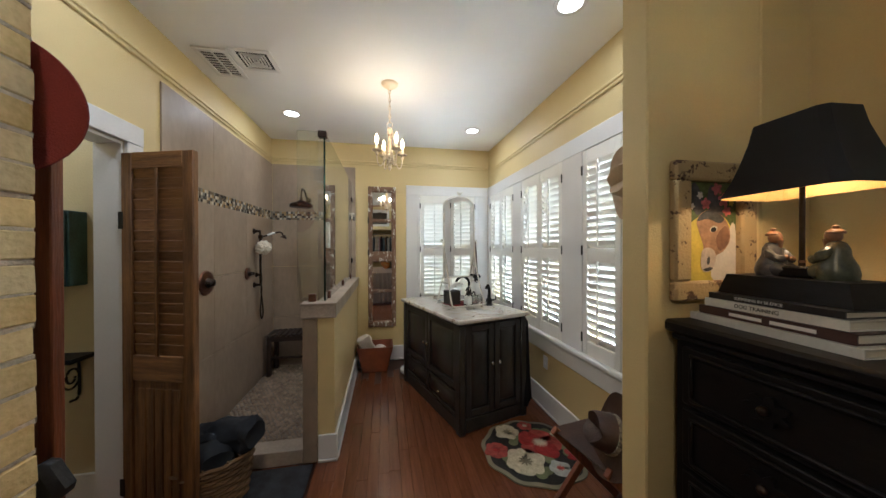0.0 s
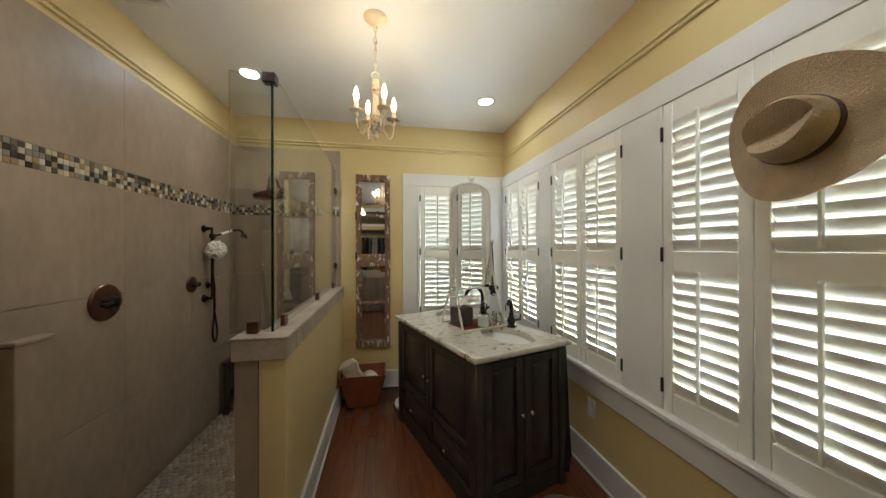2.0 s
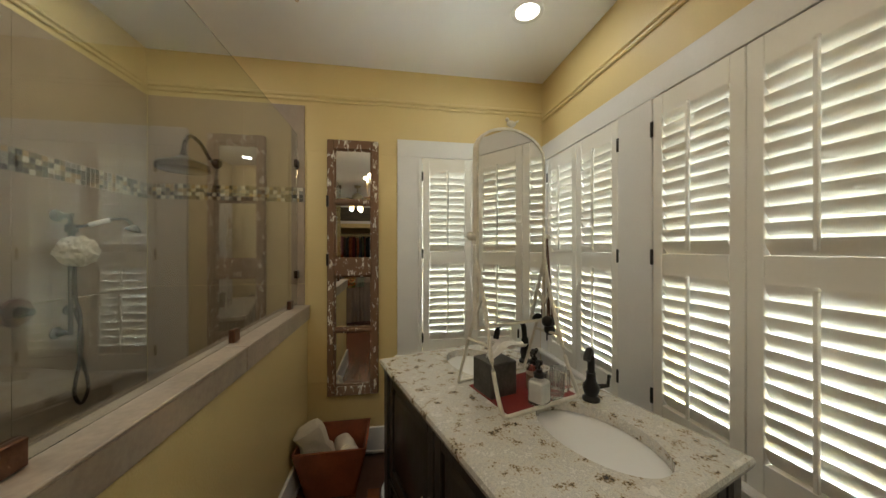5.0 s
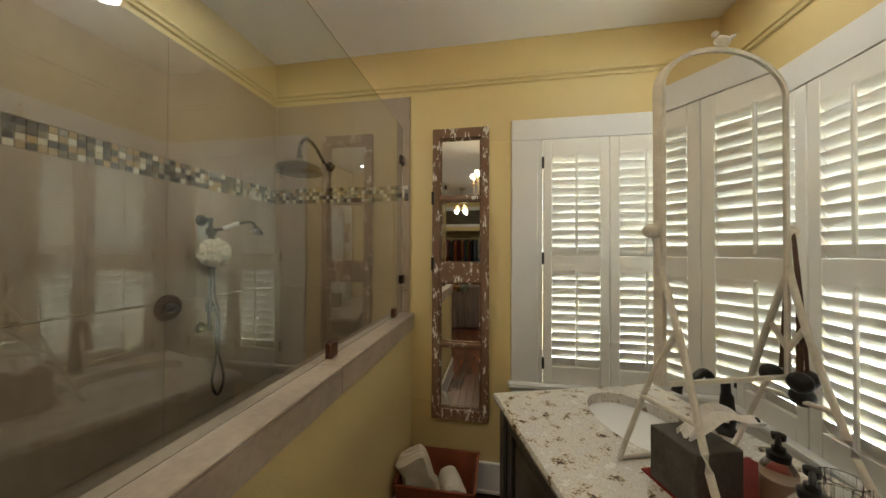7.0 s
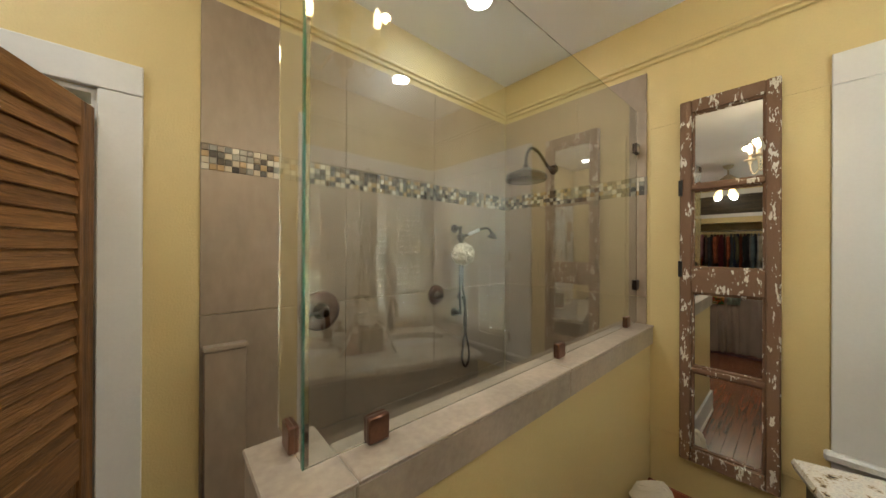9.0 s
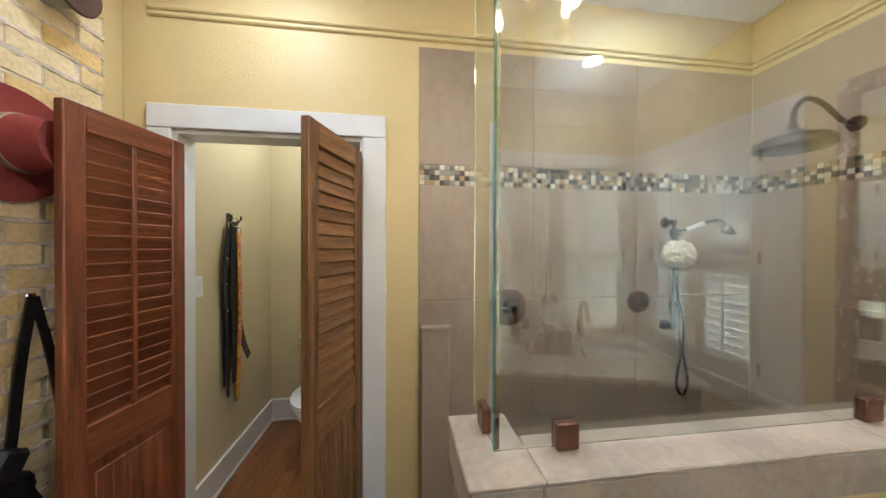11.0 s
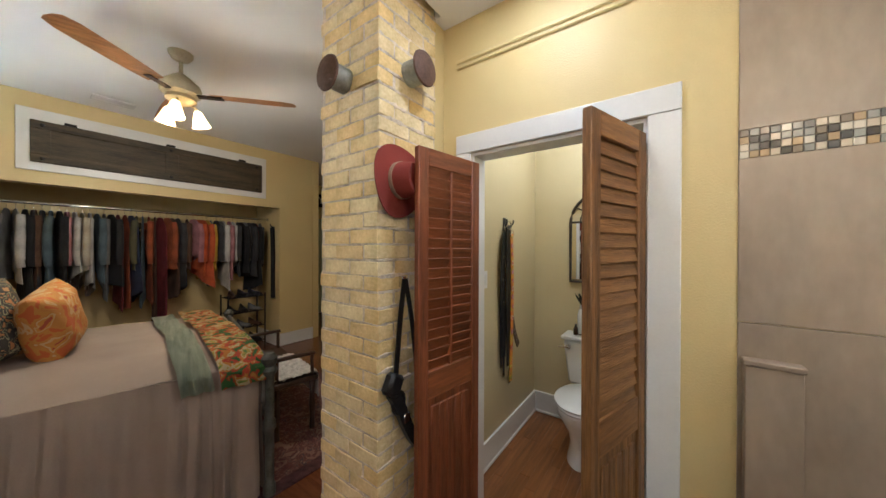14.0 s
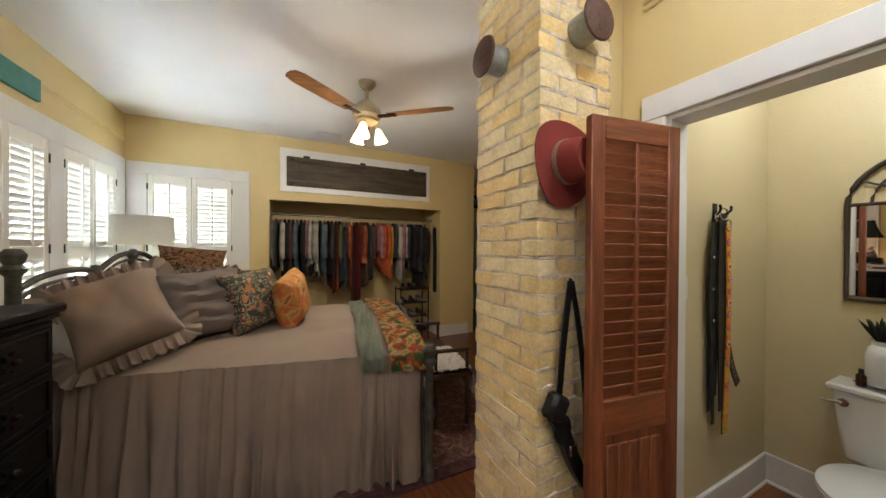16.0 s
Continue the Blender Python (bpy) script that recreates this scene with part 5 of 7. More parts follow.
part("neck", boxes((0.05, 0.24, -0.10, 0.10, 0.1, 0.40), bev=0.02), CERAMIC, t)
bm = cyl(bmesh.new(), (0.2, -0.165, 0.705), (0.218, -0.165, 0.705), 0.02)
tube(bm, [(0.222, -0.165, 0.705), (0.225, -0.195, 0.703), (0.222, -0.235, 0.698)], 0.008)
part("flush_lever", bm, CHROME, t, "chrome flush lever")
SILVER = mat("silver_tray", (0.5, 0.5, 0.5), 0.2, 1.0, vary=0.1)
t = thing("silver_tray", "oval silver tray with toiletries on the tank lid", "tray", pose(-2.14, 2.74, 0.791))
part("plate", oval([((0.075, 0.16, 0), 0), ((0.085, 0.175, 0), 0.012), ((0.083, 0.172, 0), 0.012), ((0.073, 0.158, 0), 0.004)], 0), SILVER, t)
t = thing("flower_vase", "white ceramic vase with dark feathery flowers", "vase", pose(-2.17, 2.645, 0.797))
part("vessel", lathe(bmesh.new(), [(0.042, 0), (0.05, 0.02), (0.05, 0.15), (0.04, 0.19), (0.03, 0.20), (0.034, 0.225), (0.028, 0.22), (0.026, 0.20)], seg=24), CERAMIC, t)
DARKLEAF = mat("dark_dried_leaf", (0.02, 0.025, 0.018), 0.9, vary=0.4)
for k in range(26):
    a, e = random.uniform(0, 6.28), random.uniform(0.1, 0.8)
    d = Vector((math.cos(a) * e, math.sin(a) * e, 1)).normalized()
    L = random.uniform(0.06, 0.13)
    part("sprig", tube(bmesh.new(), [Vector((0, 0, 0.20)), Vector((0, 0, 0.22)) + d * L * 0.6, Vector((0, 0, 0.22)) + d * L], [0.002, 0.009, 0.001], 5), DARKLEAF, t)
for x, y, h, m_, lab in ((-2.09, 2.60, 0.085, mat("brown_bottle", (0.03, 0.012, 0.006), 0.15, bump=0), "small dark brown bottle with a white label"), (-2.10, 2.84, 0.06, SOAP, "small white jar on the silver tray")):
    t = thing("small_bottle", lab, "bottle", pose(x, y, 0.797))
    part("body", lathe(bmesh.new(), [(0.017, 0), (0.018, 0.004), (0.018, h * 0.6), (0.008, h * 0.75), (0.001, h * 0.75)], seg=16), m_, t)
    part("cap", lathe(bmesh.new(), [(0.009, h * 0.75), (0.009, h), (0.001, h)], seg=12), BLACKMETAL, t)
t = thing("arched_mirror", "arched mirror with a dark iron grille top on the wall", "mirror", pose(-2.258, 2.80, 1.21))
FRAMEI = mat("dark_bronze_frame", (0.06, 0.045, 0.035), 0.5, 0.5, vary=0.2)
part("glass", boxes((0.004, 0.012, -0.27, 0.27, 0.02, 0.50)), MIRROR, t, "", False)
arch2 = [(0.015, -0.28, 0.0), (0.015, -0.28, 0.50)] + [(0.015, -0.28 * math.cos(a), 0.50 + 0.26 * math.sin(a)) for a in [math.pi * k / 18 for k in range(1, 18)]] + [(0.015, 0.28, 0.50), (0.015, 0.28, 0.0)]
part("frame", tube(bmesh.new(), arch2, 0.012, closed=True), FRAMEI, t)
part("crossbar", cyl(bmesh.new(), (0.015, -0.27, 0.505), (0.015, 0.27, 0.505), 0.009), FRAMEI, t)
for s_ in (0.45, 0.72):
    part("grille_arch", tube(bmesh.new(), [(0.015, -0.28 * s_ * math.cos(a), 0.505 + 0.26 * s_ * math.sin(a)) for a in [math.pi * k / 16 for k in range(17)]], 0.006), FRAMEI, t)
for k in range(1, 6):
    a = math.pi * k / 6
    part("grille_bar", cyl(bmesh.new(), (0.015, -0.12 * math.cos(a), 0.505 + 0.11 * math.sin(a)), (0.015, -0.275 * math.cos(a), 0.505 + 0.255 * math.sin(a)), 0.005, seg=8), FRAMEI, t)
t = thing("belt_hook", "iron coat hook on the toilet room wall", "hook", pose(-1.59, 2.20, 1.67, 0, 0, 180))
part("plate", boxes((-0.02, 0.02, -0.008, 0, -0.05, 0.05), bev=0.003), BLACKMETAL, t)
for s_ in (-1, 1):
    part("prong", tube(bmesh.new(), curve_points([(0, -0.005, 0.0), (s_ * 0.03, -0.03, -0.01), (s_ * 0.055, -0.05, 0.01), (s_ * 0.06, -0.05, 0.035)], 5), 0.006), BLACKMETAL, t)
BEADS = mat("bright_beadwork", (0.5, 0.2, 0.05), 0.6, vary=0.1, scale=16, fine=90, stretch=(0.2, 0.2, 1))
r = ramp_nodes(BEADS)
r.interpolation = "CONSTANT"
r.elements[0].color, r.elements[1].color = (0.50, 0.10, 0.02, 1), (0.30, 0.34, 0.03, 1)
r.elements[1].position = 0.60
r.elements.new(0.44).color = (0.70, 0.26, 0.03, 1)
r.elements.new(0.52).color = (0.62, 0.42, 0.03, 1)
BEADPINK = mat("pink_beads", (0.50, 0.06, 0.18), 0.5, vary=0.2, fine=200, bump=0.2)
BEADCREAM = mat("cream_beads", (0.68, 0.56, 0.40), 0.5, vary=0.2, fine=200, bump=0.2)
BEADORANGE = mat("orange_beads", (0.60, 0.17, 0.03), 0.5, vary=0.2, fine=200, bump=0.2)


def belt(label, pts, w, material, studs=(), holes=(), medallions=0):
    t = thing("belt", label, "belt", pose(-1.59, 2.205, 0), "hanging belts")
    part("band", strap(pts, w, 0.006), material, t)
    x0, y0, z0 = pts[0]
    part("buckle", tube(bmesh.new(), [(x0 + 0.6 * w * math.cos(2 * math.pi * k / 14), y0 + 0.004, z0 + 0.03 * math.sin(2 * math.pi * k / 14)) for k in range(14)], 0.004, 6, True), CHROME, t, "metal buckle")
    line = curve_points(pts, 40)
    for f in studs:
        p = line[int(f * (len(line) - 1))]
        part("stud", ball(bmesh.new(), (p.x, p.y + 0.004, p.z), 0.010, 1, 0.5, 1, 10), CHROME, t)
    for f in holes:
        p = line[int(f * (len(line) - 1))]
        part("eyelet", tube(bmesh.new(), [(p.x + 0.006 * math.cos(2 * math.pi * k / 10), p.y + 0.004, p.z + 0.006 * math.sin(2 * math.pi * k / 10)) for k in range(10)], 0.0018, 5, True), CHROME, t)
    for k in range(medallions):
        p = line[int((0.10 + 0.82 * k / medallions) * (len(line) - 1))]
        for rr, dy, m_ in ((0.019, 0.005, (BEADPINK, BEADORANGE, BEADCREAM)[k % 3]), (0.011, 0.007, (BEADCREAM, BEADPINK, BEADORANGE)[k % 3]), (0.005, 0.009, (BEADPINK, BEADCREAM, BEADPINK)[k % 3])):
            part("medallion", cyl(bmesh.new(), (p.x, p.y + 0.002, p.z), (p.x, p.y + dy, p.z), rr, seg=14), m_, t)


belt("wide black studded leather belt hanging from the hook", [(0.02, 0.022, 1.64), (0.075, 0.026, 1.45), (0.075, 0.022, 1.20), (0.05, 0.022, 0.95), (0.06, 0.022, 0.70)], 0.062, BLACKLEATHER, studs=(0.28, 0.44, 0.60))
belt("broad black leather belt hanging from the hook", [(0.0, 0.034, 1.66), (0.012, 0.036, 1.35), (0.0, 0.034, 1.0), (-0.012, 0.036, 0.62)], 0.075, BLACKLEATHER)
belt("bright beaded belt with round medallions hanging from the hook", [(-0.03, 0.044, 1.60), (-0.042, 0.046, 1.3), (-0.045, 0.044, 1.0), (-0.02, 0.044, 0.50)], 0.042, BEADS, medallions=11)
belt("brown-black belt with metal eyelets hanging from the hook", [(-0.03, 0.02, 1.62), (-0.07, 0.024, 1.30), (-0.085, 0.02, 1.05), (-0.13, 0.026, 0.85), (-0.20, 0.03, 0.72)], 0.05, LEATHER, holes=(0.74, 0.79, 0.84, 0.89))
for dx, z1 in ((0.085, 0.62), (-0.085, 0.46), (0.035, 0.54)):
    t = thing("belt", "thin black leather belt hanging from the hook", "belt", pose(-1.59, 2.205, 0), "hanging belts")
    part("band", strap([(dx * 0.2, 0.012, 1.62), (dx * 0.9, 0.012, 1.3), (dx, 0.012, (1.3 + z1) / 2), (dx * 0.9, 0.012, z1)], 0.026, 0.004), BLACKLEATHER, t)
    part("tip", boxes((dx * 0.9 - 0.013, dx * 0.9 + 0.013, 0.009, 0.016, z1, z1 + 0.03), bev=0.003), BRONZE, t)
t = thing("light_switch", "white wall switch in the toilet room", "switch", pose(-1.285, 2.20, 1.28, 0, 0, 180))
part("plate", boxes((-0.036, 0.036, -0.007, 0, -0.058, 0.058), bev=0.003), WHITE, t)
part("rocker", boxes((-0.016, 0.016, -0.011, -0.006, -0.033, 0.033), bev=0.003), CERAMIC, t)
TEAL = mat("dark_teal_paint", (0.03, 0.075, 0.075), 0.6, vary=0.3, scale=10, bump=0.1)
t = thing("wall_cabinet", "small dark teal wall cabinet with a glass door", "cabinet", pose(-1.42, 3.32, 1.26))
part("body", boxes((-0.2, 0.16, -0.11, 0, 0, 0.41), bev=0.004), TEAL, t)
part("door", boxes((-0.19, 0.15, -0.125, -0.111, 0.01, 0.40), bev=0.004), TEAL, t)
part("glass", boxes((-0.14, 0.10, -0.128, -0.126, 0.05, 0.36)), MIRROR, t, "old mirrored glass", False)
t = thing("scroll_bracket_shelf", "dark shelf on scrolled wrought iron brackets", "shelf", pose(-1.40, 3.32, 0.80))
part("board", boxes((-0.22, 0.18, -0.15, 0, 0.05, 0.075), bev=0.004), BLACKWOOD, t)
for x in (-0.14, 0.10):
    pts = [(x, -0.02 - 0.055 * math.cos(a) * (1 - a / 14) - 0.03, -0.05 - 0.07 * math.sin(a) * (1 - a / 14)) for a in [0.35 * k for k in range(28)]]
    part("scroll", tube(bmesh.new(), pts, 0.006, 6), BLACKMETAL, t)
    part("brace", tube(bmesh.new(), curve_points([(x, -0.01, 0.05), (x, -0.01, -0.16), (x, -0.06, -0.18)], 5), 0.007, 6), BLACKMETAL, t)

# ---- bedroom: dresser and what stands on it ----
t = thing("dresser", "tall black carved wooden chest of drawers against the partition", "dresser", pose(1.40, 1.58, 0))
part("body", boxes((0, 0.50, -0.53, 0.53, 0.05, 1.175)), BLACKWOOD, t)
part("top", boxes((-0.035, 0.52, -0.56, 0.555, 1.176, 1.217), bev=0.01), BLACKWOOD, t)
part("cornice", boxes((-0.02, 0.5, -0.545, 0.54, 1.15, 1.1755), bev=0.008), BLACKWOOD, t)
part("plinth", boxes((-0.02, 0.5, -0.545, 0.54, 0.0, 0.10), bev=0.01), BLACKWOOD, t)
for i in range(5):
    z = 0.12 + i * 0.206
    d = part("drawer", boxes((-0.016, 0.0, -0.50, 0.50, z, z + 0.192), bev=0.005), BLACKWOOD, t)
    bm = bmesh.new()
    for q in ((-0.47, 0.47, z + 0.018, z + 0.03), (-0.47, 0.47, z + 0.162, z + 0.174), (-0.47, -0.458, z + 0.03, z + 0.162), (0.458, 0.47, z + 0.03, z + 0.162)):
        box(bm, -0.026, -0.015, q[0], q[1], q[2], q[3], 0.004)
    part("moulding", bm, BLACKWOOD, d)
    for y in (-0.26, 0.26):
        bm = blob(0.045, 7, 0.22, 0, 0.014)
        for v in bm.verts:
            v.co = Vector((-0.014 - v.co.z, y + v.co.x, z + 0.096 + v.co.y * 0.75))
        part("carving", bm, BLACKWOOD, d)
        part("knob", ball(bmesh.new(), (-0.034, y, z + 0.096), 0.014, seg=12), BRONZE, d)

def text_mesh(name, words, size, material, parent, m):
    c = bpy.data.curves.new("lettering", "FONT")
    c.body, c.size, c.extrude, c.align_x, c.align_y = words, size, 0.0004, "CENTER", "CENTER"
    tmp = bpy.data.objects.new("lettering", c)
    me = bpy.data.meshes.new_from_object(tmp)
    bpy.data.objects.remove(tmp)
    me.materials.clear()
    me.materials.append(material)
    ob = new(name, me)
    ob.parent = parent
    ob.matrix_basis = m
    return ob


PAGES = mat("book_pages", (0.55, 0.50, 0.40), 0.9, vary=0.1, fine=300, stretch=(1, 1, 20))
PALE = mat("pale_print", (0.7, 0.68, 0.62), 0.8, vary=0, bump=0)
BK = pose(1.60, 1.90, 0, 0, 0, -4)
z = 1.2175
books = (("white", (0.55, 0.53, 0.48), 0.30, 0.42, 0.024, ""), ("brown", (0.05, 0.02, 0.015), 0.27, 0.38, 0.028, "-"), ("white", (0.60, 0.57, 0.50), 0.26, 0.35, 0.026, "DOG TRAINING"), ("black", (0.012, 0.01, 0.01), 0.25, 0.33, 0.020, "SUFFERING IN SILENCE"))
for nm, col, w, l_, h, words in books:
    cov = mat(nm + "_book_cover", col, 0.4, vary=0.1, bump=0.02)
    t = thing("book", nm + " hardback book lying in a stack on the dresser", "book", BK @ pose(0, 0, z), "stacked books")
    part("cover", boxes((-w / 2, w / 2, -l_ / 2, l_ / 2, 0, 0.003), (-w / 2, w / 2, -l_ / 2, l_ / 2, h - 0.004, h - 0.001), (-w / 2, -w / 2 + 0.004, -l_ / 2, l_ / 2, 0.003, h - 0.004)), cov, t, "", False)
    part("page_block", boxes((-w / 2 + 0.004, w / 2 - 0.006, -l_ / 2 + 0.005, l_ / 2 - 0.005, 0.003, h - 0.004)), PAGES, t, "", False)
    if len(words) > 1:
        text_mesh("lettering", words, h * 0.62, PALE if col[0] < 0.3 else BLACKMETAL, t, Matrix.Translation((-w / 2 - 0.0006, 0.02, h / 2)) @ Matrix.Rotation(radians(-90), 4, "Z") @ Matrix.Rotation(radians(90), 4, "X"))
    elif words:
        part("title_bars", boxes((-w / 2 - 0.0008, -w / 2, -0.12, -0.02, h * 0.3, h * 0.65), (-w / 2 - 0.0008, -w / 2, 0.0, 0.09, h * 0.3, h * 0.65)), PALE, t, "", False)
    z += h
t = thing("table_lamp", "table lamp with two seated figurines and a black pagoda shade", "lamp", BK @ pose(0.0, 0.0, z) @ Matrix.Scale(0.95, 4))
bm = boxes((-0.10, 0.10, -0.17, 0.17, 0.0, 0.065))
for v in bm.verts:
    if v.co.z > 0.03:
        v.co.y *= 0.9
        v.co.x *= 0.85
part("plinth", bm, BLACKWOOD, t)
GLAZEBLUE = mat("blue_grey_glaze", (0.045, 0.05, 0.065), 0.35, vary=0.5, scale=22, other=(0.12, 0.11, 0.11))
GLAZEGREEN = mat("dark_green_glaze", (0.03, 0.055, 0.035), 0.35, vary=0.5, scale=22, other=(0.10, 0.11, 0.07))
CLAY = mat("tan_clay", (0.24, 0.125, 0.06), 0.55, vary=0.3, scale=30)


def seated_figure(y, s_, glaze):
    """A robed seated figure as one mesh, turned to the middle; s_ is its inward side."""
    bm = lathe(bmesh.new(), [(0.05, 0), (0.056, 0.018), (0.05, 0.042), (0.034, 0.07), (0.032, 0.09), (0.022, 0.106), (0.010, 0.112)], seg=20)
    tube(bm, curve_points([(0.0, 0.0, 0.095), (-0.034, 0.012 * s_, 0.075), (-0.03, 0.045 * s_, 0.058), (-0.018, 0.06 * s_, 0.06)], 5), [0.016] * 8 + [0.012] * 8, 8)
    tube(bm, curve_points([(0.0, 0.0, 0.095), (0.034, 0.012 * s_, 0.075), (0.03, 0.045 * s_, 0.058), (0.018, 0.055 * s_, 0.055)], 5), [0.016] * 8 + [0.012] * 8, 8)
    ball(bm, (-0.022, 0.036 * s_, 0.024), 0.026, 1.0, 1.3, 0.9, 12)
    ball(bm, (0.022, 0.036 * s_, 0.024), 0.026, 1.0, 1.3, 0.9, 12)
    for v in bm.verts:
        v.co.x, v.co.y = v.co.x * 0.8, v.co.y * 0.76
        v.co += Vector((1, 1, 0.4)) * 0.005 * noise.noise(v.co * 55)
    robe = len(bm.faces)
    ball(bm, (0, 0.008 * s_, 0.126), 0.0175, 1, 1.05, 1.2, 14)
    cyl(bm, (0, 0.022 * s_, 0.118), (0, 0.024 * s_, 0.092), 0.009, 0.003, 8)
    lathe(bm, [(0.019, 0.132), (0.02, 0.138), (0.012, 0.146), (0.006, 0.147), (0.008, 0.154), (0.001, 0.158)], (0, 0.003 * s_, 0), 14)
    ball(bm, (-0.014, 0.047 * s_, 0.062), 0.008, seg=8)
    ball(bm, (0.014, 0.045 * s_, 0.058), 0.008, seg=8)
    bm.faces.ensure_lookup_table()
    for f in bm.faces[robe:]:
        f.material_index = 1
    for v in bm.verts:
        v.co += Vector((0, y, 0.064))
    ob = part("figurine", bm, glaze, t, "plain glazed seated figurine")
    ob.data.materials.append(CLAY)


seated_figure(-0.078, 1, GLAZEGREEN)
seated_figure(0.078, -1, GLAZEBLUE)
part("cup", lathe(bmesh.new(), [(0.006, 0.101), (0.009, 0.118), (0.001, 0.118)], seg=12), CLAY, t)
part("small_table", boxes((-0.03, 0.03, -0.045, 0.045, 0.065, 0.10), bev=0.006), BLACKWOOD, t)
part("stem", lathe(bmesh.new(), [(0.010, 0.065), (0.007, 0.12), (0.007, 0.36), (0.014, 0.37)], seg=12), BRONZE, t)
SHADE = mat("black_fabric_shade", (0.010, 0.009, 0.009), 0.9, vary=0.2, fine=300, bump=0.1)
LINING = mat("gold_shade_lining", (0.60, 0.40, 0.15), 0.5, vary=0.1)
def pagoda(off):
    bm = bmesh.new()
    rings = []
    for f, zz in ((1.0, 0.325), (0.84, 0.38), (0.72, 0.44), (0.62, 0.50), (0.56, 0.555)):
        x, y = 0.125 * f - off, 0.172 * f - off
        c = 0.03 * f
        rings.append([bm.verts.new(q) for q in ((-x + c, -y, zz), (x - c, -y, zz), (x, -y + c, zz), (x, y - c, zz), (x - c, y, zz), (-x + c, y, zz), (-x, y - c, zz), (-x, -y + c, zz))])
    for a, b in zip(rings, rings[1:]):
        for k in range(8):
            bm.faces.new((a[k], a[(k + 1) % 8], b[(k + 1) % 8], b[k]))
    return bm


part("shade", pagoda(0.0), SHADE, t, "black pagoda shade")
part("shade_lining", pagoda(0.004), LINING, t, "gold lining")
part("bulb", ball(bmesh.new(), (0, 0, 0.42), 0.028), BULB, t)
p = BK @ Vector((0, 0, z + 0.38))
point_lamp("dresser_lamp_light", p.x, p.y, p.z, 5.0, (1.0, 0.66, 0.32), 0.035)

# donkey picture on the partition
t = thing("donkey_painting", "painting of a brown donkey with flowers in a chipped wooden frame", "painting", pose(1.585, 2.153, 1.525))
CHIPY = mat("chipped_yellow_frame", (0.34, 0.25, 0.12), 0.7, vary=0.2, scale=20, fine=90, bump=0.3)
r = ramp_nodes(CHIPY)
r.elements[0].color, r.elements[0].position = (0.09, 0.05, 0.03, 1), 0.40
r.elements[1].position = 0.45
for q in ((-0.18, 0.18, 0.18, 0.25), (-0.18, 0.18, -0.25, -0.18), (-0.18, -0.11, -0.18, 0.18), (0.11, 0.18, -0.18, 0.18)):
    part("frame_side", boxes((q[0], q[1], -0.035, 0, q[2], q[3]), bev=0.008), CHIPY, t)


def flat(pts, y, m_, name):
    bm = bmesh.new()
    bm.faces.new([bm.verts.new((a, y, b)) for a, b in pts])
    return part(name, bm, m_, t, "", False)


def ell(cx, cz, rx, rz_, tilt=0, n=24):
    return [(cx + rx * math.cos(a) * math.cos(tilt) - rz_ * math.sin(a) * math.sin(tilt), cz + rx * math.cos(a) * math.sin(tilt) + rz_ * math.sin(a) * math.cos(tilt)) for a in [2 * math.pi * k / n for k in range(n)]]


PY = mat("painted_yellow", (0.62, 0.50, 0.06), 0.6, vary=0.15, scale=14)
PG = mat("painted_green", (0.07, 0.10, 0.025), 0.6, vary=0.4, scale=20)
PB = mat("painted_brown", (0.20, 0.10, 0.055), 0.6, vary=0.3, scale=22)
PW = mat("painted_white", (0.60, 0.56, 0.50), 0.6, vary=0.1, scale=22)
PP = mat("painted_pink", (0.50, 0.12, 0.12), 0.6, vary=0.4, scale=50)
PD = mat("painted_dark_grey", (0.055, 0.055, 0.06), 0.6, vary=0.5, scale=30)
PT = mat("painted_tan", (0.36, 0.21, 0.12), 0.6, vary=0.3, scale=26)
PM = mat("painted_pale_muzzle", (0.52, 0.44, 0.37), 0.6, vary=0.2, scale=26)


def soft(pts):
    """A closed rounded outline through a few corners."""
    q = [Vector((a, b, 0)) for a, b in pts]
    out = []
    for k in range(len(q)):
        p0, p1, p2, p3 = q[k - 1], q[k], q[(k + 1) % len(q)], q[(k + 2) % len(q)]
        for f in (0.0, 0.34, 0.67):
            out.append(0.5 * (2 * p1 + (p2 - p0) * f + (2 * p0 - 5 * p1 + 4 * p2 - p3) * f * f + (3 * p1 - p0 - 3 * p2 + p3) * f ** 3))
    return [(v.x, v.y) for v in out]


flat([(-0.11, -0.18), (0.11, -0.18), (0.11, 0.18), (-0.11, 0.18)], -0.010, PY, "canvas")
flat(soft([(-0.109, 0.03), (-0.06, 0.05), (0.0, 0.04), (0.06, 0.05), (0.109, 0.0), (0.109, 0.178), (-0.109, 0.178)]), -0.0104, PG, "green_patch")
flat(soft([(0.008, -0.179), (0.0, -0.13), (0.02, -0.085), (0.06, -0.045), (0.09, 0.03), (0.109, 0.0), (0.109, -0.179)]), -0.0108, PW, "white_neck")
flat(soft([(-0.07, 0.06), (-0.095, 0.12), (-0.085, 0.175), (-0.06, 0.16), (-0.03, 0.08)]), -0.0112, PD, "ear")
flat(soft([(-0.01, 0.07), (-0.02, 0.13), (0.0, 0.172), (0.035, 0.12), (0.05, 0.06)]), -0.0112, PD, "ear")
flat(soft([(-0.068, 0.03), (-0.055, 0.058), (-0.02, 0.078), (0.02, 0.07), (0.06, 0.045), (0.082, 0.0), (0.078, -0.04), (0.05, -0.075), (0.02, -0.09), (0.005, -0.13), (-0.02, -0.148), (-0.046, -0.138), (-0.05, -0.10), (-0.038, -0.06), (-0.055, -0.01)]), -0.0116, PT, "head")
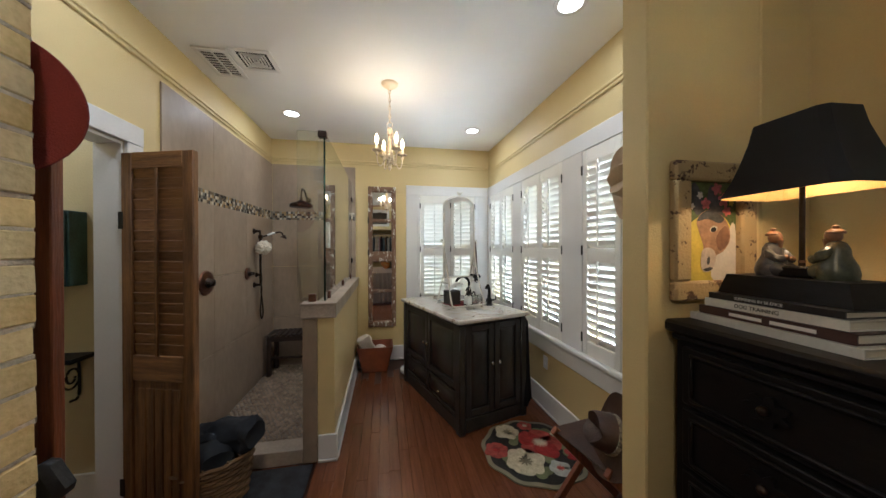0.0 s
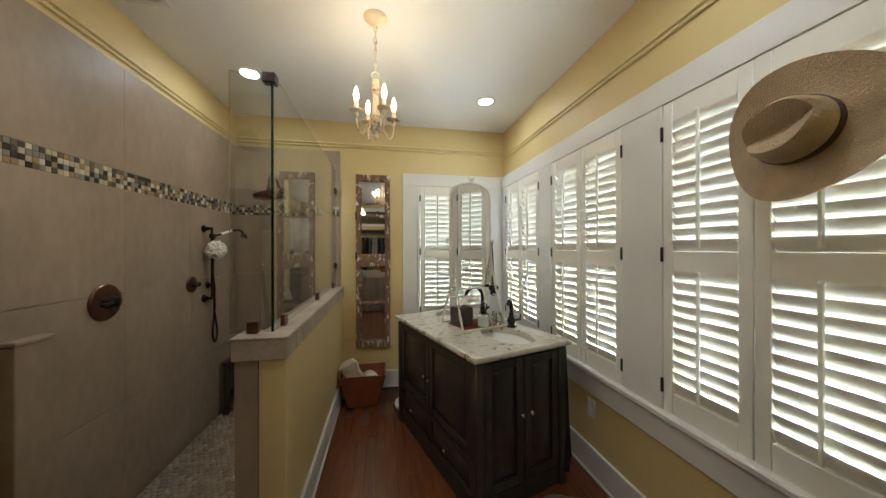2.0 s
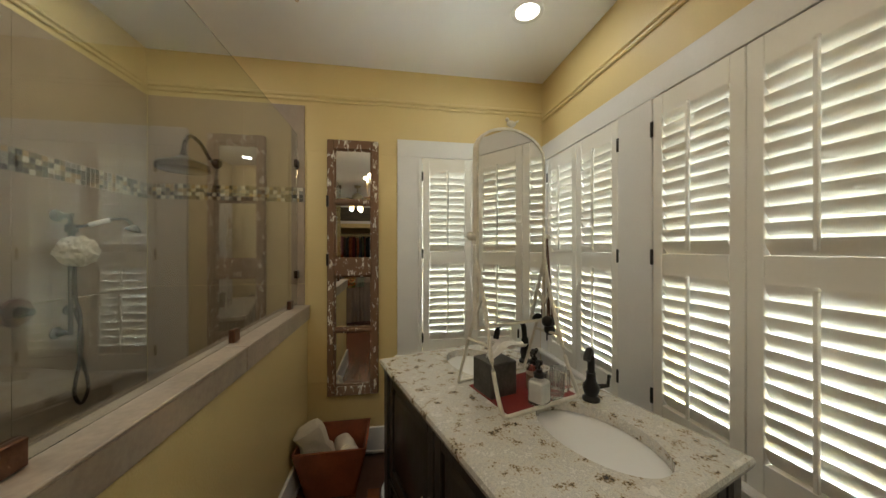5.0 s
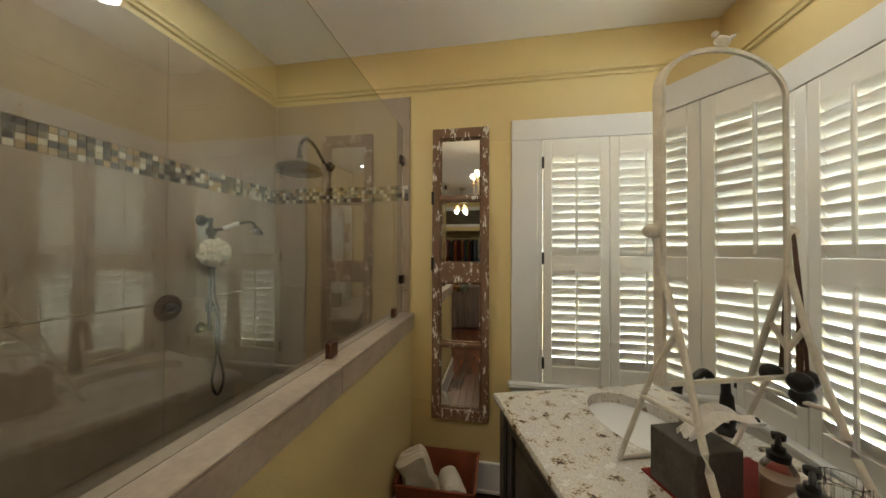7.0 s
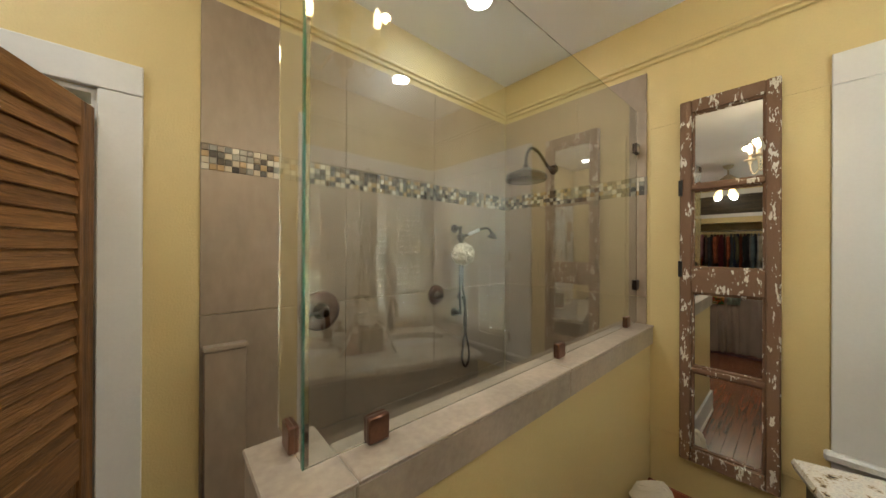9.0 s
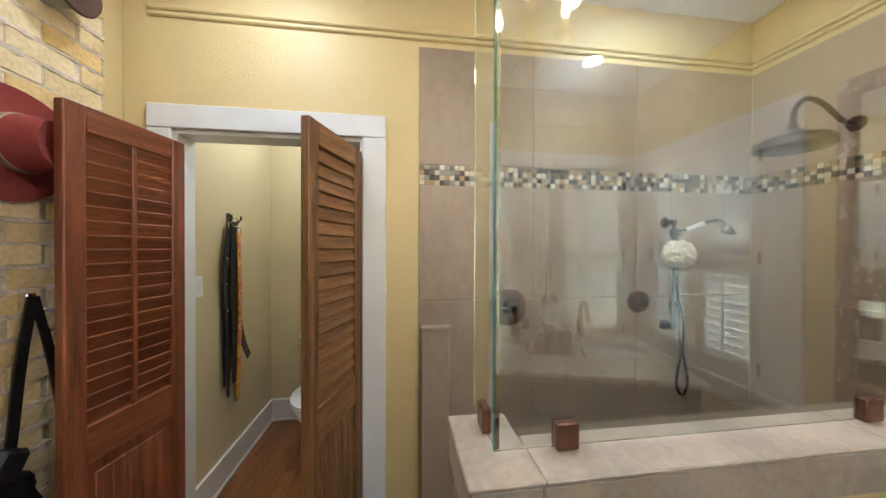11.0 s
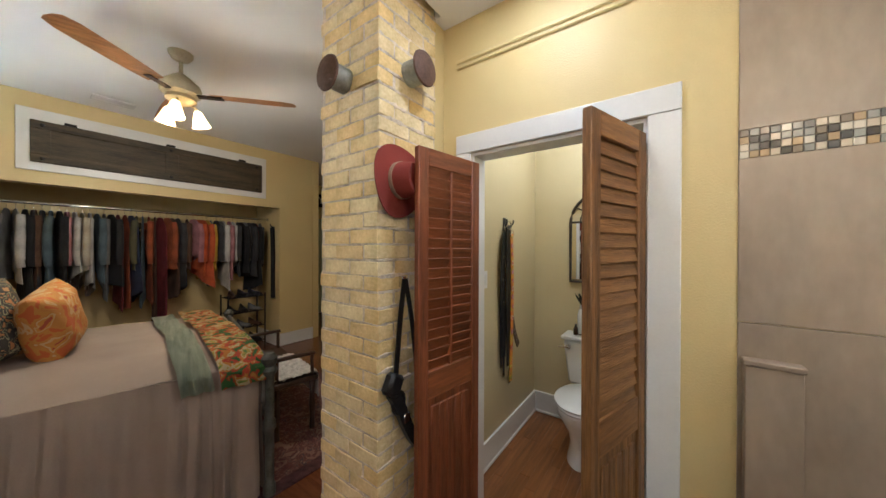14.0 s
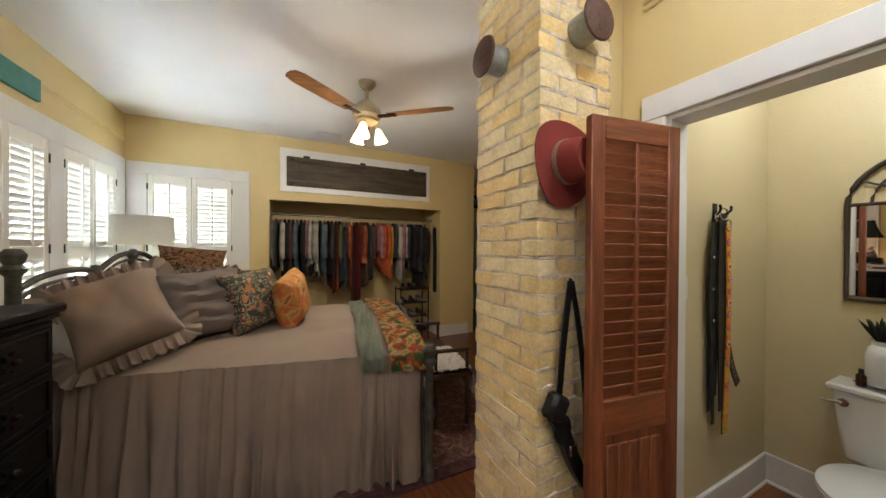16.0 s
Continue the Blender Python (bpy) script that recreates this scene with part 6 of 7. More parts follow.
flat(soft([(-0.066, 0.035), (-0.05, 0.06), (-0.018, 0.077), (0.02, 0.07), (0.055, 0.045), (0.03, 0.03), (-0.02, 0.045)]), -0.0119, PD, "brow")
flat(soft([(0.02, -0.02), (0.06, 0.02), (0.08, -0.02), (0.06, -0.06), (0.03, -0.07)]), -0.0119, PB, "cheek")
flat(soft([(-0.046, -0.075), (-0.02, -0.06), (0.008, -0.07), (0.018, -0.10), (0.004, -0.135), (-0.02, -0.15), (-0.046, -0.138)]), -0.0122, PM, "muzzle")
flat(ell(0.006, 0.008, 0.017, 0.011, 0.3), -0.0124, PW, "eyelid")
flat(ell(0.006, 0.006, 0.013, 0.009, 0.3), -0.0127, BLACKMETAL, "eye")
flat(ell(-0.016, -0.108, 0.007, 0.016, -0.15), -0.0125, PD, "nostril")
flat(soft([(-0.04, -0.14), (-0.01, -0.132), (0.004, -0.138), (-0.02, -0.147)]), -0.0125, PD, "mouth")
random.seed(21)
for x, zz, rr, m_ in ((-0.03, 0.10, 0.022, PP), (0.02, 0.155, 0.024, PP), (0.05, 0.115, 0.026, PP), (0.065, 0.075, 0.02, PP), (-0.055, 0.13, 0.014, PW), (0.07, 0.14, 0.013, PW), (-0.09, 0.09, 0.012, PW), (0.085, 0.105, 0.012, PY)):
    for k in range(5):
        a = 1.257 * k + x * 30
        flat(ell(x + rr * 0.5 * math.cos(a), zz + rr * 0.5 * math.sin(a), rr * 0.55, rr * 0.36, a, 12), -0.0129 - 0.00015 * k, m_, "painted_petal")

# ---- bed ----
IRON = mat("grey_green_iron", (0.085, 0.085, 0.07), 0.6, 0.2, vary=0.35, scale=16, bump=0.15)
bed = thing("bed", "queen bed with an arched grey-green iron frame", "bed", pose(1.69, 0.771, 0, 0, 0, -12.5) @ Matrix.Translation((-1.70, -0.98, 0)))
BEDM = bed.matrix_basis.copy()
HX, FX, Y0, Y1 = 1.70, -0.38, -0.72, 0.98


def post(x, y, h, nm="post"):
    part(nm, lathe(bmesh.new(), [(0.035, 0), (0.035, 0.06), (0.026, 0.08), (0.026, h * 0.45), (0.036, h * 0.47), (0.036, h * 0.52), (0.026, h * 0.54), (0.026, h - 0.14), (0.04, h - 0.12), (0.045, h - 0.10), (0.03, h - 0.08), (0.04, h - 0.06), (0.045, h - 0.03), (0.025, h), (0.001, h)], (x, y, 0), 18), IRON, bed)


for y in (Y0 + 0.04, Y1 - 0.04):
    post(HX, y, 1.455)
    post(FX, y + (0.08 if y > 0 else 0), 0.86)
ym = (Y0 + Y1) / 2
def archtube(dz):
    half = [(0.78, 1.255), (0.68, 1.30), (0.55, 1.325), (0.42, 1.325), (0.33, 1.305), (0.25, 1.345), (0.14, 1.40)]
    return curve_points([(HX, ym - a, z - dz) for a, z in half] + [(HX, ym, 1.42 - dz)] + [(HX, ym + a, z - dz) for a, z in half[::-1]], 6)


part("head_arch", tube(bmesh.new(), archtube(0.0), 0.017), IRON, bed)
part("inner_arch", tube(bmesh.new(), archtube(0.05), 0.010), IRON, bed)
part("lower_rail", cyl(bmesh.new(), (HX, Y0 + 0.04, 1.0), (HX, Y1 - 0.04, 1.0), 0.014), IRON, bed)
for k in range(1, 10):
    y = ym + (k - 5) * 0.165
    top = 1.35 if k == 5 else 1.25
    part("spindle", cyl(bmesh.new(), (HX, y, 0.5), (HX, y, top), 0.009, seg=10), IRON, bed)
for y, z in ((ym, 1.40), (ym - 0.33, 1.30), (ym + 0.33, 1.30)):
    part("casting", lathe(bmesh.new(), [(0.012, -0.08), (0.03, -0.06), (0.02, -0.03), (0.036, 0.0), (0.026, 0.03), (0.018, 0.045), (0.001, 0.05)], (HX, y, z), 14), IRON, bed)
for zz in (0.80, 0.45, 0.28):
    part("foot_rail", cyl(bmesh.new(), (FX, Y0, zz), (FX, Y1 + 0.04, zz), 0.016), IRON, bed)
for k in range(1, 8):
    y = Y0 + (Y1 - Y0) * k / 8
    part("foot_spindle", cyl(bmesh.new(), (FX, y, 0.28), (FX, y, 0.80), 0.009, seg=10), IRON, bed)
part("mattress", boxes((FX + 0.05, HX - 0.03, Y0 + 0.02, Y1 - 0.05, 0.30, 0.79), bev=0.05), CREAM, bed)

spread = thing("bedspread", "taupe linen bedspread with a gathered skirt to the floor", "bedspread", BEDM)
bm = bmesh.new()
nx, ny = 60, 44
grid = []
for i in range(nx + 1):
    row = []
    for j in range(ny + 1):
        x = FX + 0.05 + (HX - 0.06 - FX - 0.05) * i / nx
        y = Y0 + (Y1 - Y0) * j / ny
        e = min(1, 5 * min(j, ny - j) / ny)
        ex = min(1, 8 * min(i, 200) / nx)
        zz = 0.80 + 0.075 * math.sin(e * math.pi / 2) * (0.4 + 0.6 * math.sin(ex * math.pi / 2)) + 0.008 * noise.noise((x * 5, y * 5, 0)) + 0.004 * noise.noise((x * 16, y * 16, 3))
        row.append(bm.verts.new((x, y, zz)))
    grid.append(row)
for i in range(nx):
    for j in range(ny):
        bm.faces.new((grid[i][j], grid[i + 1][j], grid[i + 1][j + 1], grid[i][j + 1]))
part("top", bm, LINEN, spread)


def skirt(p0, p1, out, name):
    p0, p1, out = Vector(p0), Vector(p1), Vector(out)
    L = (p1 - p0).length
    n = int(L / 0.008)
    bm = bmesh.new()
    rows = []
    for j in range(15):
        f = j / 14
        row = []
        for i in range(n + 1):
            u = i / n * L
            ph = u * 66 + 9.0 * noise.noise((u * 3.1, 0.3, 1.7)) + 3.0 * noise.noise((u * 9.0, f * 0.8, 4.7))
            w = (math.sin(ph) + 0.5 * math.sin(ph * 0.41 + 2) + 0.45 * (1 - 0.5 * f) * math.sin(ph * 2.3 + 1)) * (0.003 + 0.027 * max(0, (f - 0.03) / 0.97) ** 0.8) * (0.45 + 1.1 * abs(noise.noise((u * 5.0, f * 1.5, 8.1)) + 0.35))
            bulge = 0.02 * math.sin(min(1, f * 4) * math.pi / 2) + 0.045 * f + 0.015 * noise.noise((u * 2.0, f * 2, 5))
            hem = 0.025 + 0.018 * noise.noise((u * 4, 9, 2))
            row.append(bm.verts.new(p0 + (p1 - p0) * i / n + out * (bulge + w) + Vector((0, 0, 0.80 - (0.80 - hem) * f))))
        rows.append(row)
    for a, b in zip(rows, rows[1:]):
        for i in range(n):
            bm.faces.new((a[i], a[i + 1], b[i + 1], b[i]))
    part(name, bm, LINEN, spread)


skirt((HX - 0.06, Y1, 0), (FX + 0.05, Y1, 0), (0, 1, 0), "skirt")
skirt((FX + 0.05, Y1, 0), (FX + 0.05, Y0, 0), (-0.4, 0, 0), "skirt")
skirt((FX + 0.05, Y0, 0), (HX - 0.06, Y0, 0), (0, -1, 0), "skirt")


def pillow(name, label, m, w, h, th, material, ruffle=0.0, folds=0.0, group="bed pillows"):
    """Local x across, z up, y through."""
    bm = bmesh.new()
    n = 30
    sides = []
    for s_ in (-1, 1):
        g = []
        for i in range(n + 1):
            row = []
            for j in range(n + 1):
                u, v = 2 * i / n - 1, 2 * j / n - 1
                pin = 1 - 0.10 * (1 - abs(u) ** 2) * abs(v) ** 3
                pin2 = 1 - 0.10 * (1 - abs(v) ** 2) * abs(u) ** 3
                b = max(0, (1 - u ** 4) * (1 - v ** 4)) ** 0.55
                wob = 0.012 * noise.noise((u * 2.4 + w * 9, v * 2.4, s_)) + folds * math.sin(v * 15 + 3 * noise.noise((u * 2, v * 2, 4))) * b
                row.append(bm.verts.new((u * w / 2 * pin2, s_ * (b * th / 2 + wob * b) , v * h / 2 * pin)) if s_ < 0 or 0 < i < n and 0 < j < n else sides[0][i][j])
            g.append(row)
        sides.append(g)
        for i in range(n):
            for j in range(n):
                bm.faces.new((g[i][j], g[i + 1][j], g[i + 1][j + 1], g[i][j + 1]))
    t = thing(name, label, "pillow", m, group)
    part("cushion", bm, material, t)
    if ruffle:
        bm = bmesh.new()
        q = 90
        per = [(-1 + 2 * k / q, -1) for k in range(q)] + [(1, -1 + 2 * k / q) for k in range(q)] + [(1 - 2 * k / q, 1) for k in range(q)] + [(-1, 1 - 2 * k / q) for k in range(q)]
        rings = [[], [], [], []]
        for k, (u, v) in enumerate(per):
            base_ = Vector((u * w / 2 * 0.97, 0, v * h / 2 * 0.97))
            d = Vector((u * max(0, abs(u) - 0.75), 0, v * max(0, abs(v) - 0.75))).normalized()
            ph = k * 0.62 + 2.2 * noise.noise((k * 0.09, w, 2))
            for r_, f in enumerate((0, 0.3, 0.65, 1)):
                rings[r_].append(bm.verts.new(base_ + d * ruffle * f * (1 + 0.12 * noise.noise((k * 0.2, 3, h))) + Vector((0, f * (0.020 * math.sin(ph) + 0.008 * math.sin(2.3 * ph)), 0))))
        for a, b in zip(rings, rings[1:]):
            for k in range(len(a)):
                bm.faces.new((a[k], a[(k + 1) % len(a)], b[(k + 1) % len(a)], b[k]))
        part("ruffle", bm, material, t)
    return t


def patches(name, colours, scale, rough=0.85, dist=0.6):
    m = mat(name, (0.5, 0.5, 0.5), rough, vary=0.1, fine=260, bump=0.15)
    n, l = m.node_tree.nodes, m.node_tree.links
    co = [x for x in n if x.type == "MAPPING"][0]
    nz = n.new("ShaderNodeTexNoise")
    nz.inputs["Scale"].default_value, nz.inputs["Detail"].default_value, nz.inputs["Distortion"].default_value = scale, 2.0, dist
    l.new(co.outputs[0], nz.inputs[0])
    rp = n.new("ShaderNodeValToRGB")
    rp.color_ramp.interpolation = "CONSTANT"
    k = len(colours)
    rp.color_ramp.elements[0].color = (*colours[0], 1)
    rp.color_ramp.elements[1].color, rp.color_ramp.elements[1].position = (*colours[-1], 1), 0.66
    for i in range(1, k - 1):
        rp.color_ramp.elements.new(0.36 + 0.30 * i / (k - 1)).color = (*colours[i], 1)
    l.new(nz.outputs[0], rp.inputs[0])
    l.new(rp.outputs[0], n["Principled BSDF"].inputs["Base Color"])
    return m


INK = (0.035, 0.034, 0.030)
FLORAL = patches("dark_floral_print", [(0.38, 0.17, 0.06), INK, INK, (0.28, 0.26, 0.14), INK, INK, INK, INK, (0.40, 0.22, 0.09)], 21)
ORANGE = patches("orange_print", [(0.42, 0.10, 0.02), (0.42, 0.19, 0.03), (0.40, 0.17, 0.03), (0.45, 0.30, 0.13), (0.42, 0.19, 0.03), (0.30, 0.06, 0.03)], 12)
LEOPARD = patches("leopard_print", [(0.01, 0.008, 0.006), (0.20, 0.09, 0.03), (0.24, 0.12, 0.04), (0.012, 0.009, 0.007), (0.24, 0.12, 0.04), (0.012, 0.009, 0.007)], 46, dist=0.0)
QUILT = patches("kantha_quilt_print", [(0.05, 0.14, 0.03), (0.42, 0.06, 0.02), (0.48, 0.20, 0.03), (0.52, 0.42, 0.22), (0.40, 0.30, 0.05), (0.14, 0.22, 0.05)], 17)
WHITECOT = mat("white_cotton", (0.66, 0.63, 0.58), 0.9, vary=0.05, fine=260, bump=0.1)
pillow("sham_pillow", "large taupe linen pillow with a ruffled edge", pose(1.31, 0.68, 1.085, 38, 19, 20), 0.45, 0.48, 0.31, LINEN, 0.085)
pillow("tiered_pillow", "grey linen pillow with tiered ruffles", pose(0.98, 0.50, 1.09, 24, 4, 24), 0.50, 0.47, 0.27, GREYLINEN, 0.02, 0.016)
pillow("floral_pillow", "dark square pillow with an orange and green floral print", pose(0.69, 0.42, 1.09, 16, 6, 48), 0.45, 0.44, 0.17, FLORAL)
pillow("floral_pillow", "dark floral print pillow behind another", pose(0.66, 0.06, 1.09, 20, 0, 66), 0.44, 0.44, 0.16, FLORAL)
pillow("orange_pillow", "orange printed square pillow standing on its corner edge", pose(0.44, 0.34, 1.07, 8, 12, 74), 0.42, 0.40, 0.20, ORANGE)
pillow("leopard_pillow", "brown leopard print lumbar pillow on top", pose(1.17, -0.16, 1.33, 18, -6, 18), 0.46, 0.27, 0.16, LEOPARD)
pillow("sham_pillow", "taupe linen pillow against the headboard", pose(1.30, -0.30, 1.08, 18, 0, 66), 0.62, 0.46, 0.22, GREYLINEN, 0.05)
pillow("tiered_pillow", "grey linen pillow resting behind the others", pose(1.02, -0.1, 1.08, 20, 0, 62), 0.54, 0.42, 0.18, GREYLINEN, 0.03, 0.01)
pillow("sleeping_pillow", "white cotton sleeping pillow lying flat", pose(1.50, 0.52, 0.965, -76, 0, -102), 0.62, 0.40, 0.22, WHITECOT)


def drape(name, label, x0, x1, y0, drop, material, wob):
    """A throw across the foot of the bed, hanging over the side."""
    bm = bmesh.new()
    n = 60
    rows = []
    for i in range(13):
        f = i / 12
        x = x0 + (x1 - x0) * f
        row = []
        L = (Y1 + 0.03 - y0) + drop
        for k in range(n + 1):
            s_ = L * k / n
            if s_ < Y1 + 0.03 - y0:
                y, zz = y0 + s_, 0.893 - 0.085 * max(0, (y0 + s_ - Y1 + 0.2) / 0.23) ** 2
            else:
                y, zz = Y1 + 0.045, 0.81 - (s_ - (Y1 + 0.03 - y0))
            w = wob * noise.noise((x * 7, s_ * 4, 2.2))
            hang = zz < 0.80
            row.append(bm.verts.new((x + 0.16 * (0.62 - s_ / L) + 0.05 * noise.noise((s_ * 2, 3, 1)), y + (abs(w) if hang else 0) + (0.012 * math.sin(f * 14) if hang else 0), zz + (0 if hang else abs(w) + 0.01))))
        rows.append(row)
    for a, b in zip(rows, rows[1:]):
        for k in range(n):
            bm.faces.new((a[k], a[k + 1], b[k + 1], b[k]))
    bmesh.ops.solidify(bm, geom=bm.faces[:], thickness=0.006)
    return single(name, bm, material, label, "throw", BEDM)


STRIPE = mat("pale_green_stripe", (0.22, 0.27, 0.19), 0.9, vary=0.25, scale=9, fine=200, bump=0.2, stretch=(4, 0.3, 0.3), other=(0.36, 0.38, 0.28))
drape("quilt_throw", "bright red, orange and green printed quilt folded across the bed's foot", -0.31, -0.08, -0.5, 0.10, QUILT, 0.035)
drape("striped_throw", "pale green striped throw folded across the bed's foot", -0.05, 0.09, -0.45, 0.09, STRIPE, 0.03)

# bench with sheepskin at the foot
BENCHWOOD = mat("dark_brown_wood", (0.05, 0.028, 0.018), 0.45, vary=0.3, scale=8, bump=0.06)
t = thing("bench", "dark wooden bench at the foot of the bed", "bench", pose(-0.82, 0.35, 0.01, 0, 0, -10))
part("seat", boxes((-0.17, 0.17, -0.5, 0.5, 0.40, 0.44), bev=0.008), BENCHWOOD, t)
for x in (-0.15, 0.12):
    for y in (-0.47, 0.44):
        part("leg", lathe(bmesh.new(), [(0.022, 0), (0.018, 0.1), (0.026, 0.2), (0.018, 0.3), (0.024, 0.40)], (x + 0.015, y + 0.015, 0), 12), BENCHWOOD, t)
for y in (-0.47, 0.44):
    part("arm_rail", boxes((-0.16, 0.16, y, y + 0.03, 0.60, 0.63), bev=0.006), BENCHWOOD, t)
    for x in (-0.15, 0.12):
        part("arm_post", cyl(bmesh.new(), (x + 0.015, y + 0.015, 0.44), (x + 0.015, y + 0.015, 0.60), 0.014), BENCHWOOD, t)
FUR = mat("white_sheepskin", (0.62, 0.58, 0.52), 1.0, vary=0.2, scale=30, fine=220, bump=0.6, distance=0.01)
bm = bmesh.new()
bmesh.ops.create_grid(bm, x_segments=40, y_segments=50, size=1.0)
for v in bm.verts:
    x, y = v.co.x * 0.24, v.co.y * 0.30
    over = max(0, abs(x) - 0.175)
    rx = (0.175 + over * 0.15) * (1 if x > 0 else -1) if over else x
    v.co = Vector((rx, y + 0.18 + 0.03 * noise.noise((x * 9, y * 9, 0)), 0.462 - over * 3.4 + 0.02 * noise.noise((x * 40, y * 40, 1))))
single("sheepskin", bm, FUR, "white shaggy sheepskin draped over the bench", "sheepskin", pose(-0.82, 0.35, 0.01, 0, 0, -10))

# nightstand and drum lamp
t = thing("nightstand", "dark wooden nightstand beside the bed", "nightstand", pose(1.74, -0.92, 0))
part("body", boxes((-0.24, 0.24, -0.22, 0.22, 0.10, 0.70), bev=0.006), BENCHWOOD, t)
part("top", boxes((-0.26, 0.26, -0.24, 0.24, 0.701, 0.73), bev=0.006), BENCHWOOD, t)
for x in (-0.22, 0.18):
    for y in (-0.20, 0.16):
        part("leg", boxes((x, x + 0.04, y, y + 0.04, 0, 0.10)), BENCHWOOD, t)
t = thing("drum_lamp", "bedside lamp with a white linen drum shade", "lamp", pose(1.72, -0.92, 0.731))
part("base", lathe(bmesh.new(), [(0.08, 0), (0.08, 0.02), (0.03, 0.05), (0.05, 0.2), (0.06, 0.35), (0.03, 0.55), (0.014, 0.6), (0.012, 0.8)], seg=20), CREAMPAINT, t)
bm = lathe(bmesh.new(), [(0.232, 0.75), (0.225, 1.02)], seg=40)
bm.faces.ensure_lookup_table()
for f in [f for f in bm.faces if len(f.verts) > 4]:
    bm.faces.remove(f)
bmesh.ops.solidify(bm, geom=bm.faces[:], thickness=0.003)
part("shade", bm, mat("white_linen_shade", (0.66, 0.62, 0.54), 0.9, vary=0.04, fine=300, bump=0.1), t, "white linen drum shade")
SIGN = mat("worn_teal_board", (0.07, 0.22, 0.19), 0.6, vary=0.25, scale=6, bump=0.1)
t = thing("teal_sign", "long worn teal painted board above the window", "sign", pose(EB - 0.001, 0.30, 2.49))
part("board", boxes((-0.028, 0, -0.53, 0.50, 0, 0.16), bev=0.004), SIGN, t)

# ---- ceiling fan ----
FX0, FY0 = -0.15, 0.29
t = thing("ceiling_fan", "cream ceiling fan with wooden blades and three lit glass shades", "ceiling fan", pose(FX0, FY0, BED))
CREAMMETAL = mat("aged_cream_metal", (0.52, 0.46, 0.31), 0.4, 0.3, vary=0.15)
part("canopy", lathe(bmesh.new(), [(0.075, 0), (0.072, -0.02), (0.05, -0.05), (0.02, -0.065)], seg=24), CREAMMETAL, t)
part("rod", cyl(bmesh.new(), (0, 0, -0.06), (0, 0, -0.17), 0.013), CREAMMETAL, t)
part("motor", lathe(bmesh.new(), [(0.02, -0.15), (0.06, -0.18), (0.115, -0.23), (0.125, -0.26), (0.12, -0.30), (0.09, -0.32), (0.095, -0.345), (0.06, -0.37), (0.001, -0.38)], seg=32), CREAMMETAL, t)
BLADEW = mat("warm_wood_blade", (0.46, 0.22, 0.07), 0.4, vary=0.3, scale=6, stretch=(1, 8, 8))
for k, a in enumerate((37, 140, 265)):
    m = Matrix.Rotation(radians(a), 4, "Z")
    bm = bmesh.new()
    prof = [(0.20, 0.055), (0.30, 0.062), (0.45, 0.068), (0.70, 0.068), (0.765, 0.052), (0.78, 0.02)]
    top_ = [bm.verts.new(m @ Vector((x, y, -0.297 + y * 0.15))) for x, y in prof] + [bm.verts.new(m @ Vector((x, -y, -0.297 - y * 0.15))) for x, y in prof[::-1]]
    bm.faces.new(top_)
    bmesh.ops.solidify(bm, geom=bm.faces[:], thickness=0.006)
    b = part("blade", bm, BLADEW, t)
    bm = bmesh.new()
    box(bm, 0.10, 0.27, -0.022, 0.022, -0.309, -0.302, 0.002, m)
    part("blade_iron", bm, BRONZE, b)
GLOWSHADE = mat("lit_frosted_glass", (1.0, 0.66, 0.28), 0.4, vary=0, bump=0, emit=3.2)
for k in range(3):
    a = radians(60 + 120 * k)
    d = Vector((math.cos(a), math.sin(a), 0))
    part("light_arm", tube(bmesh.new(), curve_points([d * 0.03 + Vector((0, 0, -0.36)), d * 0.08 + Vector((0, 0, -0.37)), d * 0.10 + Vector((0, 0, -0.40))], 5), 0.010), CREAMMETAL, t)
    q = d.to_track_quat("X", "Z").to_matrix().to_4x4()
    bm = lathe(bmesh.new(), [(0.022, 0.0), (0.03, -0.02), (0.042, -0.06), (0.056, -0.105), (0.06, -0.115)], seg=24, m=Matrix.Translation(d * 0.10 + Vector((0, 0, -0.395))) @ q @ Matrix.Rotation(radians(-14), 4, "Y"))
    part("glass_shade", bm, GLOWSHADE, t, "lit frosted glass shade")
    point_lamp("fan_light", FX0 + d.x * 0.13, FY0 + d.y * 0.13, BED - 0.53, FANLIGHT, (1.0, 0.80, 0.55), 0.04)

# ---- closet ----
t = thing("wall_hatch", "old dark green panel on a white board above the closet", "panel", pose(-0.50, SB + 0.001, 2.20))
part("backboard", boxes((-1.07, 1.07, 0, 0.02, 0, 0.57), bev=0.004), WHITE, t)
OLDGREEN = mat("worn_green_brown_wood", (0.055, 0.05, 0.025), 0.6, vary=0.5, scale=3, fine=30, bump=0.2, stretch=(0.7, 1, 6), other=(0.10, 0.07, 0.035))
part("panel_board", boxes((-1.0, 0.99, 0.021, 0.04, 0.075, 0.46), bev=0.004), OLDGREEN, t)
for q in ((-1.0, 0.99, 0.385, 0.46), (-1.0, 0.99, 0.075, 0.15), (-1.0, -0.88, 0.15, 0.385), (0.87, 0.99, 0.15, 0.385), (-0.07, 0.05, 0.15, 0.385)):
    part("panel_frame", boxes((q[0], q[1], 0.04, 0.05, q[2], q[3]), bev=0.004), OLDGREEN, t)
for x in (-0.75, 0.0, 0.75):
    part("iron_strap", boxes((x - 0.04, x + 0.04, 0.021, 0.054, 0.462, 0.485), bev=0.003), BLACKMETAL, t)
for x in (-0.93, 0.0, 0.92):
    for zz in (0.11, 0.42):
        part("stud", ball(bmesh.new(), (x, 0.052, zz), 0.017, 1, 0.5, 1, 10), BLACKMETAL, t)
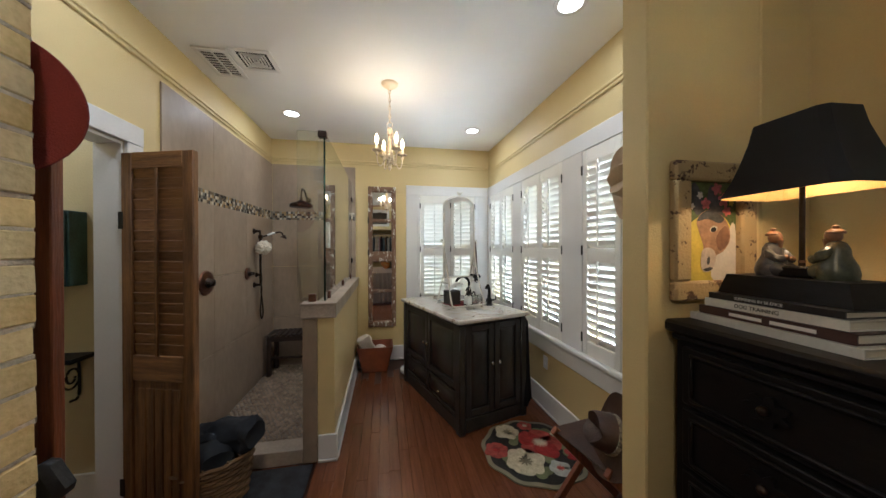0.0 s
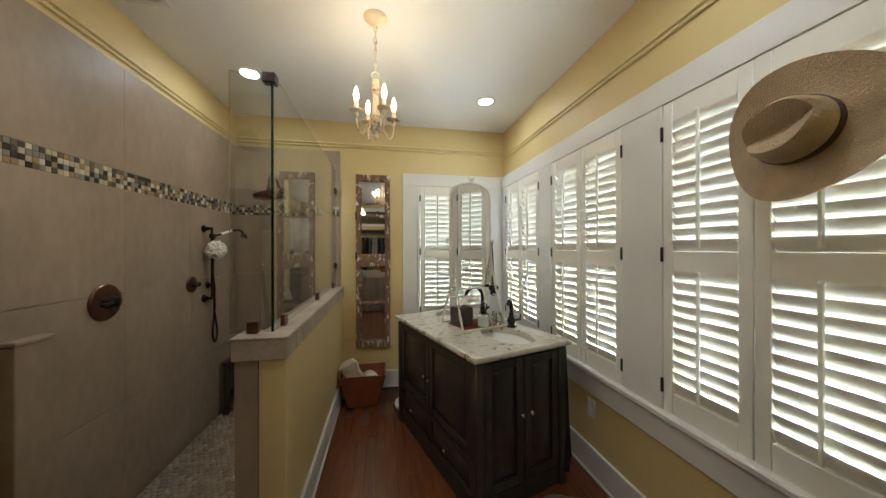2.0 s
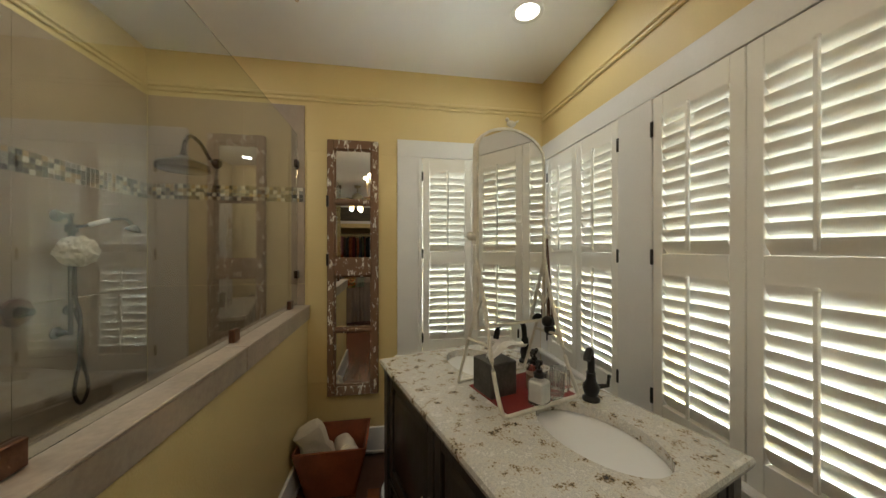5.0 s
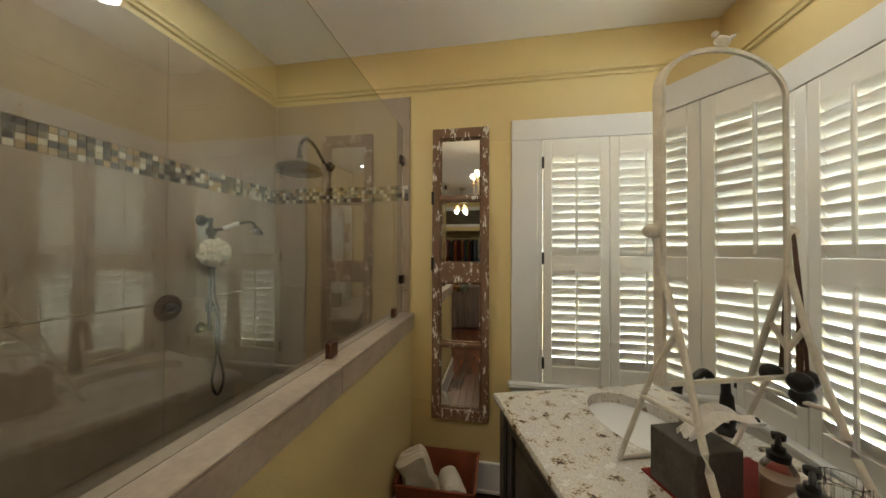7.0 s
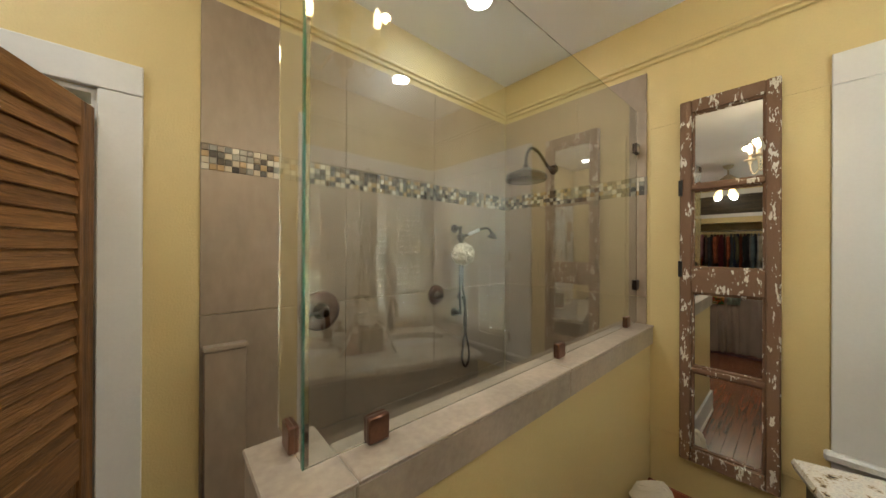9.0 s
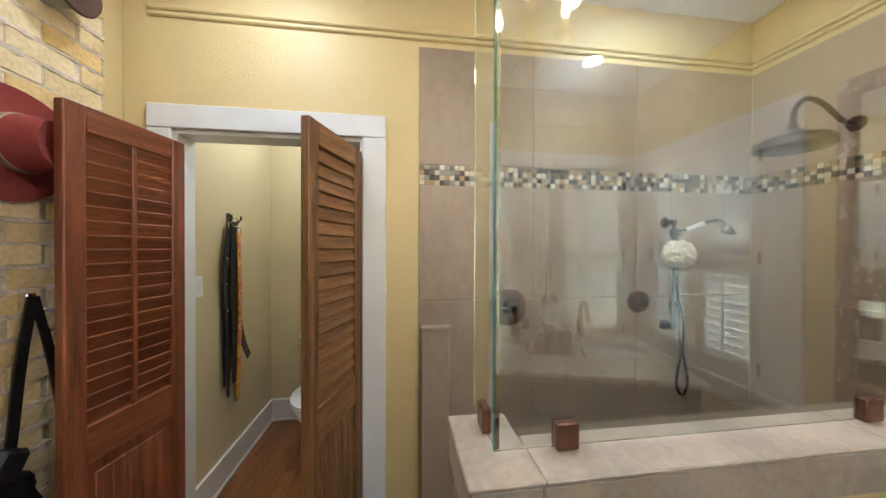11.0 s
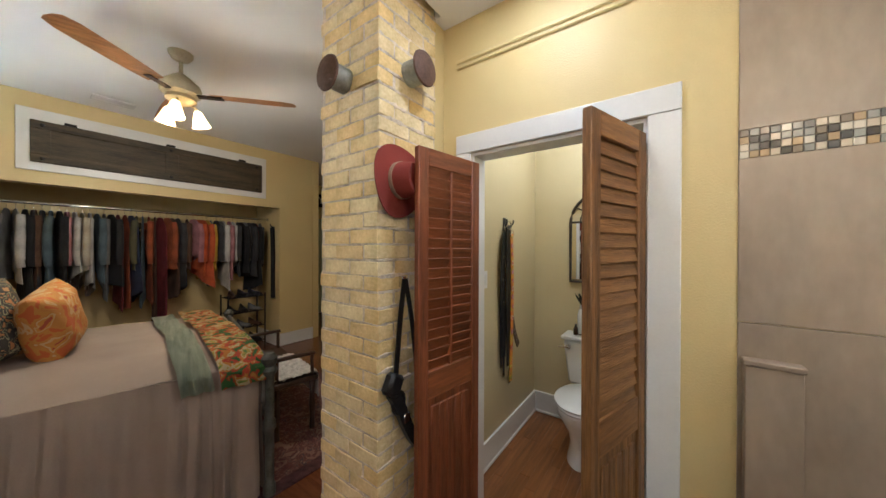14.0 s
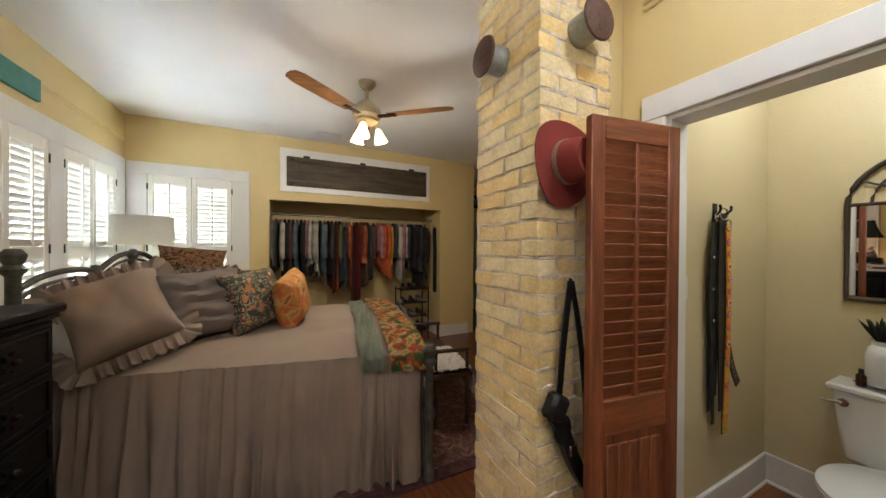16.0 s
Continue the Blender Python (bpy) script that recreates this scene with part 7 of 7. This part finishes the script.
t = thing("closet_rail", "grey metal clothes rail across the closet", "clothes rail", pose(0, 0, 0))
part("rod", cyl(bmesh.new(), (C0, -1.92, 1.93), (C1, -1.92, 1.93), 0.016), CHROME, t)
for x in (C0, C1):
    part("socket", cyl(bmesh.new(), (x, -1.92, 1.93), (x + (0.02 if x < 0 else -0.02), -1.92, 1.93), 0.03), CHROME, t)
random.seed(7)
CLOTH = [("black", (0.012, 0.012, 0.014)), ("charcoal", (0.04, 0.04, 0.045)), ("grey", (0.16, 0.16, 0.16)), ("white", (0.55, 0.53, 0.50)), ("dark red", (0.16, 0.015, 0.02)), ("navy", (0.02, 0.03, 0.07)), ("olive", (0.09, 0.085, 0.04)), ("brown", (0.09, 0.045, 0.025)), ("rust orange", (0.30, 0.07, 0.02)), ("cream", (0.45, 0.40, 0.31)), ("bright orange", (0.50, 0.09, 0.02)), ("yellow", (0.55, 0.33, 0.03)), ("slate blue", (0.10, 0.14, 0.17)), ("pink", (0.40, 0.18, 0.20))]
CM = [mat(n_.replace(" ", "_") + "_cloth", [v_ * 0.85 for v_ in c], 0.9, vary=0.3, scale=8, fine=200, bump=0.2) for n_, c in CLOTH]


def garment(x, colour, length, kind):
    bm = bmesh.new()
    seg, rows = 22, []
    wid, thick, ph = random.uniform(0.15, 0.24), random.uniform(0.012, 0.03), random.uniform(0, 6)
    length *= random.uniform(0.72, 1.18)
    slope = random.uniform(-0.12, 0.12)
    for j in range(15):
        f = j / 14
        zz = 1.86 - length * f
        if f < 0.12:
            w = 0.05 + (wid - 0.05) * (f / 0.12) ** 0.8
        else:
            w = wid * (1 - 0.06 * math.sin(f * 5)) + 0.02 * f
        zz -= 0.05 * (w / wid) * min(1, f / 0.12)
        row = []
        for k in range(seg):
            a = 2 * math.pi * k / seg
            row.append(bm.verts.new((thick * (0.6 + 0.8 * f) * math.cos(a) + 0.012 * f * math.sin(5 * math.sin(a) + ph + 2 * f), w * math.sin(a) * (1 + 0.05 * math.sin(3 * f + ph)), zz + slope * f * math.sin(a) * w / wid + 0.03 * f * noise.noise((a, x * 9, 1)))))
        rows.append(row)
    for a, b in zip(rows, rows[1:]):
        for k in range(seg):
            bm.faces.new((a[k], a[(k + 1) % seg], b[(k + 1) % seg], b[k]))
    bm.faces.new(rows[0])
    t = thing(kind, CLOTH[colour][0] + " " + kind.replace("_", " ") + " on a hanger in the closet", "clothes", pose(x, -1.92 + random.uniform(-0.03, 0.03), 0, 0, 0, random.uniform(-15, 15)), "hanging clothes")
    part("cloth", bm, CM[colour], t)
    if kind in ("shirt", "jacket"):
        for s_ in (-1, 1):
            pts = [(0.0, s_ * (wid - 0.03), 1.79), (0.01, s_ * (wid + 0.02), 1.65), (0.012, s_ * (wid + 0.01), 1.42), (0.005, s_ * wid, 1.30)]
            part("sleeve", tube(bmesh.new(), curve_points(pts, 4), [0.03] * 5 + [0.033] * 5 + [0.028] * 3, 10), CM[colour], t)
    bm = tube(bmesh.new(), curve_points([(0, 0, 1.86), (0, 0, 1.90), (0, 0.018, 1.93), (0, 0.0, 1.951), (0, -0.018, 1.935)], 4), 0.0025, 6)
    part("hanger_hook", bm, CHROME, t)


plan = [(2, 0.8), (3, 0.75), (0, 0.9), (7, 1.0), (1, 0.95), (12, 0.85), (0, 0.9), (13, 0.55), (3, 0.7), (9, 0.62), (3, 0.66), (12, 0.75), (2, 0.7), (0, 0.85), (4, 1.15), (8, 1.15), (5, 1.25), (6, 0.8), (12, 1.2), (8, 0.9), (7, 1.1), (4, 1.2), (8, 0.8), (7, 1.2), (1, 0.75)]
plan2 = [(7, 0.55), (13, 0.5), (10, 0.75), (10, 0.68), (11, 0.85), (12, 0.7), (1, 0.7), (2, 0.72), (3, 0.75), (13, 0.72), (3, 0.66), (1, 0.75), (0, 0.78), (2, 0.7), (1, 0.75), (0, 0.8), (4, 0.5), (2, 0.6)]
for k, (c, ln) in enumerate(plan):
    garment(0.62 - k * 0.053, c, ln, "shirt" if ln < 0.86 else ("dress" if ln > 1.0 else "jacket"))
for k, (c, ln) in enumerate(plan2):
    garment(-0.76 - k * 0.052, c, ln, "shirt" if ln < 0.86 else "jacket")
t = thing("shoe_rack", "black metal four-tier shoe rack with shoes in the closet", "shoe rack", pose(-1.38, -1.80, 0))
for x in (-0.24, 0.24):
    for y in (-0.13, 0.13):
        part("upright", cyl(bmesh.new(), (x, y, 0), (x, y, 0.82), 0.011, seg=10), BLACKMETAL, t)
for zz in (0.12, 0.34, 0.56, 0.78):
    for y in (-0.11, -0.04, 0.04, 0.11):
        part("shelf_bar", cyl(bmesh.new(), (-0.24, y, zz), (0.24, y, zz), 0.007, seg=8), BLACKMETAL, t)
def shoe(x, y, zz, m_, lab):
    t = thing("shoe", lab, "shoe", pose(x, y, zz, 0, 0, random.uniform(75, 105)), "shoes on the rack")
    bm = bmesh.new()
    rows = []
    for k in range(9):
        f = k / 8
        hh = 0.085 - 0.05 * min(1, f / 0.55) if f < 0.6 else 0.04 - 0.01 * (f - 0.6)
        ww = 0.032 + 0.012 * math.sin(f * 3.0)
        if k in (0, 8):
            ww *= 0.6
        rows.append([bm.verts.new((-0.13 + 0.26 * f, ww * math.cos(a), 0.012 + hh * max(0, math.sin(a)))) for a in [math.pi * q / 8 for q in range(9)]])
    for a, b in zip(rows, rows[1:]):
        for q in range(8):
            bm.faces.new((a[q], a[q + 1], b[q + 1], b[q]))
    bm.faces.new(rows[0])
    bm.faces.new(rows[-1])
    part("upper", bm, m_, t)
    part("sole", boxes((-0.13, 0.13, -0.04, 0.04, 0.0, 0.013), bev=0.006), BLACKMETAL, t)


for lv, zz in enumerate((0.127, 0.347, 0.567, 0.787)):
    for k in range(3):
        shoe(-1.38 - 0.15 + 0.15 * k, -1.80, zz, (BLACKLEATHER, LEATHER, CM[2], BLACKLEATHER)[(lv + k) % 4], ("black leather shoe on the rack", "brown leather shoe on the rack", "grey canvas shoe on the rack", "black leather shoe on the rack")[(lv + k) % 4])
t = thing("hung_scarf", "black scarf hanging on a hook at the closet jamb", "scarf", pose(C0 + 0.03, -1.72, 0, 0, 0, 90))
part("cloth", strap([(0, 0, 1.80), (0.02, 0.0, 1.45), (0.0, 0.01, 1.1), (0.02, 0.0, 0.72)], 0.10, 0.02), CM[0], t)
part("hook", tube(bmesh.new(), [(0, 0.02, 1.80), (0, -0.02, 1.82), (0, -0.03, 1.85)], 0.006), BLACKMETAL, t)
# hall
t = thing("hall_sign", "black sign board with white letters over the hall door", "sign", pose(-3.45, -3.298, 2.42))
part("board", boxes((-0.22, 0.22, 0, 0.02, 0, 0.30), bev=0.004), BLACKWOOD, t)
text_mesh("lettering", "OY", 0.26, PALE, t, Matrix.Translation((0, 0.021, 0.15)) @ Matrix.Rotation(radians(180), 4, "Z") @ Matrix.Rotation(radians(90), 4, "X"))
structure("door_2", boxes((-3.85, -3.05, -3.298, -3.27, 0.01, 2.15), (-3.75, -3.15, -3.27, -3.262, 0.2, 0.95), (-3.75, -3.15, -3.27, -3.262, 1.1, 2.0), bev=0.004), mat("pale_green_paint", (0.45, 0.52, 0.40), 0.5, vary=0.04), "pale green painted panel door")

# bedroom rug
PERSIAN = patches("faded_persian_wool", [(0.20, 0.11, 0.075), (0.11, 0.035, 0.03), (0.085, 0.028, 0.028), (0.16, 0.075, 0.055), (0.06, 0.035, 0.04), (0.24, 0.15, 0.10)], 14, 0.95, 1.5)
t = thing("persian_rug", "faded red and brown oriental rug under the bed", "rug", pose(0, 0, 0.002))
part("field", boxes((-1.45, 1.55, -1.15, 1.20, 0, 0.008), bev=0.002), PERSIAN, t)
part("border", boxes((-1.55, -1.452, -1.25, 1.30, 0, 0.008), (1.552, 1.62, -1.25, 1.30, 0, 0.008), (-1.45, 1.55, 1.202, 1.30, 0, 0.008), (-1.45, 1.55, -1.25, -1.152, 0, 0.008)), mat("dark_rug_border", (0.07, 0.025, 0.025), 0.95, vary=0.5, scale=20, fine=200, bump=0.3), t)

# ---- pieces: bricks, tiles, boards, pebbles ----
random.seed(3)


def brick_mesh(l_, w, h, k):
    bm = bmesh.new()
    r = bmesh.ops.create_cube(bm, size=1.0)
    for v in r["verts"]:
        v.co = Vector((v.co.x * l_, v.co.y * w, v.co.z * h))
    bmesh.ops.subdivide_edges(bm, edges=[e for e in bm.edges if abs(e.verts[0].co.x - e.verts[1].co.x) > l_ * 0.5], cuts=2)
    bmesh.ops.bevel(bm, geom=[e for e in bm.edges if e.calc_face_angle(0) > 1.0], offset=0.003, segments=1, affect="EDGES")
    for v in bm.verts:
        v.co += Vector([0.0035 * noise.noise(v.co * 40 + Vector((k * 7, c * 3, k))) for c in range(3)])
    return mesh_from(bm, "brick", BRICK, False)


LONG = [brick_mesh(0.205, 0.098, 0.066, k) for k in range(5)]
SHORT = [brick_mesh(0.098, 0.205, 0.066, k + 9) for k in range(4)]
MIDS = [brick_mesh(0.15, 0.098, 0.066, k + 20) for k in range(3)]
course = 0.0755
for c in range(int(BED / course)):
    z = (c + 0.5) * course
    def put(mesh, x, y, rz):
        ob = part("brick", mesh, BRICK, column)
        ob.location = (x + random.uniform(-0.003, 0.004), y + random.uniform(-0.003, 0.004), z + random.uniform(-0.003, 0.003))
        ob.rotation_euler = (0, random.uniform(-0.012, 0.012), radians(rz) + random.uniform(-0.012, 0.012))
    if c % 2 == 0:
        put(random.choice(LONG), CX - 0.049, CY - 0.103, 90)
        put(random.choice(LONG), CX - 0.049, CY - 0.103 - 0.217, 90)
        put(random.choice(LONG), CX - 0.11 - 0.105, CY - 0.049, 0)
        put(random.choice(SHORT), CX - 0.11 - 0.21 - 0.065, CY - 0.103, 0)
    else:
        put(random.choice(LONG), CX - 0.103, CY - 0.049, 0)
        put(random.choice(LONG), CX - 0.103 - 0.217, CY - 0.049, 0)
        put(random.choice(LONG), CX - 0.049, CY - 0.11 - 0.105, 90)
        put(random.choice(MIDS), CX - 0.049, CY - 0.11 - 0.21 - 0.06, 90)

# mortar squeezed out of the joints, thick and ragged on the north face
bm = bmesh.new()
for c in range(1, int(BED / course) + 1):
    for face in (0, 1):
        p0, L = (CX - CW + 0.002, CW) if face == 0 else (CY - CD + 0.002, CD)
        rows, n = [], 36
        for i in range(n + 1):
            u = p0 + (L - 0.004) * i / n
            k = noise.noise((u * 16, c * 3.7, face * 5.0)) + 0.6 * noise.noise((u * 45, c * 1.3, face * 9.0))
            half = 0.006 + (0.012 if face == 0 else 0.004) * max(0, k + 0.25)
            out_ = 0.0025 + (0.006 if face == 0 else 0.002) * max(0, k + 0.3)
            zc = c * course + 0.005 * noise.noise((u * 9, c * 2.1, 4.0 + face))
            rows.append([bm.verts.new((u, CY - 0.004 + o, zc + dz) if face == 0 else (CX - 0.004 + o, u, zc + dz)) for o, dz in ((-0.004, -half), (out_, -half * 0.6), (out_ * 1.2, half * 0.5), (-0.004, half))])
        for a, b in zip(rows, rows[1:]):
            for k in range(3):
                bm.faces.new((a[k], a[k + 1], b[k + 1], b[k]))
tagged(part("mortar_joints", bm, MORTAR, column), kind="stuff")

# large tiles on the shower walls
west = bpy.data.objects["wall_west"]
north = bpy.data.objects["wall_north"]
Zs = ((0.0, 0.62), (0.623, 1.235), (1.238, 1.81), (1.912, 2.49))
ys = [3.40, 3.99, 4.58, N - 0.012]
xs = [W + 0.012, -0.36, 0.04]
for za, zb in Zs:
    for a, b in zip(ys, ys[1:]):
        part("tile", boxes((W, W + 0.011, a + 0.0004, b - 0.0004, za, zb), bev=0.0012), TILE, west, "", False)
    for a, b in zip(xs, xs[1:]):
        part("tile", boxes((a + 0.0004, b - 0.0004, N - 0.011, N, za, zb), bev=0.0012), TILE, north, "", False)
structure("trim_mosaic_bed", boxes((W, W + 0.007, 3.40, N, 1.81, 1.912), (W + 0.007, 0.04, N - 0.007, N, 1.81, 1.912)), GROUT, "grout bed of the mosaic band")
MOSAIC = mat("glass_stone_mosaic", (0.3, 0.25, 0.2), 0.2, vary=0.1, scale=30)
nt = MOSAIC.node_tree
info = nt.nodes.new("ShaderNodeObjectInfo")
rp = nt.nodes.new("ShaderNodeValToRGB")
rp.color_ramp.interpolation = "CONSTANT"
cols = [(0.05, 0.042, 0.035), (0.50, 0.42, 0.30), (0.17, 0.13, 0.085), (0.60, 0.54, 0.43), (0.09, 0.085, 0.075), (0.36, 0.25, 0.12), (0.26, 0.25, 0.21)]
rp.color_ramp.elements[0].color = (*cols[0], 1)
rp.color_ramp.elements[1].color, rp.color_ramp.elements[1].position = (*cols[-1], 1), 0.86
for k in range(1, 6):
    rp.color_ramp.elements.new(k / 7).color = (*cols[k], 1)
nt.links.new(info.outputs["Random"], rp.inputs[0])
nt.links.new(rp.outputs[0], nt.nodes["Principled BSDF"].inputs["Base Color"])
chip = mesh_from(boxes((-0.0118, 0.0118, -0.003, 0.003, -0.0118, 0.0118), bev=0.0012), "mosaic_tile", MOSAIC)
for k in range(75):
    for j in range(4):
        ob = part("mosaic_tile", chip, MOSAIC, west)
        ob.location, ob.rotation_euler = (W + 0.0085, 3.414 + k * 0.0254, 1.823 + j * 0.0254), (0, 0, radians(90))
for k in range(38):
    for j in range(4):
        ob = part("mosaic_tile", chip, MOSAIC, north)
        ob.location = (W + 0.026 + k * 0.0254, N - 0.0085, 1.823 + j * 0.0254)

# floor boards
floor = bpy.data.objects["floor"]
lens_ = [mesh_from(boxes((-0.0345, 0.0345, -l_ / 2, l_ / 2, -0.019, 0), bev=0.0008), "floor_board", FLOORWOOD) for l_ in (0.90, 1.20, 1.50)]
sizes = (0.90, 1.20, 1.50)
for i in range(29):
    x = -0.16 + i * 0.0697
    y = 1.30 - random.uniform(0, 0.8)
    while y < N:
        k = random.randrange(3)
        if y + sizes[k] > N + 0.08:
            k = 0
        if y + sizes[k] < N + 0.12 and y + sizes[k] > 1.3 and not (x < -0.05 and y + sizes[k] > 3.43):
            ob = part("floor_board", lens_[k], FLOORWOOD, floor)
            ob.location = (x, y + sizes[k] / 2, random.uniform(-0.0004, 0.0004))
        y += sizes[k] + 0.0007
bm = bmesh.new()
for i in range(60):
    x = -4.1 + i * 0.0697
    if x < 0.0:
        y = -3.3
        while y < 2.09:
            l_ = random.choice(sizes)
            box(bm, x, x + 0.069, y, min(y + l_, 2.09), -0.019, -0.0005)
            y += l_ + 0.0007
for i in range(30):
    x = 0.01 + i * 0.0697
    y = -1.6
    while y < 1.25:
        l_ = random.choice(sizes)
        if x < 2.0:
            box(bm, x, x + 0.069, y, min(y + l_, 1.25), -0.019, -0.0005)
        y += l_ + 0.0007
for i in range(12):
    x = -0.94 + i * 0.0697
    if x < -0.20:
        box(bm, x, x + 0.069, 2.1, 3.44, -0.019, -0.0005)
tagged(part("far_boards", bm, FLOORWOOD, floor, "", False), kind="stuff")
for i in range(17):
    y = 2.20 + i * 0.0697
    x = -2.3
    while x < -0.98:
        l_ = random.choice((0.5, 0.7, 0.9))
        part("floor_board", boxes((x, min(x + l_, -0.98), y, y + 0.069, -0.019, 0), bev=0.0008), WCFLOOR, floor, "", False)
        x += l_ + 0.0007

# shower pebbles
PEBBLE = mat("river_pebble", (0.34, 0.26, 0.18), 0.45, vary=0.2, scale=6, fine=60, bump=0.1)
n, l = PEBBLE.node_tree.nodes, PEBBLE.node_tree.links
geo = n.new("ShaderNodeNewGeometry")
hs = n.new("ShaderNodeHueSaturation")
mr = n.new("ShaderNodeMapRange")
mr.inputs[3].default_value, mr.inputs[4].default_value = 0.72, 1.25
l.new(geo.outputs["Random Per Island"], mr.inputs[0])
l.new(mr.outputs[0], hs.inputs["Value"])
src = n["Principled BSDF"].inputs["Base Color"].links[0].from_socket
l.new(src, hs.inputs["Color"])
l.new(hs.outputs[0], n["Principled BSDF"].inputs["Base Color"])
verts, faces = [], []
y = 3.60
row = 0
while y < N - 0.03:
    x = W + 0.03 + (0.018 if row % 2 else 0)
    while x < -0.165:
        cx, cy, r_ = x + random.uniform(-0.004, 0.004), y + random.uniform(-0.004, 0.004), random.uniform(0.013, 0.019)
        st, rot = random.uniform(0.75, 1.25), random.uniform(0, 3.14)
        b0 = len(verts)
        for f, zz in ((1.0, 0.018), (0.92, 0.026), (0.5, 0.031)):
            for k in range(8):
                a = 2 * math.pi * k / 8
                px, py = r_ * f * math.cos(a) * st, r_ * f * math.sin(a) / st
                verts.append((cx + px * math.cos(rot) - py * math.sin(rot), cy + px * math.sin(rot) + py * math.cos(rot), zz))
        for q in range(2):
            for k in range(8):
                faces.append((b0 + q * 8 + k, b0 + q * 8 + (k + 1) % 8, b0 + q * 8 + 8 + (k + 1) % 8, b0 + q * 8 + 8 + k))
        faces.append(tuple(b0 + 16 + k for k in range(8)))
        x += 0.036
    y += 0.033
    row += 1
me = bpy.data.meshes.new("pebbles")
me.from_pydata(verts, [], faces)
me.materials.append(PEBBLE)
me.shade_smooth()
peb = new("pebbles", me)
peb.parent = bpy.data.objects["floor_shower"]
tagged(peb, "beige and brown river pebbles set in grout", kind="stuff")
